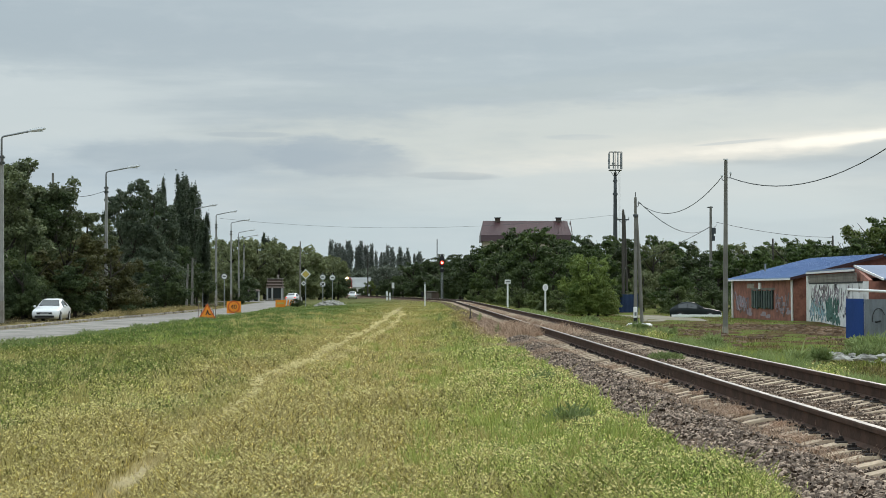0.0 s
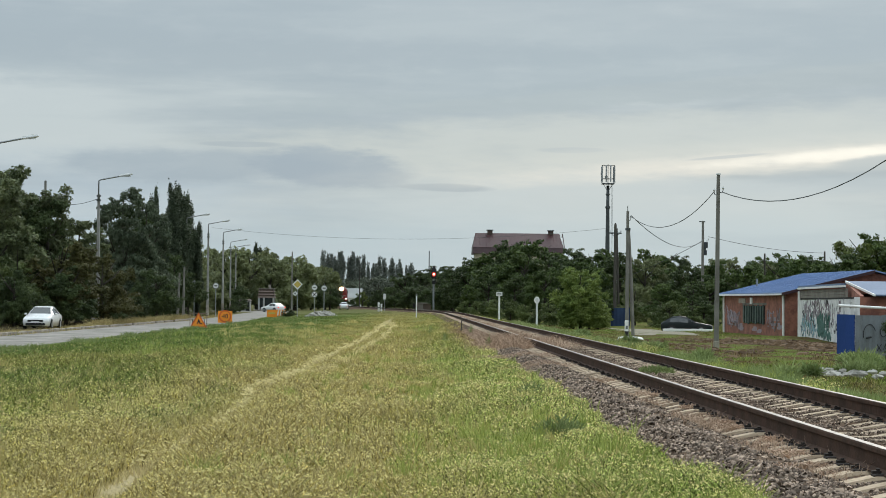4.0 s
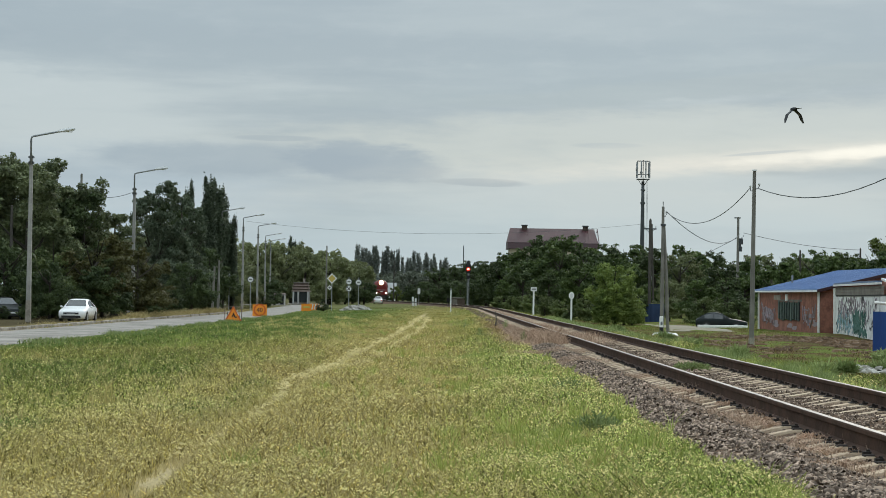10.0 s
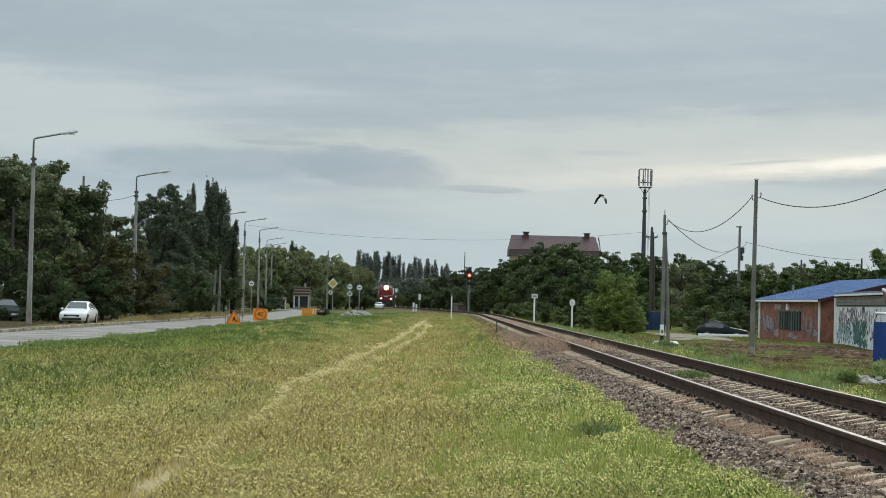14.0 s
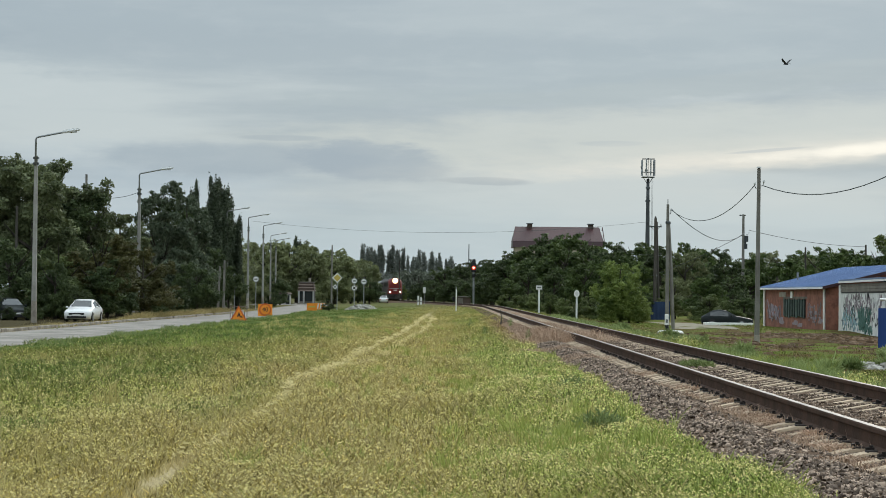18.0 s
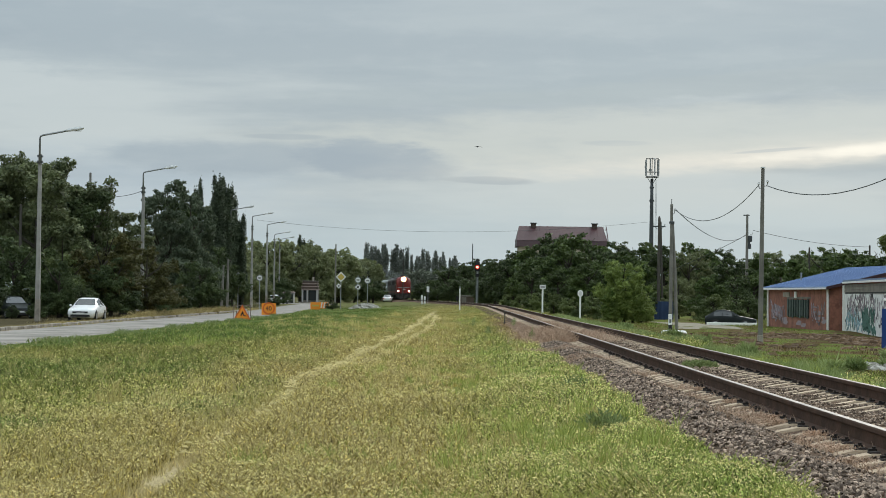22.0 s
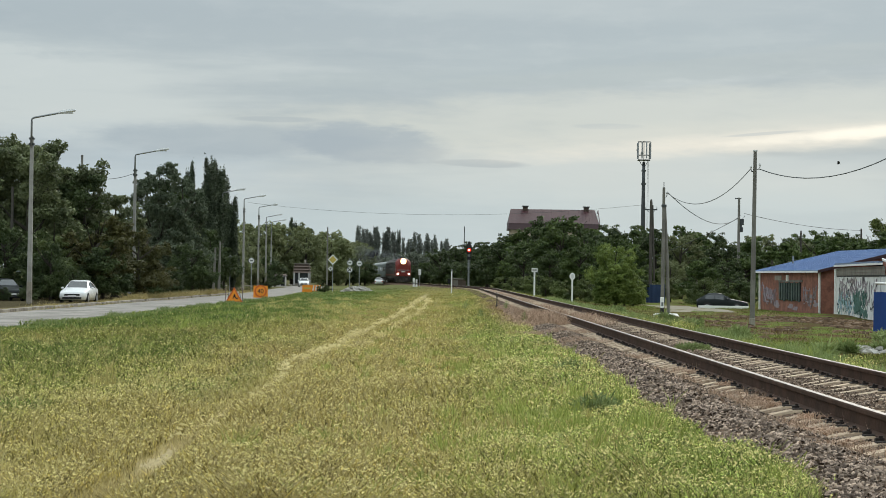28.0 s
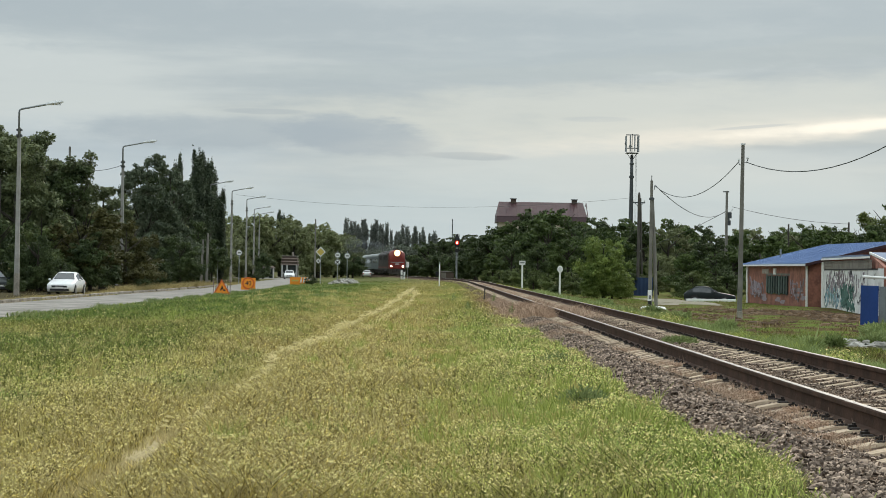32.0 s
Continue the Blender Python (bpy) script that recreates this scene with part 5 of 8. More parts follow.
for px, py, ph, pw in ((-28.0, 226, 14.3, 0.5), (-26.9, 233, 15.1, 0.85), (-26.2, 235, 14.9, 0.85), (-25.5, 236, 14.0, 0.75), (-24.4, 237, 10.9, 0.75), (-29.4, 224, 12.0, 0.8)):
    tree("poplar", px, py, ph, "narrow dark poplar with upright branches", px * 97 % 360, pw, name="poplar", group=WEST)
tree("low_dark", -24.4, 214, 6.6, "dark roadside shrub below the poplars", 75, 0.85, group=WEST)
tree("oak_b", -27.8, 215, 9.5, "dark roadside tree below the poplars", 30, group=WEST)
tree("low_dark", -26.6, 235, 6.0, "dark roadside shrub under the poplars", 30, group=WEST)

MID = "wood behind the kiosk"
rt = random.Random(21)
for i, (x, y, h) in enumerate([(-29, 262, 8.2), (-32, 285, 9.2), (-35, 310, 9.8), (-38, 345, 11.0), (-43, 360, 11.3), (-33.5, 372, 10.8), (-29.5, 378, 10.6), (-40, 395, 11.2), (-25.5, 376, 9.6),
                               (-21.5, 385, 9.0), (-36, 408, 11.5), (-30, 405, 11.4), (-46, 330, 10.0), (-24, 402, 10.2), (-33, 330, 6.5), (-29.5, 300, 6.0), (-41, 300, 9.0)]):
    tree(("far_a", "far_b", "far_a")[i % 3], x, y, h * 1.08, "dark green tree in the wood behind the kiosk", rt.uniform(0, 360), rt.uniform(0.85, 1.1), group=MID)
tree("poplar", -30.2, 405, 13.2, "slim dark conifer-shaped tree above the wood", 0, 0.8, group=MID)
tree("poplar", -28.6, 408, 12.2, "slim dark conifer-shaped tree above the wood", 80, 0.7, group=MID)
for i, (x, y, h) in enumerate([(-22.5, 428, 9.6), (-19.6, 436, 9.4), (-25.5, 440, 9.8), (-17.85, 428, 8.8), (-22.0, 460, 10.0), (-27, 470, 10.6), (-21.5, 480, 8.5)]):
    tree(("far_b", "far_a")[i % 2], x, y, h, "full green tree beside the railway bend", rt.uniform(0, 360), 0.9, group="trees at the bend")

far_rng = random.Random(5)
for i in range(23):
    u = -0.0430 + 0.0435 * (i + far_rng.uniform(-0.4, 0.4)) / 22
    y = far_rng.uniform(820, 900)
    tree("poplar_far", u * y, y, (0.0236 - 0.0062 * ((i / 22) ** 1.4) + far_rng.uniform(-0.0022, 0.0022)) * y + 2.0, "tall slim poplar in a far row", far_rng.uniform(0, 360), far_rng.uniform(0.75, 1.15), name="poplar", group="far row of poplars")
for i in range(40):
    u = -0.060 + 0.095 * i / 39
    y = far_rng.uniform(640, 780)
    if u * y < float(track_x(y)) + 8 and u * y > float(track_x(y)) - 8:
        continue
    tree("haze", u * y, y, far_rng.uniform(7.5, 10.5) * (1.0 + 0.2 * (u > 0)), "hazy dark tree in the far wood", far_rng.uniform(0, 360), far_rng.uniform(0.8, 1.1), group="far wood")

EAST = "thicket beside the railway"
for i, (x, y, h) in enumerate([(4.6, 345, 7.0), (7.0, 350, 7.8), (6.2, 322, 7.4), (9.0, 315, 8.6), (8.2, 300, 7.0), (11.5, 300, 9.0), (13.8, 292, 10.7), (16.0, 288, 10.4), (11.0, 278, 7.0), (9.6, 262, 5.2), (14.5, 268, 8.4), (18.4, 275, 9.2),
                               (20.5, 268, 9.2), (17.5, 250, 7.0), (22.5, 255, 8.6), (12.0, 245, 5.2), (15.0, 235, 5.6), (20.0, 232, 6.6), (24.5, 246, 8.3), (1.5, 400, 8.0), (4.5, 390, 8.6), (-1.5, 420, 7.6)]):
    tree("thicket_b" if x > 10.5 and i % 3 else "thicket_a", x, y, h, "dense dark green tree in the trackside thicket", rt.uniform(0, 360), rt.uniform(0.9, 1.12), group=EAST)
for x, y, h in [(7.4, 240, 1.8), (8.0, 222, 2.0), (8.3, 205, 2.2), (9.0, 190, 2.1), (9.4, 172, 1.8), (10.6, 160, 2.0), (9.0, 150, 1.4), (6.6, 262, 2.0)]:
    tree("low", x, y, h, "low green scrub beside the track", rt.uniform(0, 360), 1.0, name="shrub", category="shrub", group="trackside scrub")
tree("fresh", 12.1, 150, 4.7, "bright fresh-green rounded young tree", 0, 0.86, name="young_tree")
for x, y, h in ((11.6, 149.5, 2.2), (12.7, 149.3, 2.4), (13.4, 150.3, 1.9)):
    tree("fresh", x, y, h, "fresh-green sapling at the foot of a young tree", x * 90 % 360, 1.15, name="shrub", category="shrub", group="saplings")
tree("low_dark", 13.6, 152, 1.8, "low dark shrub at the foot of a young tree", 0, 0.9, name="shrub", category="shrub")
tree("low_dark", 17.5, 196, 3.6, "dark shrub beside the lane", 50, 0.8, name="shrub", category="shrub", group="trackside scrub")
for i, (x, y, h) in enumerate([(23.0, 190, 4.3), (26.2, 194, 4.4), (21.4, 200, 4.2), (28.6, 200, 5.0), (30.5, 228, 6.6), (26.0, 232, 7.6), (34.0, 232, 7.0), (37.5, 230, 6.6), (41.0, 236, 7.0), (29.0, 250, 8.5), (33.5, 262, 8.2), (38.5, 262, 8.0), (44.0, 262, 8.0), (48, 250, 8)]):
    tree(("thicket_b", "thicket_a", "far_b")[i % 3], x, y, h, "dark leafy tree behind the lane", rt.uniform(0, 360), rt.uniform(0.9, 1.1), group="trees behind the sheds")
for x, y, h, k in [(34.0, 190, 7.0, "thicket_b"), (37.0, 192, 6.9, "thicket_b"), (39.4, 190, 7.0, "thicket_b"), (41.4, 194, 8.4, "light"), (31.5, 196, 6.4, "thicket_b"), (43.6, 195, 9.0, "thicket_b"), (46.4, 194, 8.7, "light"), (49.6, 196, 9.4, "thicket_b"), (53, 199, 10.0, "light")]:
    tree(k, x, y, h, "light green tree rising behind the shed roofs" if k == "light" else "dense green tree rising behind the shed roofs", rt.uniform(0, 360), 0.95, group="trees behind the sheds")
for x, y, h, k in [(22.6, 183, 2.6, "low"), (24.2, 180, 2.2, "low"), (25.8, 184, 2.8, "low_dark"), (27.8, 180, 2.4, "low"), (29.6, 184, 2.6, "low_dark"), (14.2, 186, 2.4, "low_dark"),
                   (-34.5, 352, 5.0, "low_dark"), (-30.6, 360, 5.0, "low_dark"), (-37.5, 372, 6.0, "low_dark"), (-19.5, 402, 5.4, "low_dark"), (-22.4, 396, 5.4, "low_dark"), (-16.6, 420, 5.0, "low_dark"), (-3.4, 402, 4.5, "low_dark"), (-0.6, 394, 4.5, "low_dark"), (2.6, 386, 4.5, "low_dark"), (5.2, 374, 4.0, "low_dark"), (6.4, 345, 3.4, "low_dark"), (-6.0, 425, 4.5, "low_dark")]:
    tree(k, x, y, h, "dense green undergrowth below the taller trees", rt.uniform(0, 360), 1.25, name="shrub", category="shrub", group="undergrowth")
tree("low_dark", 14.85, 62.0, 1.5, "dark low bush beside the fence", 0, 0.85, name="bush", category="bush")
tree("low_dark", 15.9, 63.0, 1.9, "dark low bush beside the fence", 90, 0.8, name="bush", category="bush")

# ---------------------------------------------------------------- street lamps
def street_lamp(x, y, label):
    ob = thing("street_lamp", pose(x, y, gz(x, y)), label, "street lamp", "street lamps along the road")
    part("pole", Geo().box(-0.15, 0.15, -0.13, 0.13, -0.3, 10.0, 0.03, (0.055, 0.045)), "lamp_concrete", ob)
    part("painted_base", Geo().box(-0.156, 0.156, -0.136, 0.136, 0.0, 1.35, 0.03, (0.008, 0.006)), "kerb", ob, "whitewashed foot of the pole")
    part("clamp", Geo().box(-0.16, 0.16, -0.14, 0.14, 9.45, 9.6, 0.02), "dark_steel", ob)
    part("clamp", Geo().box(-0.16, 0.16, -0.14, 0.14, 9.8, 9.92, 0.02), "dark_steel", ob)
    part("bracket", Geo().tube([(0, -0.16, 9.4), (0, -0.16, 10.9), (0.03, -0.16, 11.04), (0.14, -0.16, 11.1), (1.75, -0.16, 11.42)], 0.06, 8), "steel", ob, smooth=True)
    # pale lens colour stands in for sky glinting on the head
    head = part("lamp_head", Geo().sweep([[(u, -0.16 + w * c, 11.42 + 0.16 * (u - 1.7) + h * s) for c, s in ((1, 0), (0.7, 0.8), (-0.7, 0.8), (-1, 0), (-0.7, -0.6), (0.7, -0.6))]
                                         for u, w, h in ((1.55, 0.06, 0.06), (1.7, 0.14, 0.12), (2.2, 0.19, 0.16), (2.55, 0.13, 0.10), (2.62, 0.03, 0.03))]), "lens", ob, "lamp head coloured pale for its sky glint")
    part("lens", Geo().box(1.85, 2.45, -0.26, -0.06, 11.37, 11.44, 0.02), "lens", head, "pale lamp glass")
    return ob


for x, y in ((-24.86, 124), (-24.24, 161), (-25.45, 235), (-24.68, 252), (-26.05, 287), (-28.84, 331), (-30.72, 363)):
    street_lamp(x, y, "tall grey concrete street lamp with a bent steel arm")


# ---------------------------------------------------------------- posts, poles and cables
def concrete_pole(name, x, y, h, label, lean=0.0, r=0.105, material="concrete", group="power poles"):
    ob = thing(name, pose(x, y, gz(x, y), 0, lean), label, "pole", group)
    part("pole", Geo().box(-r, r, -r * 0.9, r * 0.9, -0.3, h, 0.03, (r * 0.35, r * 0.3)), material, ob)
    return ob


def insulator(ob, x, z, reach=0.22):
    hook = part("hook", Geo().tube([(x, 0, z - 0.1), (x + reach * 0.6, 0, z - 0.1), (x + reach, 0, z), (x + reach, 0, z + 0.06)], 0.018, 6), "dark_steel", ob)
    part("insulator", Geo().tube([(x + reach, 0, z + 0.04), (x + reach, 0, z + 0.09), (x + reach, 0, z + 0.15)], [0.03, 0.055, 0.035], 8), "lens", hook, "glass insulator")


pole_a = concrete_pole("power_pole", 12.93, 88.3, 7.4, "plain grey concrete power pole beside the track", 0.3)
insulator(pole_a, 0.08, 6.75, 0.13)
insulator(pole_a, -0.08, 6.65, -0.09)
part("top_cap", Geo().box(-0.09, 0.09, -0.09, 0.09, 7.4, 7.46), "lens", pole_a)
part("foot", Geo().box(-0.115, 0.115, -0.11, 0.11, -0.1, 0.35, 0.03), "kerb", pole_a, "pale stub of the pole's footing")
pole_b = thing("power_pole", pose(10.95, 106.0, gz(10.95, 106)), "grey concrete power pole with a leaning strut", "pole", "power poles")
part("pole", Geo().box(-0.095, 0.095, -0.09, 0.09, -0.3, 6.55, 0.02, (0.03, 0.03)), "concrete", pole_b)
part("strut", Geo().tube([(0.36, 0.25, -0.2), (0.22, 0.15, 3.0), (0.06, 0.05, 5.6)], [0.09, 0.085, 0.07], 8), "concrete", pole_b)
part("collar", Geo().box(-0.11, 0.14, -0.11, 0.11, 5.55, 5.67, 0.02), "dark_steel", pole_b)
part("top_spike", Geo().tube([(0, 0, 6.5), (0, 0, 6.8)], 0.02, 6), "dark_steel", pole_b)
insulator(pole_b, 0.07, 6.15, 0.09)
pole_c = concrete_pole("power_pole", 28.6, 205, 10.4, "grey power pole with a small transformer box by the lane", 0.0, 0.16)
part("crossarm", Geo().box(-0.38, 0.22, -0.06, 0.06, 10.25, 10.36, 0.01), "dark_steel", pole_c)
part("equipment_box", Geo().box(0.10, 0.48, -0.2, 0.2, 7.7, 8.3, 0.03).box(0.10, 0.40, -0.15, 0.15, 7.0, 7.5, 0.03).box(0.08, 0.30, -0.1, 0.1, 7.5, 7.7), "dark_steel", pole_c, "dark box fixed to the pole")
insulator(pole_c, 0.3, 8.5, 0.25)
pole_d = concrete_pole("power_pole", 17.9, 77.5, 7.0, "leaning grey power pole behind the fence", 3.4, 0.13)
insulator(pole_d, -0.1, 6.4, -0.15)
pole_e = thing("power_pole", pose(22.4, 230, gz(22.4, 230)), "dark power pole with a crossarm above the thicket", "pole", "power poles")
part("pole", Geo().tube([(0, 0, -0.3), (0, 0, 10.6), (0, 0, 10.9)], [0.2, 0.15, 0.08], 8), "wood", pole_e)
part("brace_pole", Geo().tube([(0.5, 0.2, -0.3), (0.16, 0.1, 10.3)], [0.13, 0.1], 8), "wood", pole_e)
part("crossarm", Geo().box(-0.68, 0.68, -0.07, 0.07, 9.7, 9.84, 0.02).tube([(-0.5, 0, 9.75), (0, 0, 9.3)], 0.03, 5).tube([(0.5, 0, 9.75), (0, 0, 9.3)], 0.03, 5), "dark_steel", pole_e)
for dx in (-0.6, 0.6):
    part("insulator", Geo().tube([(dx, 0, 9.84), (dx, 0, 9.95), (dx, 0, 10.08)], [0.05, 0.08, 0.05], 8), "lens", pole_e)
for x, y, h, mt in ((39.3, 232, 7.8, "wood"), (46.8, 236, 8.2, "wood"), (-30.3, 172, 11.7, "concrete"), (-31.4, 150, 8.0, "wood"), (-17.3, 300, 8.9, "concrete"), (-10.6, 420, 8.5, "wood"), (3.35, 420, 12.0, "dark_steel"), (33.5, 215, 6.0, "wood")):
    concrete_pole("utility_pole", x, y, h, "plain slim utility pole among the trees", 0, 0.13, mt, "utility poles")
for dx, lean in ((0.0, 0.6), (-0.55, 2.0)):
    concrete_pole("roadside_post", -21.9 + dx, 200, 5.1 - 0.6 * (dx < 0), "weathered concrete post standing at the verge", lean, 0.13, "concrete", "roadside posts")


def cable(a, b, sag, r=0.018, label="thin dark overhead cable sagging between poles"):
    a, b = Vector(a), Vector(b)
    pts = [a.lerp(b, t) - Vector((0, 0, 4 * sag * t * (1 - t))) for t in [i / 16 for i in range(17)]]
    mid = pts[8].copy()
    solid("overhead_cable", Geo().tube([p - mid for p in pts], r, 5), "dark_steel", Matrix.Translation(mid), label, "cable", "overhead cables")


edge_pole = concrete_pole("power_pole", 17.05, 64.0, 8.6, "plain grey concrete power pole beyond the fence")
insulator(edge_pole, -0.1, 8.0, -0.15)
cable((13.13, 88.3, 6.36), (16.9, 64.0, 7.99), 1.44, 0.020)
cable((12.77, 88.3, 6.34), (11.1, 106, 6.05), 0.98, 0.017)
cable((11.12, 106, 6.08), (28.75, 205, 8.1), 1.2, 0.022)
cable((28.5, 205, 7.8), (17.5, 255, 2.5), 0.8, 0.026)
cable((29.15, 205, 8.3), (46.7, 236, 7.6), 0.35, 0.024)
cable((-24.2, 252, 10.3), (21.8, 230, 9.95), 1.3, 0.013)
cable((-30.3, 172, 9.6), (-24.3, 161.2, 9.3), 0.4, 0.02)

mast = thing("cell_tower", pose(39.4, 421, 0), "tall grey monopole mobile phone tower with panel antennas", "cell tower")
part("mast", Geo().tube([(0, 0, -0.5), (0, 0, 12), (0, 0, 21.5), (0, 0, 25.5)], [0.55, 0.45, 0.34, 0.30], 12), "dark_steel", mast, smooth=True)
part("flange", Geo().tube([(0, 0, 20.9), (0, 0, 21.3)], 0.5, 12), "dark_steel", mast)
part("flange", Geo().tube([(0, 0, 23.6), (0, 0, 23.9)], 0.46, 12), "dark_steel", mast)
part("cone_brackets", Geo().tube([(0, 0, 24.3), (-1.0, 0, 25.9)], 0.06, 5).tube([(0, 0, 24.3), (1.0, 0, 25.9)], 0.06, 5).tube([(0, 0, 24.3), (0, -1.0, 25.9)], 0.06, 5), "dark_steel", mast)
part("platform", Geo().box(-1.25, 1.25, -1.0, 1.0, 25.8, 26.0, 0.05), "dark_steel", mast)
for z in (26.9, 29.6):
    part("ring_rail", Geo().tube([(-1.2, -0.9, z), (1.2, -0.9, z), (1.2, 0.9, z), (-1.2, 0.9, z), (-1.2, -0.9, z)], 0.05, 5), "dark_steel", mast)
for k, (dx, dy, z0, z1) in enumerate(((-1.25, -0.9, 26.1, 29.4), (1.25, -0.9, 26.1, 29.5), (-0.45, -1.0, 26.2, 29.6), (0.45, -1.0, 26.2, 29.6), (-1.2, 0.9, 26.2, 29.4), (1.2, 0.9, 26.2, 29.4))):
    part("panel_antenna", Geo().box(dx - 0.13, dx + 0.13, dy - 0.12, dy + 0.12, z0, z1, 0.03), "steel", mast, "upright panel antenna")
part("central_post", Geo().tube([(0, 0, 25.5), (0, 0, 29.8)], 0.07, 6), "dark_steel", mast)
part("ladder", Geo().tube([(0.75, -0.2, 2), (0.75, -0.2, 25.8)], 0.025, 4).tube([(0.95, -0.2, 2), (0.95, -0.2, 25.8)], 0.025, 4), "steel", mast)
part("dish", Geo().tube([(-0.5, -1.05, 27.2), (-0.5, -1.3, 27.2)], [0.28, 0.3], 10), "sign_grey", mast)
part("dish", Geo().tube([(-1.35, -0.3, 27.9), (-1.5, -0.3, 27.9)], [0.25, 0.27], 10), "sign_grey", mast)

# ---------------------------------------------------------------- railway furniture
sig = thing("railway_signal", pose(3.0, 290, 0.1), "dark mast railway signal showing a red light", "railway signal")
part("footing", Geo().box(-0.3, 0.3, -0.3, 0.3, -0.3, 0.25, 0.03), "concrete", sig)
part("mast", Geo().tube([(0, 0, 0.1), (0, 0, 6.0)], 0.085, 8), "steel", sig)
head = part("signal_head", Geo().plate([(-0.30, 4.75), (0.30, 4.75), (0.36, 4.95), (0.36, 5.95), (0.22, 6.2), (0.12, 6.55), (-0.12, 6.55), (-0.22, 6.2), (-0.36, 5.95), (-0.36, 4.95)], -0.16, 0.06), "black", sig, "black target board of the signal")
part("red_lamp", Geo().plate(disc(0.29, 20, 0, 5.35), -0.20, -0.165), "red_signal", head, "glowing red signal lens")
part("lamp_core", Geo().plate(disc(0.13, 16, 0, 5.35), -0.215, -0.205), "red_core", head, "brightest middle of the red lens")
part("hood", Geo().sweep([[(0.37 * math.cos(a) * s, y, 5.35 + 0.37 * math.sin(a) * s) for s, a in [(1, math.pi * i / 10) for i in range(11)] + [(0.9, math.pi * i / 10) for i in range(10, -1, -1)]] for y in (-0.17, -0.55)]), "black", head)
part("upper_lens", Geo().plate(disc(0.13, 14, 0, 5.9), -0.18, -0.165), "glass", head)
part("lower_head", Geo().plate([(-0.2, 4.0), (0.2, 4.0), (0.25, 4.15), (0.25, 4.45), (-0.25, 4.45), (-0.25, 4.15)], -0.16, 0.05), "black", sig, "small black lower lamp case")
part("ladder", Geo().tube([(0.16, 0.15, 0.2), (0.16, 0.15, 6.0)], 0.02, 4).tube([(-0.16, 0.15, 0.2), (-0.16, 0.15, 6.0)], 0.02, 4), "steel", sig)
cab = thing("relay_cabinet", pose(1.85, 333, gz(1.85, 333)), "low brown wooden hut beside the signal", "cabinet")
part("body", Geo().box(-1.15, 1.15, -0.7, 0.7, -0.1, 1.25, 0.03), "brown_roof", cab)
part("lid", Geo().box(-1.3, 1.3, -0.85, 0.85, 1.25, 1.42, 0.04), "grey_board", cab)
part("door", Geo().box(-0.9, -0.1, -0.73, -0.69, 0.05, 1.15), "grey_board", cab)
sh = thing("speaker_box", pose(0.35, 333, gz(0.35, 333)), "small black box on a short post", "post")
part("post", Geo().tube([(0, 0, -0.2), (0, 0, 1.0)], 0.06, 6), "black", sh)
part("box", Geo().box(-0.25, 0.25, -0.2, 0.2, 0.7, 1.35, 0.03), "black", sh)

post = thing("trackside_post", pose(7.45, 124.3, gz(7.45, 124.3)), "slim white trackside post with a round disc", "trackside post", "trackside posts")
part("post", Geo().tube([(0, 0, -0.2), (0, 0, 1.6)], 0.055, 10), "white", post)
dsc = part("disc", Geo().plate([(0.165 * math.sin(2 * math.pi * i / 24), 1.66 + 0.21 * math.cos(2 * math.pi * i / 24)) for i in range(24)], -0.075, -0.055), "white", post, "round white disc with a grey face")
part("disc_face", Geo().plate([(0.105 * math.sin(2 * math.pi * i / 24), 1.66 + 0.15 * math.cos(2 * math.pi * i / 24)) for i in range(24)], -0.08, -0.074), "sign_white", dsc)
post = thing("trackside_post", pose(7.5, 179.3, gz(7.5, 179.3)), "slim white trackside post with a rectangular plate", "trackside post", "trackside posts")
part("post", Geo().tube([(0, 0, -0.2), (0, 0, 2.1)], 0.075, 10), "white", post)
plt = part("plate", Geo().plate([(-0.26, 2.05), (0.26, 2.05), (0.26, 2.4), (-0.26, 2.4)], -0.1, -0.075), "sign_white", post, "small white plate")
part("bar", Geo().plate([(-0.18, 2.18), (0.18, 2.18), (0.18, 2.28), (-0.18, 2.28)], -0.106, -0.099), "sign_grey", plt)
stake = thing("marker_stake", pose(0.43, 200, gz(0.43, 200)), "thin pale wooden stake in the meadow", "stake")
part("stake", Geo().tube([(0, 0, -0.2), (0.0, 0, 2.25)], 0.06, 6), "white", stake)
part("tip", Geo().tube([(0.0, 0, 2.1), (0.0, 0, 2.3)], 0.065, 6), "sign_grey", stake)
for dx, h, w in ((-4.97, 1.25, 0.14), (-4.55, 1.0, 0.13)):
    pp = thing("crossing_post", pose(dx, 310, gz(dx, 310) + 0.1), "short white concrete post at the level crossing", "post", "crossing posts")
    part("post", Geo().box(-w, w, -w, w, -0.3, h, 0.03), "white", pp)
    part("band", Geo().box(-w - 0.01, w + 0.01, -w - 0.01, w + 0.01, h * 0.3, h * 0.45, 0.01), "sign_grey", pp)
cs = thing("crossing_sign", pose(-4.1, 311, gz(-4.1, 311)), "small white plate on a thin post at the crossing", "sign", "road signs")
part("post", Geo().tube([(0, 0, -0.2), (0, 0, 2.5)], 0.04, 6), "steel", cs)
part("plate", Geo().plate([(-0.2, 1.7), (0.2, 1.7), (0.2, 2.55), (-0.2, 2.55)], -0.07, -0.045), "sign_white", cs)
mk = thing("marker_post", pose(10.75, 104.2, gz(10.75, 104.2)), "short marker post, white above and black below", "post")
part("post", Geo().box(-0.085, 0.085, -0.085, 0.085, -0.2, 0.95, 0.02), "black", mk)
part("white_top", Geo().box(-0.09, 0.09, -0.09, 0.09, 0.42, 0.96, 0.02), "white", mk)
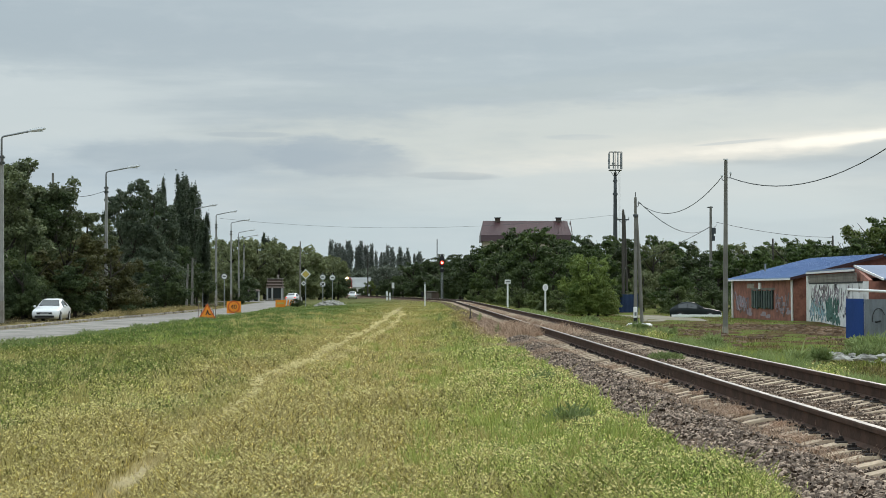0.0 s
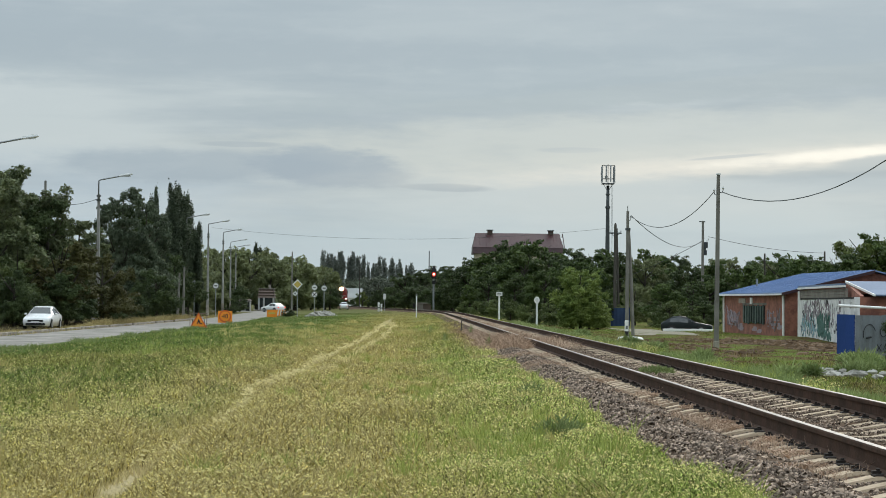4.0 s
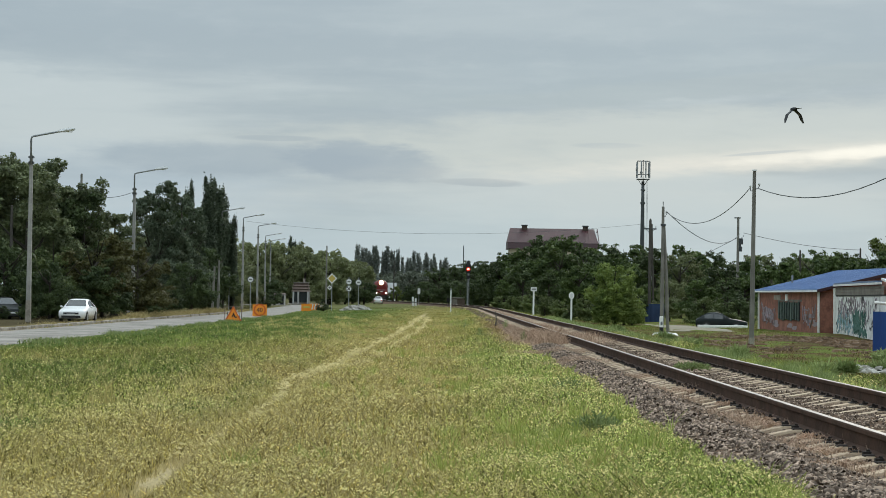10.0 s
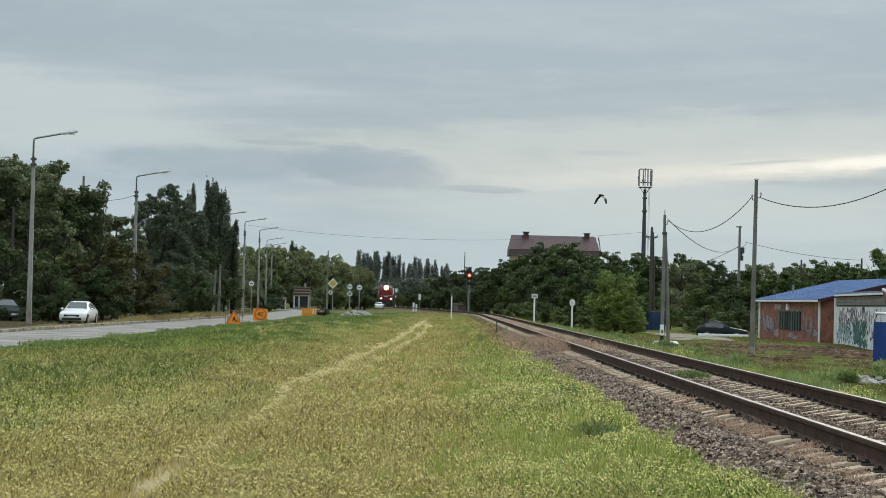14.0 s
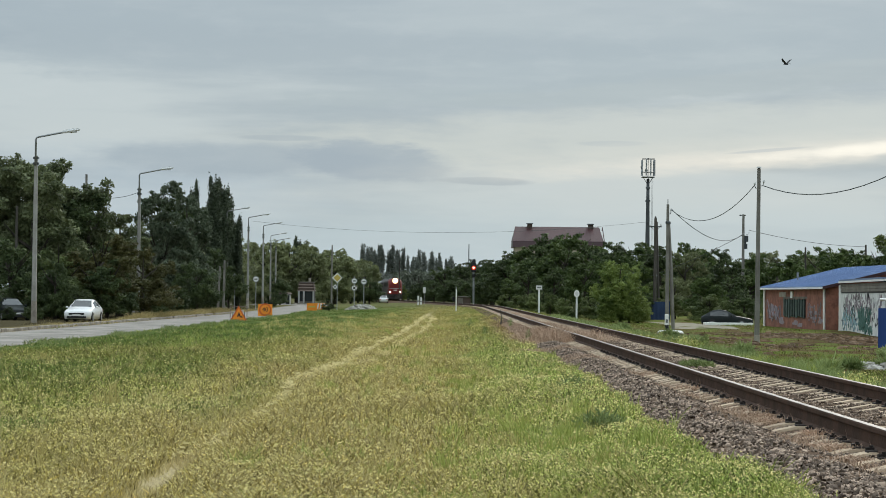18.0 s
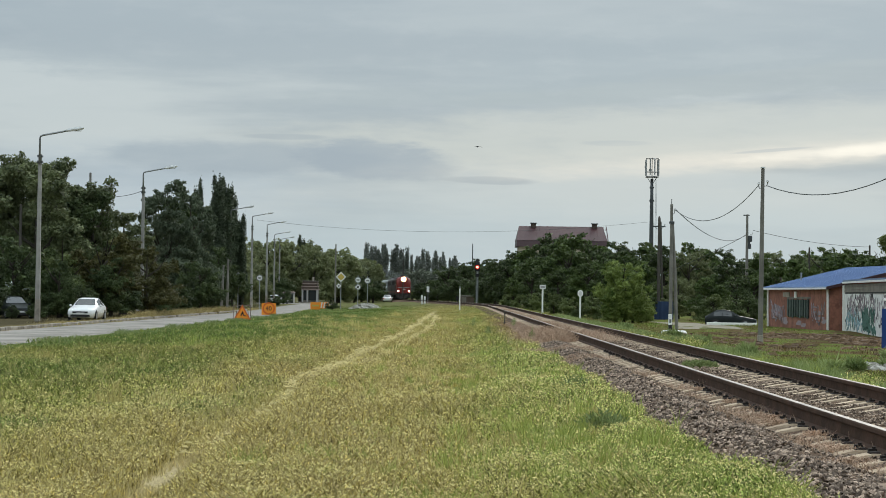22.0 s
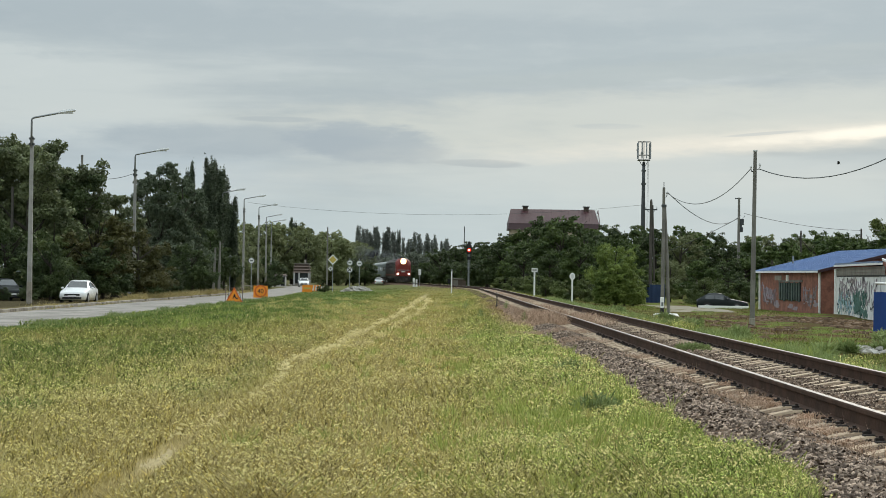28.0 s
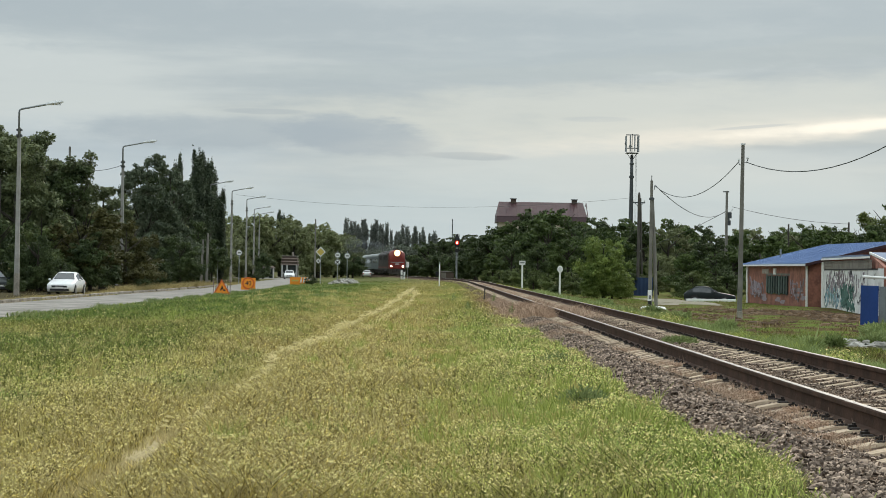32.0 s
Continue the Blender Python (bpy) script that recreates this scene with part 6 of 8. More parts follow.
part("mark", Geo().box(-0.05, 0.05, -0.094, -0.088, 0.52, 0.70), "sign_grey", mk)
solid("manhole_ring", Geo().sweep([[(r * math.cos(2 * math.pi * i / 20), r * 0.9 * math.sin(2 * math.pi * i / 20), z) for i in range(20)] for r, z in ((0.62, -0.4), (0.62, 0.05), (0.52, 0.13), (0.1, 0.15))]), "white", pose(10.4, 99.0, gz(10.4, 99) + 0.05), "low white concrete ring lying by the track", "concrete ring")
solid("dead_stick", Geo().tube([(0, 0, -0.1), (0.03, 0, 0.35), (-0.02, 0, 0.7)], [0.03, 0.025, 0.015], 6).tube([(0.02, 0, 0.4), (0.1, 0.03, 0.6)], 0.012, 5), "wood", pose(2.25, 95, gz(2.25, 95)), "dark dead stick standing in the grass", "stick")
solid("concrete_slab", Geo().box(-1.9, 1.9, -0.35, 0.35, -0.3, 0.14, 0.02), "white", pose(21.3, 160.6, gz(21.3, 160.6) + 0.12, 0, 0, 4), "long pale concrete slab lying before the car", "slab")


# ---------------------------------------------------------------- road signs
def sign_post(x, y, label, h, group="road signs"):
    ob = thing("road_sign", pose(x, y, gz(x, y)), label, "road sign", group)
    part("post", Geo().tube([(0, 0, -0.2), (0, 0, h)], 0.05, 8), "steel", ob)
    return ob


def round_plate(ob, z, r, face="sign_white", rim="sign_red", bars=True, x=0.0):
    pl = part("sign_plate", Geo().plate(disc(r, 28, x, z), -0.075, -0.05), rim, ob, "round sign plate")
    part("sign_face", Geo().plate(disc(r * 0.8, 28, x, z), -0.079, -0.074), face, pl)
    if bars:
        part("symbol_bar", Geo().plate([(x - r * 0.5, z - r * 0.2), (x + r * 0.5, z - r * 0.2), (x + r * 0.5, z + r * 0.2), (x - r * 0.5, z + r * 0.2)], -0.083, -0.078), "sign_grey", pl)
    return pl


g0 = gz(-13.2, 240)
s = sign_post(-13.2, 240, "yellow and white diamond priority sign on a tall post", 4.2)
dm = part("sign_plate", Geo().plate(disc(0.60, 4, 0, 3.45 - g0), -0.075, -0.05), "sign_white", s, "white-edged diamond plate")
part("sign_face", Geo().plate(disc(0.44, 4, 0, 3.45 - g0), -0.08, -0.074), "yellow", dm, "yellow diamond")
sm_pl = part("small_plate", Geo().plate(disc(0.30, 4, -0.25, 2.4 - g0), -0.075, -0.05), "sign_white", s, "small white diamond plate below")
part("small_symbol", Geo().plate(disc(0.15, 4, -0.25, 2.4 - g0), -0.08, -0.074), "sign_grey", sm_pl)
s = sign_post(-11.47, 245, "post with two round white road signs above each other", 3.9)
g0 = gz(-11.47, 245)
round_plate(s, 3.15 - g0, 0.36, rim="sign_grey")
lo = round_plate(s, 2.32 - g0, 0.36, rim="sign_grey", bars=False)
for a in (45, 135):
    c_, s_ = math.cos(radians(a)), math.sin(radians(a))
    part("symbol_bar", Geo().plate([(0.24 * c_ - 0.05 * s_, 2.32 - g0 + 0.24 * s_ + 0.05 * c_), (-0.24 * c_ - 0.05 * s_, 2.32 - g0 - 0.24 * s_ + 0.05 * c_), (-0.24 * c_ + 0.05 * s_, 2.32 - g0 - 0.24 * s_ - 0.05 * c_), (0.24 * c_ + 0.05 * s_, 2.32 - g0 + 0.24 * s_ - 0.05 * c_)], -0.084 - a * 1e-5, -0.079), "black_paint", lo)
s = sign_post(-10.34, 245, "post with one round white road sign", 3.8)
round_plate(s, 3.08 - gz(-10.34, 245), 0.37, rim="sign_grey")
s = sign_post(-22.1, 235, "post with a round white road sign by the verge", 3.9)
round_plate(s, 3.16 - gz(-22.1, 235), 0.36, rim="sign_grey")
s = sign_post(-22.44, 215, "post with two grey sign backs turned away", 4.0)
for z in (3.15, 2.4):
    part("sign_back", Geo().plate(disc(0.38, 24, 0, z + 0.35), -0.075, -0.05), "sign_grey", s, "dull grey back of a round sign")


def work_board(x, y, w, h, z0, label, framed=False):
    """A temporary sign on a low tripod stand."""
    ob = thing("roadworks_sign", pose(x, y, gz(x, y)), label, "roadworks sign", "roadworks signs")
    for dx, dy in ((-w * 0.4, 0.05), (w * 0.4, 0.05), (0, 0.7)):
        part("leg", Geo().tube([(dx * 0.8, 0.05, z0 + h * 0.6), (dx, dy, -0.15)], 0.025, 6), "dark_steel", ob)
    if framed:
        g = Geo()
        for x0, x1, z1, z2 in ((-w / 2, w / 2, z0, z0 + 0.05), (-w / 2, w / 2, z0 + h - 0.05, z0 + h), (-w / 2, -w / 2 + 0.05, z0 + 0.05, z0 + h - 0.05), (w / 2 - 0.05, w / 2, z0 + 0.05, z0 + h - 0.05)):
            g.box(x0, x1, -0.03, 0.0, z1, z2)
        return ob, part("frame", g, "roof_band", ob, "thin brown metal frame")
    return ob, part("board", Geo().plate([(-w / 2, z0), (w / 2, z0), (w / 2, z0 + h), (-w / 2, z0 + h)], -0.03, 0.0), "orange", ob, "fluorescent orange board")


def tri(r, cz, y0, y1):
    return Geo().plate([(r * math.sin(2 * math.pi * i / 3), cz + r * math.cos(2 * math.pi * i / 3)) for i in range(3)], y0, y1)


ob, bd = work_board(-14.81, 145, 1.22, 1.05, -0.02, "orange temporary roadworks triangle in a thin frame", True)
part("triangle", tri(0.70, 0.36, -0.036, -0.012), "work_red", bd, "red-edged warning triangle")
part("triangle_face", tri(0.52, 0.36, -0.041, -0.035), "orange", bd)
part("symbol", Geo().plate([(-0.03, 0.56), (0.05, 0.60), (0.10, 0.44), (0.02, 0.40)], -0.046, -0.040).plate([(-0.12, 0.28), (-0.03, 0.28), (0.06, 0.5), (-0.01, 0.52)], -0.046, -0.040)
     .plate([(0.08, 0.28), (0.16, 0.28), (0.09, 0.48), (0.02, 0.48)], -0.046, -0.040).plate([(0.10, 0.25), (0.30, 0.25), (0.2, 0.36)], -0.0465, -0.0405), "black_paint", bd, "dark works symbol")
ob, bd = work_board(-15.65, 175, 1.2, 1.1, -0.06, "orange temporary speed limit sign reading 40")
part("ring", Geo().plate(disc(0.52, 32, 0, 0.58), -0.036, -0.029), "work_red", bd, "red ring")
part("ring_face", Geo().plate(disc(0.40, 32, 0, 0.58), -0.041, -0.035), "orange", bd, "orange round face")
letters("40", 0.52, "black_paint", bd, pose(0, -0.046, 0.57, 90), "numeral", "black number 40")
ob, bd = work_board(-16.1, 240, 1.15, 0.85, 0.0, "orange roadworks board low beside the road")
part("arrow_bar", Geo().plate([(-0.4, 0.35), (0.4, 0.35), (0.4, 0.55), (-0.4, 0.55)], -0.036, -0.029), "yellow", bd, "pale arrow bar")
ob, bd = work_board(-15.45, 246, 1.1, 0.75, 0.05, "orange and white striped barrier board beside the road")
for i in range(3):
    part("stripe", Geo().plate([(-0.45 + 0.33 * i, 0.12), (-0.30 + 0.33 * i, 0.12), (-0.2 + 0.33 * i, 0.78), (-0.35 + 0.33 * i, 0.78)], -0.036, -0.029), "sign_white", bd)

heap = thing("rubble_heap", pose(-10.1, 236, gz(-10.1, 236) - 0.12), "heap of pale broken concrete and soil", "rubble heap")
part("mound", Geo().ball((0, 0, -0.15), 1.0, 30, 14, (1.75, 1.3, 0.75), 0.42, 6), "rubble", heap)
rr = random.Random(17)
for i in range(60):
    a, q = rr.uniform(0, 6.28), rr.uniform(0.1, 1.1)
    z = max(0.0, 0.66 * (1 - q * q)) - 0.05
    part("chunk", Geo().ball((1.95 * q * math.cos(a), 1.6 * q * math.sin(a), z), rr.uniform(0.10, 0.26), 6, 4, (1.2, 0.9, 0.7), 0.5, i), "rubble", heap)
tree("low_dark", -13.9, 236, 0.95, "low dark green bush at the roadworks", 0, 1.7, name="bush", category="bush")


# ---------------------------------------------------------------- buildings
for x, y, h, w in ((-25.6, 300, 1.3, 1.6), (-26.6, 322, 1.6, 1.6), (-24.2, 280, 0.9, 1.5), (-27.6, 336, 2.6, 1.0), (-29.5, 318, 3.2, 1.0)):
    tree("low_dark", x, y, h, "dark low hedge shrub beside the road", 40 * x, w, name="shrub", category="shrub", group="roadside shrubs")
kiosk = thing("roadside_pavilion", pose(-24.1, 346, gz(-24.1, 346)), "small pavilion with white pillars and tiered brown roofs", "pavilion")
kiosk.scale = (0.86, 0.86, 0.93)
part("base", Geo().box(-1.75, 1.75, -1.9, 1.9, -0.3, 0.3, 0.03), "kerb", kiosk)
for x, y in ((-1.4, -1.5), (1.4, -1.5), (-1.4, 1.5), (1.4, 1.5), (-0.45, -1.5)):
    part("pillar", Geo().box(x - 0.14, x + 0.14, y - 0.14, y + 0.14, 0.3, 2.5, 0.02), "slate", kiosk, "white pillar")
part("back_wall", Geo().box(-1.5, 1.5, 1.25, 1.4, 0.3, 2.5), "grey_board", kiosk)
part("dark_window", Geo().box(-0.25, 1.2, -1.46, -1.38, 0.62, 2.38, 0.02), "glass", kiosk)
part("dark_window", Geo().box(-1.22, -0.65, -1.46, -1.38, 0.62, 2.38, 0.02), "glass", kiosk)
for z, w in ((2.45, 1.72), (2.95, 1.64), (3.45, 1.58)):
    part("roof_tier", Geo().box(-w, w, -w, w, z, z + 0.20, 0.02, (0.06, 0.06)), "roof_band", kiosk, "flat faded brown roof slab")
    part("tier_wall", Geo().box(-w + 0.22, w - 0.22, -w + 0.22, w - 0.22, z + 0.20, z + 0.50), "brown_roof", kiosk, "dark wall between the roof slabs")
part("top_slab", Geo().box(-1.5, 1.55, -1.45, 1.45, 3.95, 4.1, 0.02), "grey_board", kiosk, "grey top slab")
part("chimney", Geo().box(0.35, 0.75, -0.2, 0.2, 4.1, 4.75, 0.02), "kerb", kiosk, "short pale chimney")
wing = thing("low_outbuilding", pose(-28.0, 350, gz(-28, 350)), "low pale-walled outbuilding beside the pavilion", "outbuilding")
part("wall", Geo().box(-0.8, 0.9, -1.2, 1.5, -0.2, 1.7), "slate", wing)
part("roof", Geo().box(-1.0, 1.1, -1.4, 1.7, 1.7, 1.95, 0.02, (0.3, 0.9)), "brown_roof", wing)
part("doorway", Geo().box(0.2, 0.8, -1.23, -1.19, 0.0, 1.5), "glass", wing)

for x, y, h, w in ((-21.2, 606, 2.9, 0.9), (-19.0, 600, 2.7, 1.0), (-16.8, 604, 2.8, 1.0), (-10.2, 560, 3.4, 1.0)):
    tree("low_dark", x, y, h, "dark bushes before a distant cottage", x * 53 % 360, w, name="shrub", category="shrub", group="far bushes")
tree("low_dark", -16.6, 460, 2.9, "dark bush beside the bend of the railway", 30, 0.85, name="bush", category="bush")
tree("light", -13.6, 570, 4.6, "full olive-green bush before a distant cottage", 40, 1.0, name="bush", category="bush")
cot = thing("cottage", pose(-18.9, 640, 0), "low white cottage with a grey slate roof", "house")
part("wall", Geo().box(-3.2, 3.2, -3, 3, -0.3, 2.8), "white", cot)
part("roof", Geo().sweep([[(x, -3.5, 2.7), (x, 0, 5.6), (x, 3.5, 2.7)] for x in (-3.6, 3.6)]), "slate", cot, "broad grey slate roof")
for x in (-2.0, 0.2, 2.0):
    wn = part("window", Geo().box(x - 0.45, x + 0.45, -3.04, -2.98, 0.9, 2.1), "white", cot)
    part("pane", Geo().box(x - 0.36, x + 0.36, -3.06, -3.02, 1.0, 2.0), "glass", wn)

house = thing("apartment_house", pose(18.7, 372, 0.5), "large house with a maroon mansard roof above the trees", "house")
part("wall", Geo().box(-7.6, 7.6, -4, 6, -0.5, 9.9), "cream", house, "cream rendered walls")
low = [(-8.05, -4.5, 9.75), (8.05, -4.5, 9.75), (8.05, 6.5, 9.75), (-8.05, 6.5, 9.75)]
mid_ = [(-8.0, -3.9, 10.85), (8.0, -3.9, 10.85), (8.0, 5.9, 10.85), (-8.0, 5.9, 10.85)]
part("lower_roof", Geo().sweep([low, mid_]), "maroon_dark", house, "steep dark maroon lower roof")
rf = part("upper_roof", Geo().sweep([[(x + k * 0.0, -3.95, 10.86), (x - k * 0.55, 1.0, 13.55), (x, 5.95, 10.86)] for x, k in ((-8.05, -1), (8.05, 1))]), "maroon_roof", house, "maroon metal upper roof")
for i in range(26):
    x = -7.4 + i * 0.6
    part("roof_seam", Geo().sweep([[(x - 0.02, -3.9, 10.90), (x + 0.02, -3.9, 10.90), (x + 0.02, -3.9, 10.96), (x - 0.02, -3.9, 10.96)], [(x - 0.02, 0.9, 13.50), (x + 0.02, 0.9, 13.50), (x + 0.02, 0.9, 13.56), (x - 0.02, 0.9, 13.56)]]), "maroon_roof", rf)
for x in (-4.9, 6.0):
    ch = part("chimney", Geo().box(x - 0.45, x + 0.45, 0.4, 1.3, 12.6, 14.0, 0.03), "brown_roof", house, "dark square chimney")
    part("cap", Geo().box(x - 0.6, x + 0.6, 0.25, 1.45, 14.0, 14.15, 0.02), "dark_steel", ch)
for x in (-0.2, 2.0, 2.7):
    part("skylight", Geo().box(x - 0.3, x + 0.3, -3.75, -3.35, 11.0, 11.45, 0.02), "lens", house, "bright roof window")
part("gable_trim", Geo().sweep([[(8.06, y, z), (8.2, y, z), (8.2, y, z + 0.2), (8.06, y, z + 0.2)] for y, z in ((-4.0, 10.8), (1.0, 13.38), (6.0, 10.8))]), "maroon_dark", house, "dark gable trim")
part("gable_wall", Geo().sweep([[(x, -3.6, 9.9), (x, 1.0, 12.9), (x, 5.6, 9.9)] for x in (7.7, 8.12)]), "white", house)
for x in (-6.3, -3.6, -0.9, 1.8, 4.5, 6.6):
    for z in (1.2, 4.0, 6.9):
        wn = part("window", Geo().box(x - 0.55, x + 0.55, -4.04, -3.98, z, z + 1.5), "white", house)
        part("pane", Geo().box(x - 0.46, x + 0.46, -4.06, -4.02, z + 0.08, z + 1.42), "glass", wn)


def corrugated(x0, x1, z0, z1, step=0.12, depth=0.02, y=0.0):
    """An upright ribbed sheet."""
    n = max(2, int(round((x1 - x0) / (step / 2))))
    front = [(x0 + (x1 - x0) * i / n, y - (depth if (i // 2) % 2 else 0.0)) for i in range(n + 1)]
    back = [(x, yy + 0.015) for x, yy in reversed(front)]
    return Geo().sweep([[(x, yy, z) for x, yy in front + back] for z in (z0, z1)])


shed = thing("brick_garage", pose(21.8, 121.5, -0.3, 0, 0, 3.8), "long red brick garage with a blue metal roof", "garage")
part("west_wall", Geo().box(0, 0.3, 0.0, 16.6, -0.2, 2.58), "brick_wall", shed, "red brick wall with faded painted marks")
part("south_wall", Geo().plate([(0.3, -0.2), (10.5, -0.2), (10.5, 2.55), (5.25, 3.86), (0.3, 2.55)], 0.0, 0.3), "brick_wall", shed, "red brick gable wall")
part("north_wall", Geo().plate([(0.3, -0.2), (10.5, -0.2), (10.5, 2.55), (5.25, 3.86), (0.3, 2.55)], 16.3, 16.6), "brick_wall", shed)
part("east_wall", Geo().box(10.5, 10.8, 0.0, 16.6, -0.2, 2.58), "brick_wall", shed)
for sgn in (0, 1):
    ex, rx = (-0.3, 5.25) if sgn == 0 else (11.1, 5.25)
    rf = part("roof_slope", Geo().sweep([[(ex, y, 2.55), (rx, y, 3.92), (rx, y, 4.0), (ex, y, 2.63)] for y in (-0.35, 17.0)]), "blue_roof", shed, "blue metal roof sheet")
    if sgn == 0:
        for i in range(48):
            y = -0.2 + i * 0.355
            part("roof_rib", Geo().sweep([[(ex, y - 0.02, 2.63), (ex, y + 0.02, 2.63), (ex, y + 0.02, 2.655), (ex, y - 0.02, 2.655)], [(rx, y - 0.02, 4.0), (rx, y + 0.02, 4.0), (rx, y + 0.02, 4.025), (rx, y - 0.02, 4.025)]]), "blue_roof", rf)
part("eave_board", Geo().box(-0.33, -0.25, -0.35, 17.0, 2.47, 2.57), "white", shed, "white eave board")
part("verge_board", Geo().sweep([[(-0.3, -0.40, 2.45), (-0.3, -0.36, 2.45), (-0.3, -0.36, 2.62), (-0.3, -0.40, 2.62)], [(5.25, -0.40, 3.82), (5.25, -0.36, 3.82), (5.25, -0.36, 3.99), (5.25, -0.40, 3.99)]]), "maroon_dark", shed)
for y in (0.15, 16.3):
    part("downpipe", Geo().tube([(-0.08, y, 2.5), (-0.06, y, 0.0)], 0.075, 8), "white", shed, "white downpipe")
win = part("barred_window", Geo().box(-0.05, 0.02, 5.0, 10.6, 0.75, 1.85), "glass", shed, "wide window behind upright bars")
for i in range(9):
    y = 5.2 + i * 0.66
    part("bar", Geo().box(-0.10, -0.05, y - 0.14, y + 0.14, 0.7 + 0.06 * (i % 3), 1.9 - 0.05 * (i % 2), 0.01), "slat", win, "dark green upright slat")
part("lintel", Geo().box(-0.03, 0.0, 4.6, 11.0, 1.9, 2.02), "grey_board", shed)
for i, (y0, y1, z0, z1, mt) in enumerate(((12.2, 15.4, 0.5, 1.7, "lilac_paint"), (12.8, 14.9, 0.7, 1.3, "lilac_paint"), (2.4, 4.2, 0.5, 1.6, "lilac_paint"), (10.9, 12.0, 0.3, 0.8, "lilac_paint"), (0.6, 1.8, 0.4, 0.8, "lilac_paint"), (6, 9, 0.25, 0.5, "lilac_paint"))):
    g = Geo()
    rp = random.Random(30 + i)
    for k in range(9):
        yy, zz = rp.uniform(y0, y1), rp.uniform(z0, z1)
        g.box(-0.012 - 0.0006 * k, 0.0, yy - rp.uniform(0.15, 0.5), yy + rp.uniform(0.1, 0.4), zz - rp.uniform(0.03, 0.12), zz + rp.uniform(0.03, 0.12))
    tagged(part("faded_paint", g, mt, shed, "faded paint marks on the brick"), kind="stuff")
rp = random.Random(5)
for k, (yc, zc, ry_, rz_) in enumerate(((15.4, 1.3, 0.6, 0.5), (14.6, 0.8, 0.7, 0.35), (12.1, 0.9, 0.5, 0.55), (2.2, 0.9, 0.7, 0.55), (1.5, 1.3, 0.4, 0.4), (15.0, 1.05, 0.5, 0.5), (14.2, 1.15, 0.6, 0.42), (13.3, 1.0, 0.55, 0.48), (12.5, 1.1, 0.5, 0.4), (13.8, 0.75, 1.3, 0.16), (3.2, 1.1, 0.6, 0.45), (4.1, 1.2, 0.4, 0.5))):
    loop = [(-0.012, yc + ry_ * math.cos(a) * rp.uniform(0.7, 1.1), zc + rz_ * math.sin(a * 1.5 + k) * rp.uniform(0.7, 1.1)) for a in [i * 0.52 for i in range(13)]]
    part("sprayed_loop", Geo().tube(loop, 0.03, 4), "lilac_paint", shed, "pale grey-lilac sprayed loop")
part("vent", Geo().box(-0.06, 0.0, 10.2, 12.0, 2.0, 2.3, 0.01), "kerb", shed)
part("wall_lamp", Geo().box(-0.12, 0.0, 8.2, 8.6, 1.95, 2.35, 0.02), "white", shed)
part("flue", Geo().tube([(1.6, 14.0, 2.9), (1.6, 14.0, 3.6)], 0.06, 8), "steel", shed)

gar = thing("whitewashed_garage", pose(21.45, 105.0, -0.3, 0, 0, -3.5), "garage with a peeling white wall covered in graffiti", "garage")
part("west_wall", Geo().box(0, 0.25, -6.0, 14.8, -0.2, 2.3), "whitewash", gar, "peeling white wall with graffiti")
part("south_wall", Geo().box(0.25, 9.5, -6.0, -5.75, -0.2, 2.3), "brick_wall", gar)
part("north_wall", Geo().box(0.25, 9.5, 14.55, 14.8, -0.2, 2.6), "brick_wall", gar)
part("east_wall", Geo().box(9.5, 9.75, -6.0, 14.8, -0.2, 2.6), "brick_wall", gar)
for i in range(3):
    part("board", Geo().box(-0.03, 0.1, -3.2, 14.9, 2.3 + i * 0.15, 2.44 + i * 0.15, 0.005), "grey_board", gar, "weathered grey board")
part("corner_post", Geo().box(-0.12, 0.06, 14.7, 14.95, -0.2, 2.7, 0.02), "white", gar, "pale corner post")
part("eave_board", Geo().box(-0.15, -0.04, -3.4, 15.0, 2.80, 2.90), "white", gar, "white eave board")
part("flat_roof", Geo().box(-0.1, 9.8, -1.3, 15.0, 2.90, 3.0), "pale_roof", gar)
rf = part("roof_slope", Geo().sweep([[(0.9, -6.5, 2.36), (9.9, -6.5, 2.36), (9.9, -6.5, 2.43), (0.9, -6.5, 2.43)], [(0.3, -1.2, 3.05), (9.9, -1.2, 3.05), (9.9, -1.2, 3.12), (0.3, -1.2, 3.12)]]), "pale_roof", gar, "pale blue metal roof")
part("verge", Geo().sweep([[(0.84, -6.55, 2.34), (0.9, -6.55, 2.34), (0.9, -6.55, 2.44), (0.84, -6.55, 2.44)], [(0.24, -1.2, 3.03), (0.3, -1.2, 3.03), (0.3, -1.2, 3.14), (0.24, -1.2, 3.14)]]), "white", gar, "white verge strip")
part("gable_infill", Geo().sweep([[(0.28, -5.9, 2.3), (0.28, -1.3, 2.3), (0.28, -1.3, 3.0), (0.28, -5.9, 2.36)], [(0.45, -5.9, 2.3), (0.45, -1.3, 2.3), (0.45, -1.3, 3.0), (0.45, -5.9, 2.36)]]), "brick_wall", gar)
rg = random.Random(77)
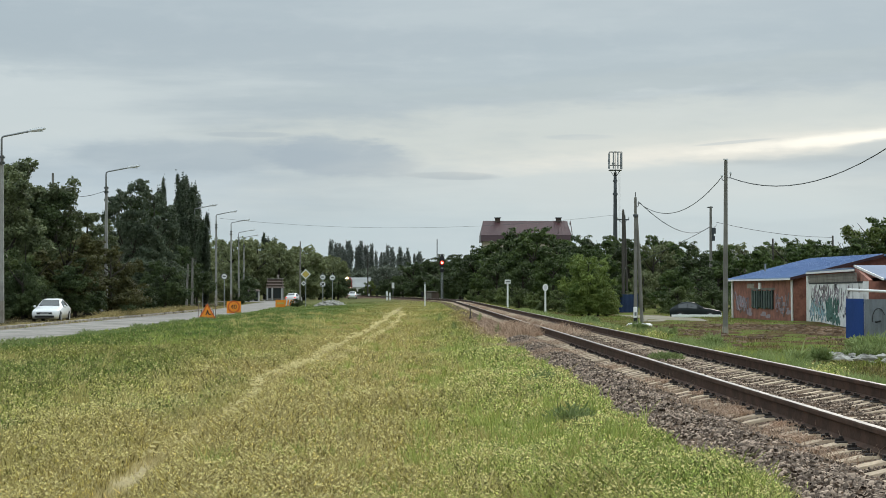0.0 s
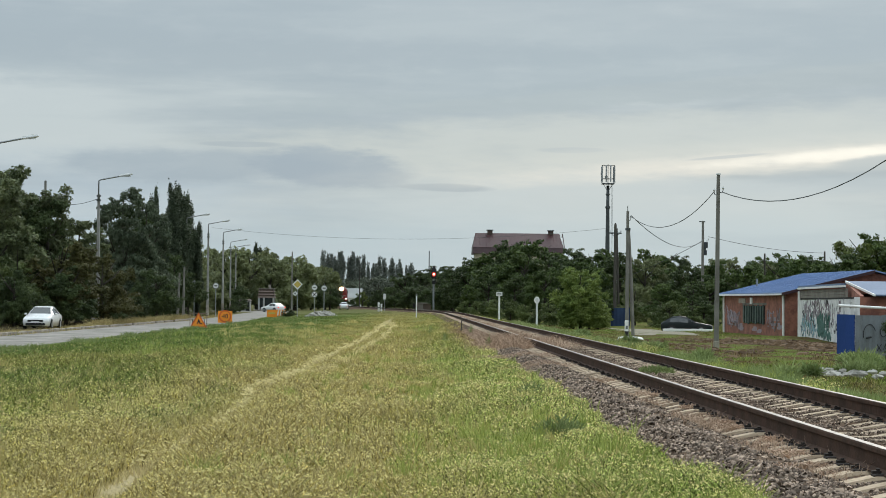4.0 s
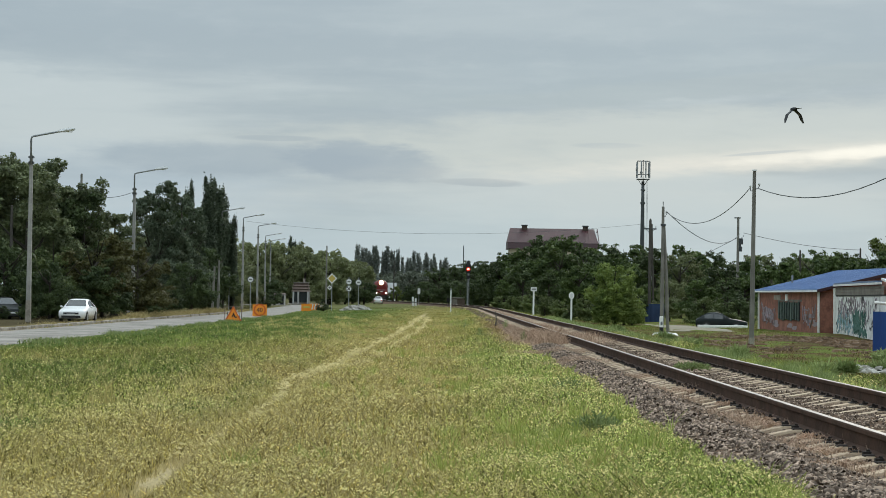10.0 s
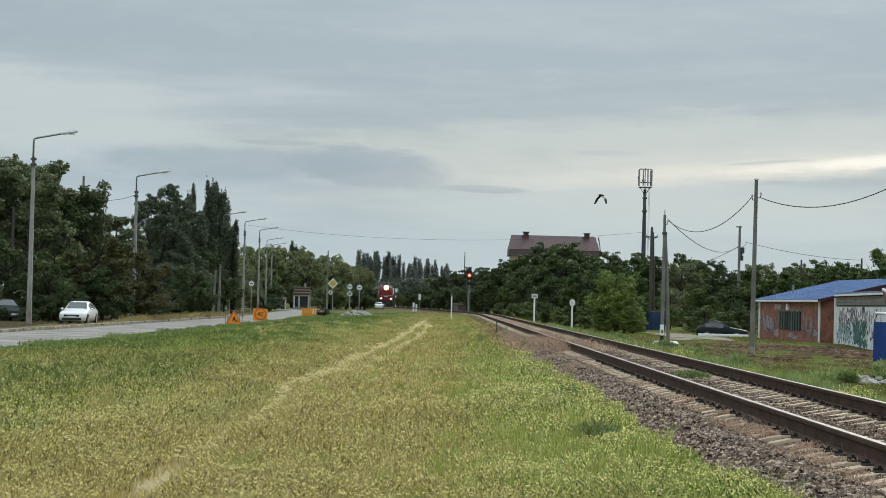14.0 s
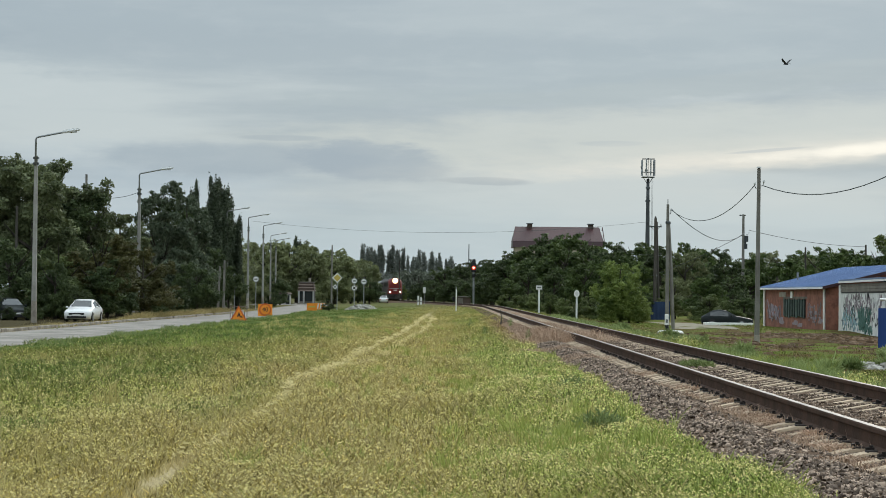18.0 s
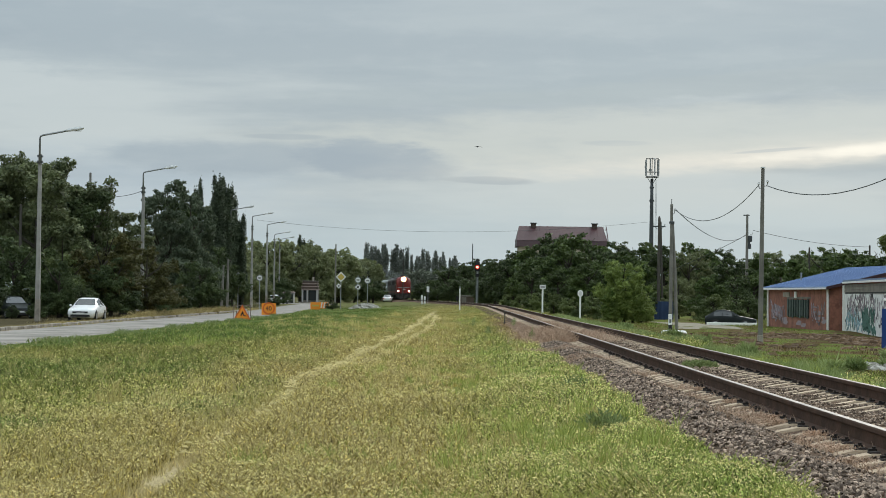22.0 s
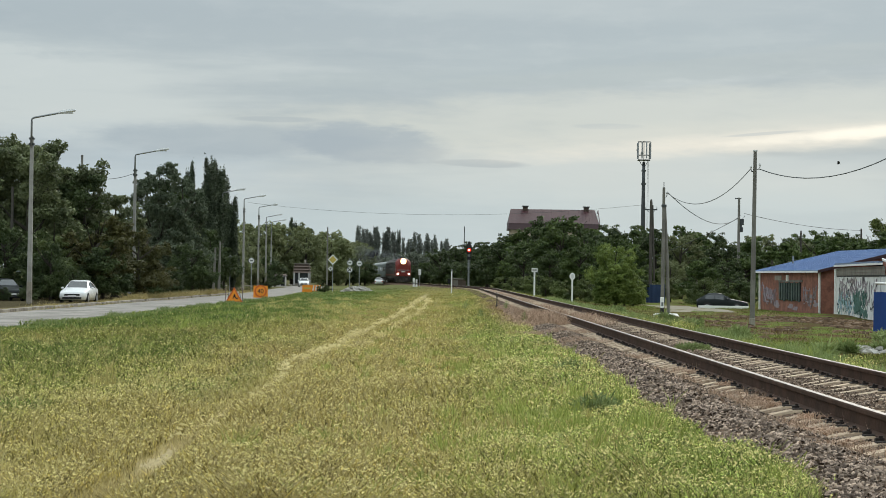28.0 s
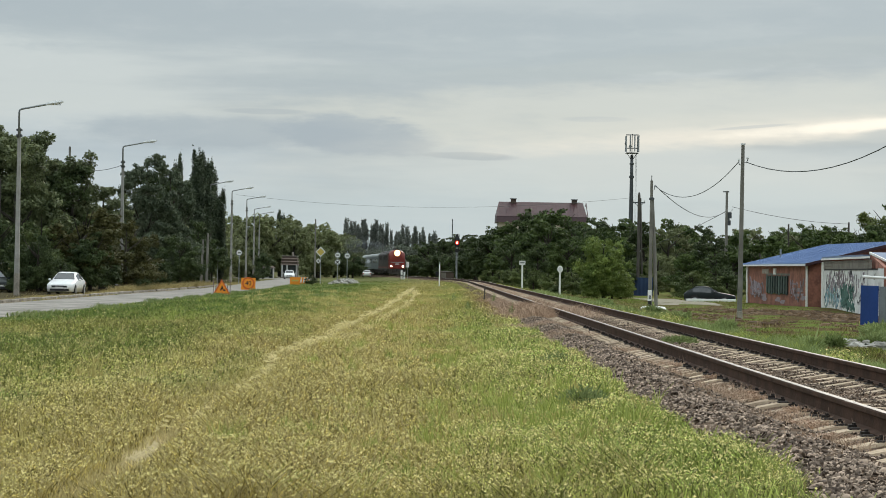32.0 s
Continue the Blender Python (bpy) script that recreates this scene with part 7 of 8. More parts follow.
for name_, mt, y0, y1, z0, z1, n in (("green_graffiti", "green_paint", 2.4, 7.2, 0.25, 1.35, 70), ("blue_graffiti", "pale_blue_paint", 7.0, 14.0, 0.2, 1.3, 44), ("pink_graffiti", "lilac_paint", 2.0, 13.0, 1.3, 2.1, 40), ("teal_graffiti", "green_paint", 9.5, 13.5, 0.2, 1.2, 16), ("grey_graffiti", "slate", -5.0, 14.2, 0.2, 2.1, 45), ("lilac_graffiti", "lilac_paint", -4.0, 13.5, 0.9, 2.15, 50), ("dark_graffiti", "black_paint", -4.0, 14.2, 0.5, 2.1, 26)):
    g = Geo()
    for k in range(n):
        y, z, l, a = rg.uniform(y0, y1), rg.uniform(z0, z1), rg.uniform(0.2, 0.75), rg.gauss(1.57, 0.3) if "grey" in name_ or "lilac" in name_ else rg.uniform(0.3, 2.84)
        w = rg.uniform(0.02, 0.09) if mt != "green_paint" else rg.uniform(0.05, 0.14)
        dy, dz = math.cos(a) * l * 0.9, math.sin(a) * l * 0.42
        ny, nz = -math.sin(a) * w, math.cos(a) * w
        x = -0.006 - 0.0007 * k
        g.sweep([[(x, y - dy + ny, z - dz + nz), (x, y + dy + ny, z + dz + nz), (x, y + dy - ny, z + dz - nz), (x, y - dy - ny, z - dz - nz)], [(0.001, y - dy + ny, z - dz + nz), (0.001, y + dy + ny, z + dz + nz), (0.001, y + dy - ny, z + dz - nz), (0.001, y - dy - ny, z - dz - nz)]])
    tagged(part(name_, g, mt, gar, "sprayed strokes on the white wall"), kind="stuff")
# black strip stands in for the shade under the boards
part("dark_gap", Geo().box(-0.02, 0.0, -5.8, 14.6, 2.22, 2.30), "black", gar)
part("vent_slot", Geo().box(-0.03, 0.0, 3.2, 3.9, 1.9, 2.2), "black", gar)

fence = thing("sheet_fence", pose(15.96, 75.0, gz(16.5, 75) - 0.02), "low fence of blue and grey ribbed metal sheets", "fence")
part("blue_sheet", Geo().sweep([[(0.0, 0.0, z), (0.03, 0.02, z), (0.02, 3.0, z), (-0.01, 3.0, z)] for z in (0.0, 1.56)]), "blue_panel", fence, "deep blue flat sheet")
for i in range(4):
    part("grey_sheet", corrugated(0.04 + i * 0.98, 0.04 + (i + 1) * 0.98, 0.0, 1.54 + 0.02 * (i % 2), 0.16, 0.025, -0.004 * (i % 2)), "grey_sheet", fence, "grey ribbed metal sheet")
part("top_rail", Geo().box(0.0, 3.95, 0.03, 0.07, 1.40, 1.46), "dark_steel", fence)
g = Geo()
for cx, cz, r, a0, a1 in ((0.55, 0.85, 0.28, 20, 200), (1.05, 0.95, 0.14, 0, 330), (1.45, 0.97, 0.13, 30, 320)):
    pts = [(cx + r * 0.8 * math.cos(radians(a0 + (a1 - a0) * i / 10)), -0.045, cz + r * 1.3 * math.sin(radians(a0 + (a1 - a0) * i / 10))) for i in range(11)]
    g.tube(pts, 0.014, 4)
g.tube([(0.82, -0.045, 0.5), (0.98, -0.045, 0.25)], 0.014, 4).tube([(0.98, -0.045, 0.5), (0.82, -0.045, 0.25)], 0.014, 4).tube([(1.15, -0.045, 0.55), (1.05, -0.045, 0.3), (1.25, -0.045, 0.45)], 0.014, 4)
g.tube([(0.42, -0.045, 0.72), (0.62, -0.045, 0.76)], 0.03, 4)
part("scrawl", g, "black_paint", fence, "black sprayed scrawl")
gp = thing("gas_pipe", pose(18.9, 92, gz(18.9, 92)), "white painted gas pipe carried on short posts", "pipe")
part("pipe", Geo().tube([(0, 0, 1.85), (1.7, -2.0, 1.75), (1.9, -2.3, 1.5), (3.3, -3.4, 1.47), (5.5, -6, 1.45)], 0.06, 8), "white", gp)
for x, y in ((0.1, -0.1), (1.6, -1.9), (3.3, -3.4), (5.4, -5.9)):
    part("support", Geo().tube([(x, y, -0.2), (x, y, 1.46)], 0.035, 6), "dark_steel", gp)

pile = thing("stone_pile", pose(10.9, 52.3, gz(10.9, 52.3)), "scattered pale stones and rubbish in the weeds", "stone pile")
for i in range(26):
    a, q = rr.uniform(0, 6.28), rr.uniform(0.05, 1.0)
    part("stone", Geo().ball((0.95 * q * math.cos(a), 2.2 * q * math.sin(a), 0.06 + 0.05 * (i % 3)), rr.uniform(0.07, 0.17), 6, 4, (1.3, 1, 0.6), 0.5, i), "rubble", pile)


tree("low_dark", 17.4, 73, 1.95, "dark bushy shrub before the sheet fence", 80, 0.9, name="shrub", category="shrub")


# ---------------------------------------------------------------- cars
SEDAN = [(-2.30, 0.70, 0.34, 0.60, 0.60, 0.64), (-2.14, 0.83, 0.22, 0.68, 0.72, 0.73), (-1.35, 0.89, 0.20, 0.80, 0.78, 0.87), (-0.80, 0.89, 0.20, 0.86, 0.74, 0.95), (-0.02, 0.89, 0.20, 0.90, 0.57, 1.40),
         (0.55, 0.89, 0.20, 0.91, 0.57, 1.46), (1.15, 0.89, 0.20, 0.92, 0.56, 1.39), (1.78, 0.88, 0.20, 0.92, 0.68, 1.05), (2.18, 0.85, 0.24, 0.88, 0.68, 0.99), (2.32, 0.74, 0.36, 0.80, 0.64, 0.90)]
HATCH = [(-2.00, 0.66, 0.34, 0.58, 0.56, 0.62), (-1.86, 0.79, 0.22, 0.66, 0.68, 0.70), (-1.15, 0.82, 0.20, 0.78, 0.72, 0.84), (-0.68, 0.82, 0.20, 0.82, 0.68, 0.91), (0.10, 0.82, 0.20, 0.84, 0.54, 1.34),
         (0.60, 0.82, 0.20, 0.85, 0.55, 1.39), (1.10, 0.82, 0.20, 0.86, 0.54, 1.34), (1.72, 0.81, 0.20, 0.86, 0.62, 0.98), (1.90, 0.79, 0.24, 0.82, 0.62, 0.90), (2.00, 0.72, 0.36, 0.76, 0.60, 0.80)]
wheel_tyre = Geo().sweep([[(x, r * math.cos(2 * math.pi * i / 18), r * math.sin(2 * math.pi * i / 18)) for i in range(18)] for x, r in ((-0.10, 0.24), (-0.10, 0.29), (-0.07, 0.315), (0.07, 0.315), (0.10, 0.29), (0.10, 0.24))]).mesh("tyre")
wheel_tyre.materials.append(M["black"])
rim_mesh = Geo().sweep([[(x, r * math.cos(2 * math.pi * i / 14), r * math.sin(2 * math.pi * i / 14)) for i in range(14)] for x, r in ((-0.105, 0.21), (0.105, 0.21))]).mesh("rim")
rim_mesh.materials.append(M["steel"])


def car(name, prof, m, paint, label, lights="lens", tail="sign_red", category="car", group=""):
    ob = thing(name, m, label, category, group)
    rings = [[(-w * 0.93, y, zb), (-w, y, (zb + zs) / 2), (-w * 0.97, y, zs), (-wt, y, zt), (-wt * 0.55, y, zt + 0.025), (wt * 0.55, y, zt + 0.025), (wt, y, zt), (w * 0.97, y, zs), (w, y, (zb + zs) / 2), (w * 0.93, y, zb)] for y, w, zb, zs, wt, zt in prof]
    body = part("body", Geo().sweep(rings), paint, ob, smooth=False)
    body.data.polygons.foreach_set("use_smooth", [True] * len(body.data.polygons))
    p = prof

    def pane(nm, a, b, lo_, hi_):
        """Glass between two sections, from the shoulder line up."""
        for sgn in (-1, 1):
            pts = []
            for s_, f in ((a, lo_), (b, lo_), (b, hi_), (a, hi_)):
                y, w, zb, zs, wt, zt = s_
                pts.append((sgn * (w * 0.97 + (wt - w * 0.97) * f + 0.012), y, zs + (zt - zs) * f + 0.004))
            part(nm, Geo().sweep([pts, [(x - sgn * 0.02, y, z - 0.01) for x, y, z in pts]]), "glass", body)

    def lerp(a, b, t):
        return tuple(u + (v - u) * t for u, v in zip(a, b))

    pane("side_window", lerp(p[3], p[4], 0.75), p[5], 0.12, 0.88)
    pane("side_window", lerp(p[5], p[6], 0.08), lerp(p[6], p[7], 0.35), 0.12, 0.88)
    for nm, a, b, s_ in (("windscreen", lerp(p[3], p[4], 0.10), lerp(p[3], p[4], 0.93), -1), ("rear_window", lerp(p[6], p[7], 0.90), lerp(p[6], p[7], 0.12), 1)):
        pts = [(-a[4] * 0.92, a[0] + s_ * 0.012, a[5] + 0.035), (a[4] * 0.92, a[0] + s_ * 0.012, a[5] + 0.035), (b[4] * 0.92, b[0] + s_ * 0.012, b[5] + 0.035), (-b[4] * 0.92, b[0] + s_ * 0.012, b[5] + 0.035)]
        part(nm, Geo().sweep([pts, [(x, y - s_ * 0.02, z - 0.02) for x, y, z in pts]]), "glass", body)
    yf, yr = p[0][0], p[-1][0]
    wf, zf = p[1][1], p[1][3]
    part("grille", Geo().box(-wf * 0.60, wf * 0.60, yf - 0.014, yf + 0.08, zf - 0.19, zf - 0.07, 0.01), "black", body)
    part("lower_intake", Geo().box(-wf * 0.74, wf * 0.74, yf - 0.012, yf + 0.1, 0.27, 0.41, 0.01), "black", body)
    pl = part("plate", Geo().box(-0.26, 0.26, yf - 0.03, yf - 0.005, 0.42, 0.53), "sign_white", body)
    for sx in (-1, 1):
        part("headlight", Geo().sweep([[(sx * wf * 0.58, yf - 0.02, zf - 0.16), (sx * wf * 0.97, yf + 0.14, zf - 0.13), (sx * wf * 0.97, yf + 0.16, zf - 0.02), (sx * wf * 0.58, yf - 0.005, zf - 0.06)],
                                       [(sx * wf * 0.58, yf + 0.1, zf - 0.16), (sx * wf * 0.93, yf + 0.25, zf - 0.13), (sx * wf * 0.93, yf + 0.25, zf - 0.02), (sx * wf * 0.58, yf + 0.1, zf - 0.06)]]), lights, body)
        part("tail_light", Geo().box(sx * p[-2][1] * 0.82 - 0.12, sx * p[-2][1] * 0.82 + 0.12, yr - 0.16, yr + 0.015, p[-2][3] - 0.18, p[-2][3] - 0.02, 0.02), tail, body)
        part("mirror", Geo().ball((sx * (p[3][1] + 0.09), p[3][0] + 0.32, p[3][5] + 0.02), 0.1, 8, 5, (1.0, 0.6, 0.75)), paint, body)
        for yy in (p[1][0] + 0.72, p[-2][0] - 0.72):
            wh = part("wheel", wheel_tyre, "black", ob, "black tyre", pose(sx * (p[4][1] - 0.08), yy, 0.315))
            part("rim", rim_mesh, "steel", wh, "silver wheel rim")
            part("wheel_arch", Geo().sweep([[(sx * (p[4][1] * 0.99) + dx, yy + 0.37 * math.cos(math.pi * i / 10), 0.315 + 0.37 * math.sin(math.pi * i / 10)) for i in range(11)] for dx in (-0.01, 0.012)]), "black", body)
    return ob


car("white_sedan", SEDAN, pose(-23.85, 135.0, gz(-23.9, 135) + 0.02, 0, 0, -1), "car_white", "white sedan parked on the verge under the trees")
car("dark_parked_car", SEDAN, pose(-29.3, 138.0, gz(-29.3, 138), 0, 0, 28), "car_dark", "dark car parked in the shade behind the lamp")
car("dark_shaded_car", SEDAN, pose(-25.9, 181, gz(-25.9, 181), 0, 0, 72), "car_dark", "dark car parked in the shade of the roadside trees")
car("silver_parked_car", HATCH, pose(-26.5, 196, gz(-26.5, 196), 0, 0, 75), "car_grey", "silver car parked in the shade under the trees")
car("dark_hatchback", HATCH, pose(21.6, 163.5, gz(21.6, 163.5) - 0.2, 0, 0, 82), "car_dark", "dark green hatchback parked beside the lane", tail="glass")
car("white_waiting_car", HATCH, pose(-13.05, 400, gz(-13, 400) + 0.12, 0, 0, 181), "car_white", "white car standing near the level crossing")
car_one = car("white_hatchback", HATCH, pose(-19.1, 315, gz(-19.1, 315)), "car_white", "white car with red tail lights lit on the road", tail="tail")
car_two = car("white_estate_car", HATCH, pose(-30, 338, gz(-30, 338)), "car_white", "white car turning out of the side street", lights="lit_car")

# ---------------------------------------------------------------- train
def bogie(ob, y, n=3):
    bg = part("bogie", Geo().box(-1.15, 1.15, y - 1.9, y + 1.9, 0.55, 0.95, 0.05).box(-1.3, -1.1, y - 2.2, y + 2.2, 0.4, 0.75, 0.05).box(1.1, 1.3, y - 2.2, y + 2.2, 0.4, 0.75, 0.05), "under", ob, "dirty dark bogie frame")
    for i in range(n):
        yy = y + (i - (n - 1) / 2) * 1.75
        for sx in (-0.8, 0.8):
            part("wheel", Geo().tube([(sx - 0.07, yy, 0.5), (sx + 0.07, yy, 0.5)], 0.5, 16), "under", bg)


def shell(y, w, lo, hi, rnd):
    """Cross-section of a rail vehicle: straight sides and a rounded roof."""
    pts = [(-w, lo), (-w, hi - rnd)]
    pts += [(-w * math.cos(a), hi - rnd + rnd * math.sin(a)) for a in [math.pi * i / 10 for i in range(1, 10)]]
    pts += [(w, hi - rnd), (w, lo)]
    return [(x, y, z) for x, z in pts]


loco = thing("diesel_locomotive", pose(-18.8, 520, RAIL, 0, 0, 4.68), "red diesel locomotive with its headlights lit", "locomotive")
part("body", Geo().sweep([shell(0.0, 1.20, 1.25, 3.55, 0.9), shell(0.12, 1.34, 1.15, 3.95, 1.0), shell(0.5, 1.42, 1.1, 4.45, 1.05), shell(1.1, 1.46, 1.1, 4.62, 1.0), shell(1.9, 1.48, 1.1, 4.62, 0.95)]), "loco_red", loco, "rounded red cab")
part("cab_side", Geo().box(-1.52, 1.52, 1.2, 3.2, 1.1, 3.0, 0.04), "loco_red", loco, "red cab side")
part("engine_hood", Geo().sweep([shell(1.9, 1.54, 1.1, 4.43, 0.68), shell(17.6, 1.54, 1.1, 4.43, 0.68)]), "loco_shaded", loco, "body side darkened for its shade")
part("side_band", Geo().box(-1.575, 1.575, 3.4, 17.5, 1.35, 1.55), "loco_red", loco, "thin red band along the side")
part("roof_cover", Geo().sweep([shell(2.2, 1.2, 4.0, 4.62, 0.4), shell(17.0, 1.2, 4.0, 4.62, 0.4)]), "loco_shaded", loco, "dark roof covers")
for sx in (-1, 1):
    part("cab_window", Geo().sweep([[(sx * 0.12, -0.01, 2.75), (sx * 1.18, 0.02, 2.75), (sx * 1.12, 0.16, 3.45), (sx * 0.12, 0.14, 3.5)], [(sx * 0.12, 0.2, 2.75), (sx * 1.18, 0.2, 2.75), (sx * 1.12, 0.3, 3.45), (sx * 0.12, 0.3, 3.5)]]), "glass", loco, "dark front window")
    part("side_cab_window", Geo().box(sx * 1.56 - 0.02, sx * 1.56 + 0.02, 1.3, 2.3, 2.8, 3.5), "glass", loco)
    part("buffer_light", Geo().plate(disc(0.17, 16, sx * 1.05, 1.62), -0.10, 0.05), "lit_low", loco, "lit lower headlight")
    bf = part("buffer_beam_step", Geo().box(sx * 1.2 - 0.2, sx * 1.2 + 0.2, -0.25, 0.2, 0.35, 1.1, 0.03), "under", loco)
    part("handrail", Geo().tube([(sx * 1.5, -0.02, 1.4), (sx * 1.5, -0.06, 2.9)], 0.025, 5), "steel", loco)
    part("tail_marker", Geo().plate(disc(0.1, 12, sx * 1.05, 2.15), -0.06, 0.05), "sign_red", loco)
    for i in range(5):
        part("side_grille", Geo().box(sx * 1.58 - 0.02, sx * 1.58 + 0.02, 4.2 + i * 2.5, 5.9 + i * 2.5, 2.85, 3.65, 0.01), "under", loco)
part("headlight_case", Geo().tube([(0, 0.0, 4.0), (0, 0.9, 4.0)], [0.60, 0.62], 20), "loco_red", loco)
# glowing ring added to stand in for the headlight's warm glare
part("glare_ring", Geo().plate(disc(0.56, 24, 0, 4.0), -0.05, -0.01), "lit_glare", loco, "warm glare painted round the headlight")
part("headlight", Geo().plate(disc(0.42, 24, 0, 4.0), -0.08, -0.052), "lit", loco, "glaring lit main headlight")
part("front_stripe", Geo().box(-1.2, 1.2, -0.03, 0.1, 2.28, 2.40, 0.01), "steel", loco, "pale stripe across the front")
part("number_bar", Geo().box(-0.35, 0.35, -0.05, 0.05, 1.95, 2.1), "sign_white", loco)
part("frame_skirt", Geo().box(-1.5, 1.5, 0.1, 17.6, 0.85, 1.2, 0.04), "under", loco)
part("snow_plough", Geo().sweep([[(-1.45, 0.3, 0.18), (0.0, -0.35, 0.18), (1.45, 0.3, 0.18), (1.3, 0.5, 0.18)], [(-1.35, 0.25, 0.85), (0, -0.1, 0.85), (1.35, 0.25, 0.85), (1.2, 0.5, 0.85)]]), "under", loco, "dark snow plough")
part("coupler", Geo().box(-0.18, 0.18, -0.65, 0.2, 0.85, 1.2, 0.04), "under", loco)
for x in (-0.3, 0.3):
    part("air_hose", Geo().tube([(x, -0.1, 1.0), (x, -0.3, 0.8), (x, -0.25, 0.5)], 0.03, 5), "black", loco)
part("exhaust", Geo().tube([(0, 7.5, 4.5), (0, 7.5, 4.95)], 0.3, 10), "under", loco)
part("horn", Geo().tube([(0.6, 0.9, 4.5), (0.6, 0.4, 4.55)], [0.04, 0.12], 8), "steel", loco)
part("fuel_tank", Geo().box(-1.2, 1.2, 6.8, 10.6, 0.35, 1.0, 0.08), "under", loco)
bogie(loco, 3.9), bogie(loco, 13.6)
rear = thing("locomotive_section", pose(-20.0, 538, RAIL, 0, 0, 4.68), "second section of a diesel locomotive, darkened for its shade", "locomotive")
part("body", Geo().sweep([shell(0.0, 1.42, 1.1, 4.30, 0.68), shell(0.15, 1.52, 1.1, 4.40, 0.68), shell(16.4, 1.52, 1.1, 4.40, 0.68)]), "loco_shaded", rear)
part("roof_cover", Geo().sweep([shell(0.8, 1.2, 4.0, 4.55, 0.4), shell(15.6, 1.2, 4.0, 4.55, 0.4)]), "loco_shaded", rear, "dark roof covers")
part("frame_skirt", Geo().box(-1.5, 1.5, 0.1, 16.4, 0.85, 1.2, 0.04), "under", rear)
part("side_band", Geo().box(-1.56, 1.56, 0.3, 16.2, 1.35, 1.55), "loco_red", rear, "thin red band along the side")
part("fuel_tank", Geo().box(-1.2, 1.2, 6.2, 10.0, 0.35, 1.0, 0.08), "under", rear)
for sx in (-1, 1):
    for i in range(5):
        part("side_grille", Geo().box(sx * 1.56 - 0.02, sx * 1.56 + 0.02, 2.0 + i * 2.6, 3.7 + i * 2.6, 2.85, 3.65, 0.01), "under", rear)
bogie(rear, 3.4), bogie(rear, 12.8)


def coach(label):
    ob = thing("passenger_coach", pose(-20.5, 540, RAIL, 0, 0, 4.68), label, "railway coach", "coaches of the train")
    part("body", Geo().sweep([shell(0, 1.5, 1.05, 4.2, 0.7), shell(0.15, 1.53, 1.05, 4.25, 0.7), shell(23.6, 1.53, 1.05, 4.25, 0.7)]), "coach", ob)
    part("roof", Geo().sweep([shell(0.1, 1.56, 3.55, 4.3, 0.72), shell(23.5, 1.56, 3.55, 4.3, 0.72)]), "coach_roof", ob, "pale grey ribbed roof")
    part("end_door", Geo().box(-0.5, 0.5, -0.06, 0.05, 1.2, 3.2, 0.02), "under", ob)
    for sx in (-1, 1):
        for i in range(11):
            wn = part("window", Geo().box(sx * 1.54 - 0.02, sx * 1.54 + 0.02, 1.9 + i * 1.85, 2.95 + i * 1.85, 2.3, 3.15, 0.02), "glass", ob)
    part("underframe", Geo().box(-1.2, 1.2, 4.5, 19.0, 0.5, 1.05, 0.05), "under", ob)
    bogie(ob, 3.2, 2), bogie(ob, 20.4, 2)
    return ob


coaches = [coach("grey-green passenger coach of the approaching train") for _ in range(3)]
plume = thing("exhaust_smoke", pose(-18, 528, 5.4), "thin grey diesel smoke drifting above the locomotive", "smoke")
rq = random.Random(3)
for i in range(9):
    part("puff", Geo().ball((-0.9 * i - 0.2, 7.5 + 1.6 * i, 5.3 + 0.10 * i - RAIL + rq.uniform(-0.3, 0.4)), 0.7 + 0.16 * i, 14, 9, (1.5, 1.6, 0.75), 0.12, i), "smoke", plume, smooth=True)

# ---------------------------------------------------------------- bird
crow = thing("crow", pose(11, 47, 4.4), "dark crow flying with beating wings", "bird")
part("body", Geo().sweep([[(r * math.cos(2 * math.pi * i / 10), y, z + r * 0.9 * math.sin(2 * math.pi * i / 10)) for i in range(10)] for y, r, z in ((-0.25, 0.012, 0.0), (-0.20, 0.022, 0.01), (-0.15, 0.045, 0.015), (-0.10, 0.05, 0.01), (0.0, 0.072, 0.0), (0.12, 0.06, 0.0), (0.2, 0.03, 0.0))]), "feather", crow, smooth=True)
part("beak", Geo().tube([(0, -0.235, 0.0), (0, -0.30, -0.01)], [0.016, 0.004], 6), "black", crow)
part("tail", Geo().sweep([[(-0.03, 0.17, 0.005), (0.03, 0.17, 0.005), (0.03, 0.17, -0.005), (-0.03, 0.17, -0.005)], [(-0.085, 0.40, 0.0), (0.085, 0.40, 0.0), (0.085, 0.40, -0.006), (-0.085, 0.40, -0.006)]]), "feather", crow)
wings = []
for sx in (-1, 1):
    inner = part("wing", Geo().sweep([[(sx * 0.03, -0.10, 0.012), (sx * 0.03, 0.12, 0.006), (sx * 0.03, 0.12, -0.004), (sx * 0.03, -0.10, 0.0)], [(sx * 0.26, -0.13, 0.012), (sx * 0.26, 0.11, 0.006), (sx * 0.26, 0.11, 0.0), (sx * 0.26, -0.13, 0.004)]]), "feather", crow)
    outer = part("wing_tip", Geo().sweep([[(0, -0.13, 0.006), (0, 0.11, 0.004), (0, 0.11, 0.0), (0, -0.13, 0.0)], [(sx * 0.14, -0.10, 0.006), (sx * 0.14, 0.11, 0.004), (sx * 0.14, 0.11, 0.0), (sx * 0.14, -0.10, 0.0)], [(sx * 0.26, 0.0, 0.004), (sx * 0.26, 0.11, 0.003), (sx * 0.26, 0.11, 0.001), (sx * 0.26, 0.0, 0.001)]]), "feather", inner, at=pose(sx * 0.26, 0, 0))
    wings.append((sx, inner, outer))


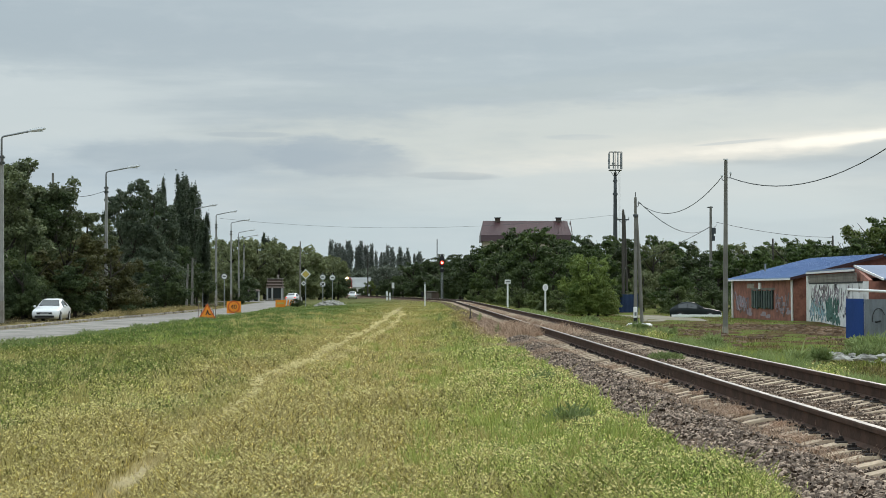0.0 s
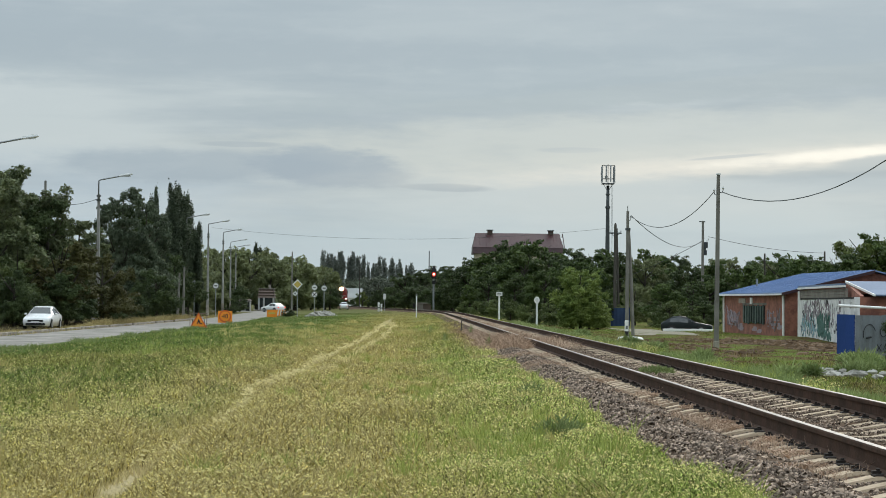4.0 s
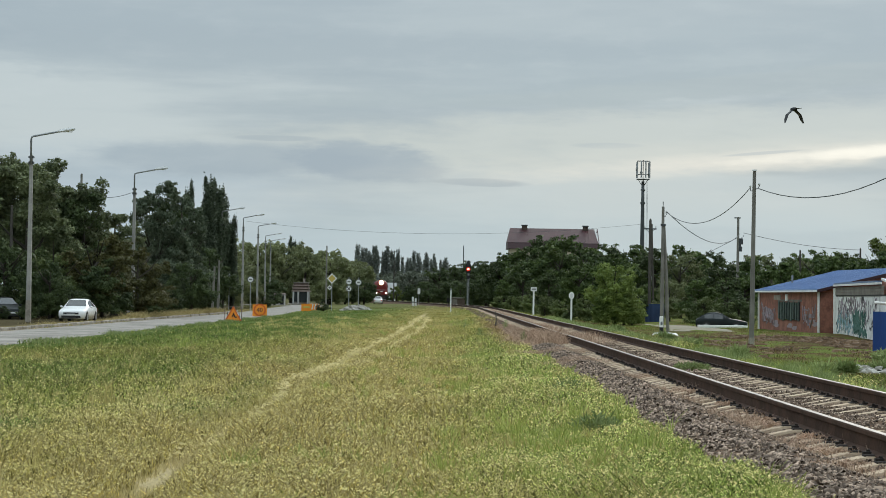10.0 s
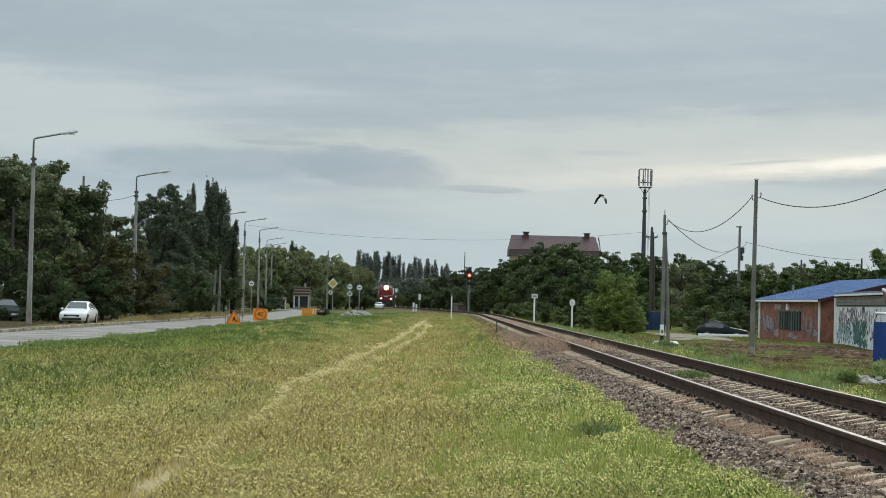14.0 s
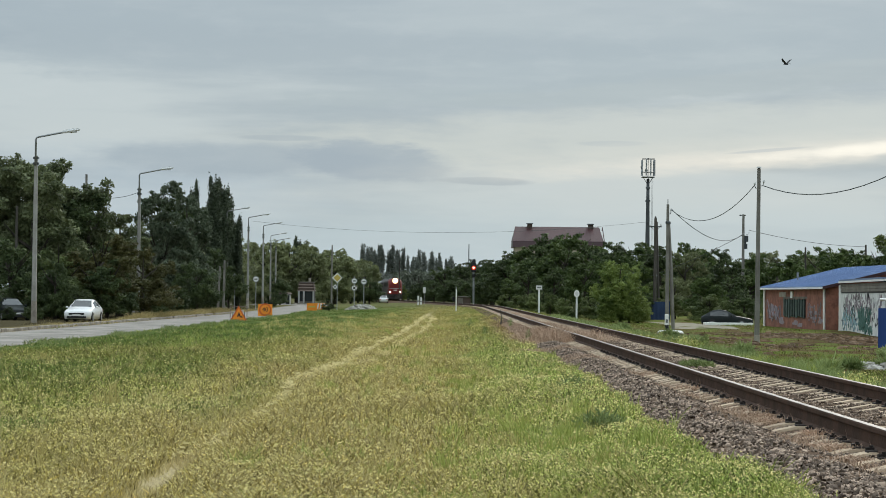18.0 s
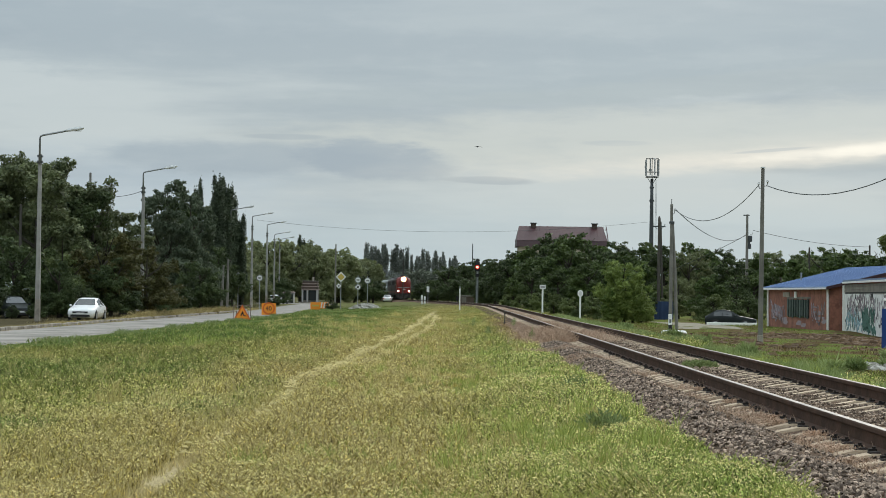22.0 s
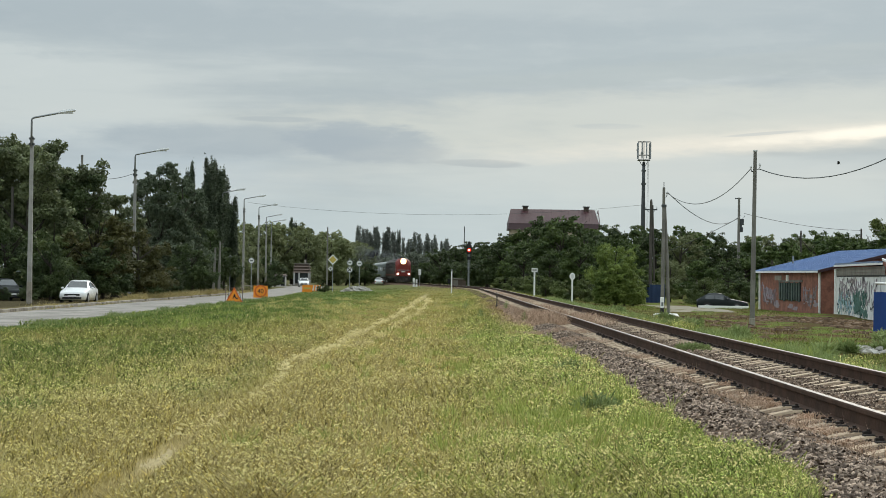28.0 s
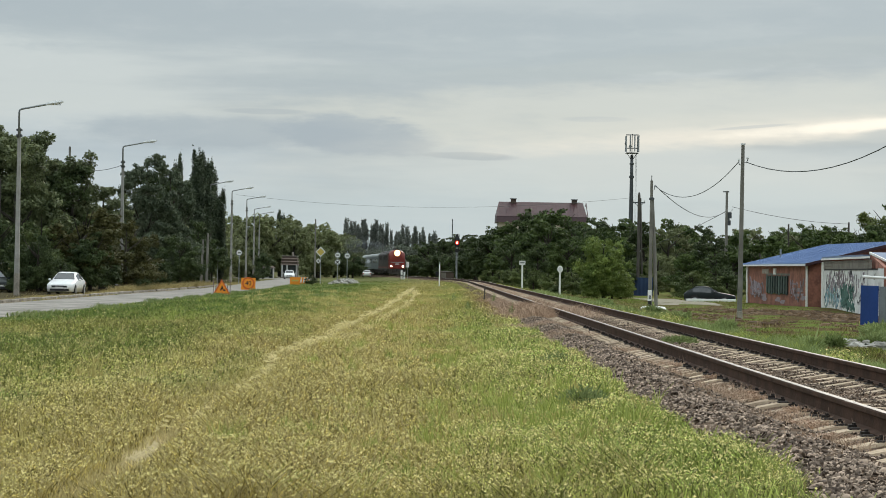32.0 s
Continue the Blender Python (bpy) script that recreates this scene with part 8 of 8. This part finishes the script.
# ---------------------------------------------------------------- weeds close to the camera
def weed_clump(x, y, h, w, label, seed, material="weed", lift=0.0, leaves=420, leaf=1.0):
    rnd = random.Random(seed)
    ob = thing("weed_clump", pose(x, y, gz(x, y) + lift), label, "weeds", "weed clumps")
    st = Geo()
    for i in range(6 + leaves // 26):
        a, l = rnd.uniform(0, 6.28), rnd.uniform(0.05, 0.38) * w
        st.tube([(0, 0, -0.03), (l * 0.4 * math.cos(a), l * 0.4 * math.sin(a), h * 0.55), (l * math.cos(a), l * math.sin(a), h * rnd.uniform(0.6, 1.0))], [0.006, 0.005, 0.002], 4)
    tagged(part("stem", st, material, ob), kind="stuff")
    rng = np.random.default_rng(seed)
    n = leaves * 3
    a, q, z = rng.uniform(0, 6.28, n), rng.random(n) ** 0.6 * 0.5 * w, rng.uniform(0.05, 0.75, n) * h
    c = np.stack([q * np.cos(a), q * np.sin(a), z * (1.1 - q / w)], -1)
    d = np.stack([np.cos(a) * 0.4, np.sin(a) * 0.4, np.full(n, 0.5)], -1) + rng.normal(size=(n, 3)) * 0.55
    l = rng.uniform(0.03, 0.07, n)[:, None] * min(1.0, 0.35 + 4.0 * h) * leaf
    side = np.cross(d, rng.normal(size=(n, 3)))
    side /= np.linalg.norm(side, axis=1)[:, None]
    quad = np.stack([c, c + d * l * 0.5 + side * 0.008 * leaf, c + d * l, c + d * l * 0.5 - side * 0.008 * leaf], 1)
    part("foliage", raw_mesh("foliage", quad.reshape(-1, 3), 4, material), material, ob)
    return ob


weed_clump(1.56, 21.7, 0.20, 0.46, "bushy green weed in the meadow", 1, leaves=230, leaf=1.15)
weed_clump(1.78, 29.7, 0.22, 0.50, "bushy green weed in the meadow", 2, leaves=240, leaf=1.2)
weed_clump(4.3, 36.5, 0.13, 0.6, "low green weed growing between the rails", 4, lift=0.12)
for i, (x, y, h, w, k) in enumerate(((11.9, 56.5, 0.22, 0.9, "weed"), (12.6, 58.5, 0.30, 1.1, "weed"), (13.4, 60.5, 0.36, 1.3, "weed"), (14.0, 65.0, 0.40, 1.3, "weed"), (9.6, 50.0, 0.24, 0.4, "weed"),
                                     (8.6, 47.5, 0.20, 0.4, "weed"), (8.1, 58.0, 0.24, 0.5, "weed"), (8.0, 70.0, 0.28, 0.6, "weed"), (9.2, 78.0, 0.3, 0.7, "weed"), (9.6, 92.0, 0.35, 0.8, "weed"), (8.2, 101.0, 0.4, 0.8, "weed"))):
    weed_clump(x, y, h, w, "leafy green weeds beyond the railway", 5 + i, k, leaves=520, leaf=2.6)
for i, (x, y, h, w) in enumerate(((3.26, 24.2, 0.045, 0.22), (3.22, 21.1, 0.045, 0.34), (3.16, 20.4, 0.04, 0.34), (3.22, 18.5, 0.05, 0.18), (3.08, 16.9, 0.04, 0.40), (2.95, 15.6, 0.035, 0.36), (3.22, 27.5, 0.04, 0.28))):
    weed_clump(x, y, h * 1.2, w * 1.3, "dead reddish weed at the sleeper ends", 40 + i, "dry_blades", 0.11, 110, 0.7)
for i, (x, y, h, w) in enumerate(((2.3, 62, 0.42, 0.16), (1.2, 75, 0.40, 0.16), (2.5, 88, 0.5, 0.2), (0.9, 98, 0.5, 0.2))):
    weed_clump(x, y, h, w, "tall thin weed standing above the grass", 20 + i, leaves=60)
bp = thing("blue_fence_panel", pose(19.6, 196, gz(19.6, 196)), "blue metal fence panel seen between the trees", "fence")
part("panel", corrugated(-0.9, 0.9, 0.0, 1.7, 0.2, 0.03), "blue_hazy", bp)
for x in (-0.85, 0.85):
    part("post", Geo().tube([(x, 0.05, -0.2), (x, 0.05, 1.8)], 0.04, 6), "dark_steel", bp)


# ---------------------------------------------------------------- what moves
def loco_at(y):
    x = float(track_x(y))
    slope = (float(track_x(y + 1)) - float(track_x(y - 1))) / 2
    return x, math.degrees(math.atan(-slope))


FLIGHT = [(0, 32, 20, 3.0), (4, 22, 34, 3.6), (7, 13.5, 44.5, 4.0),
          (8.2, 10.28, 48.0, 4.8), (8.4, 10.08, 49.0, 5.15), (8.6, 9.97, 50.0, 5.24), (8.8, 9.81, 52.0, 5.54), (9, 9.82, 54.0, 5.86), (9.2, 9.94, 55.0, 5.94), (9.4, 10.28, 57.0, 6.12), (9.6, 10.38, 59.0, 6.52),
          (9.8, 10.3, 60.0, 6.97), (10, 10.08, 61.0, 7.21), (10.2, 9.81, 62.0, 7.46), (10.4, 9.34, 63.0, 7.88), (10.6, 8.94, 64.0, 8.02), (10.8, 8.44, 65.0, 7.97), (11, 7.87, 66.0, 8.01), (11.5, 5.48, 68.0, 7.95),
          (12, 3.95, 72.0, 7.83), (12.5, 2.93, 80.0, 7.51), (13, 2.64, 85.0, 6.81), (13.5, 3.89, 90.0, 6.57), (14, 6.89, 95.0, 6.63), (14.5, 10.55, 100.0, 7.05), (15.5, 18.0, 109.0, 10.6), (16.5, 22.07, 118.0, 13.93),
          (17, 21.67, 120.0, 14.62), (17.5, 20.95, 122.0, 15.22), (18, 19.77, 124.0, 15.55), (18.5, 18.36, 126.0, 15.52), (19, 16.61, 128.0, 15.4), (19.5, 14.52, 130.0, 15.49), (20, 12.19, 132.0, 15.22),
          (20.5, 9.76, 135.0, 14.49), (21, 7.25, 138.0, 13.52), (21.5, 3.77, 142.0, 12.78), (22, 1.42, 146.0, 11.96), (22.5, 0.24, 150.0, 10.81), (23, 0.45, 155.0, 10.14), (23.5, 2.03, 165.0, 9.21),
          (24, 4.49, 175.0, 7.91), (25.5, 17.94, 200.0, 7.96), (27.7, 37.7, 215.0, 13.2), (28, 40.2, 215.0, 13.9), (28.3, 42.4, 215.0, 14.35), (28.6, 44.1, 215.0, 14.5), (30, 52, 216, 15), (32, 63, 218, 15)]


def motions():
    rows = {ob: [] for ob in (loco, rear, plume, *coaches)}
    for k in range(17):
        t = 2.0 * k
        y = 519.0 - 4.5 * t
        for ob, back in ((loco, 0.0), (plume, 0.0), (rear, 18.2), (coaches[0], 35.6), (coaches[1], 60.2), (coaches[2], 84.8)):
            x, a = loco_at(y + back)
            rows[ob].append((t, pose(x, y + back, RAIL, 0, 0, a)))
    for ob in rows:
        walk(ob, rows[ob])
    # the first car waits at the corner, then turns off to the left; the second comes out of the side street and stops
    walk(car_one, [(t, pose(x, y, gz(x, y) + 0.04, 0, 0, a)) for t, x, y, a in ((0, -19.1, 315, 168), (2, -19.35, 317, 170), (3, -19.95, 318.5, 195), (3.5, -20.6, 320, 215), (5.5, -24.4, 327, 235), (6, -25.7, 331, 240), (6.5, -27.3, 334, 245), (8, -33, 338, 258), (10, -42, 339, 265), (32, -42.5, 339, 265))])
    walk(car_two, [(t, pose(x, y, gz(x, y) + 0.04, 0, 0, a)) for t, x, y, a in ((0, -42.3, 333, 82), (18, -42, 333, 82), (21, -33.5, 333, 80), (22.5, -26.2, 332, 60), (23, -25.0, 331, 42), (24, -23.7, 328, 20), (25, -22.5, 325, 9), (25.5, -22.45, 324, 7), (27.5, -22.1, 322, 6), (28, -22.1, 322, 5), (29, -22.4, 321.5, 4), (32, -22.4, 321, 4))])
    path = []
    for i, (t, x, y, z) in enumerate(FLIGHT):
        k = float(np.interp(t, [17, 18, 19, 20, 21, 22, 24, 25.5, 27.7], [1, 1.1, 1.2, 1.3, 1.38, 1.4, 1.4, 1.35, 1.25]))
        a, b = FLIGHT[max(0, i - 1)], FLIGHT[min(len(FLIGHT) - 1, i + 1)]
        yaw = math.degrees(math.atan2(b[1] - a[1], -(b[2] - a[2])))
        yaw += (-168 - yaw) * float(np.interp(t, [10.4, 10.8, 12.0, 12.5], [0, 0.8, 0.8, 0])) if yaw < 0 else 0
        bank = float(np.interp(t, [0, 8.6, 9.0, 9.5, 10.4, 11.0, 11.5, 12.0, 12.6, 13.2, 32], [0, 0, -18, 0, 0, 24, 2, -26, -15, 0, 0]))
        path.append((t, pose(x * k, y * k, 1.55 + (z - 1.55) * k, 0, 0, yaw) @ pose(0, 0, 0, 0, bank, 0)))
    walk(crow, path)
    # the wings beat, then the bird glides round its turn, then they beat on
    beat_t = [8.3, 8.5, 8.7, 8.85, 9.0, 9.2, 9.35, 9.5, 9.7, 9.85, 10.0, 10.2, 10.35, 10.5, 10.7, 10.85, 11.0, 11.5, 12.0, 12.5, 12.7]
    beat_a = [10, 5, -35, 0, 45, -35, -10, 12, 40, 0, -40, 30, 0, -42, 20, 15, 4, 4, 4, 5, -10]
    for sx, inner, outer in wings:
        ri, ro = [], []
        for k in range(0, 321):
            t = k / 10
            a = float(np.interp(t, beat_t, beat_a)) if 8.3 <= t <= 12.7 else 3.0 if 20.6 < t < 22.7 else (38 if t < 15.5 else -38) * math.cos(2 * math.pi * (t - 17) / 0.667)
            ri.append((t, pose(0, 0, 0, 0, -sx * a, 0)))
            ro.append((t, pose(sx * 0.26, 0, 0, 0, sx * (18 if a > 0 else 30) * (1 if a < 5 else -0.3), 0)))
        walk(inner, ri)
        walk(outer, ro)


motions()
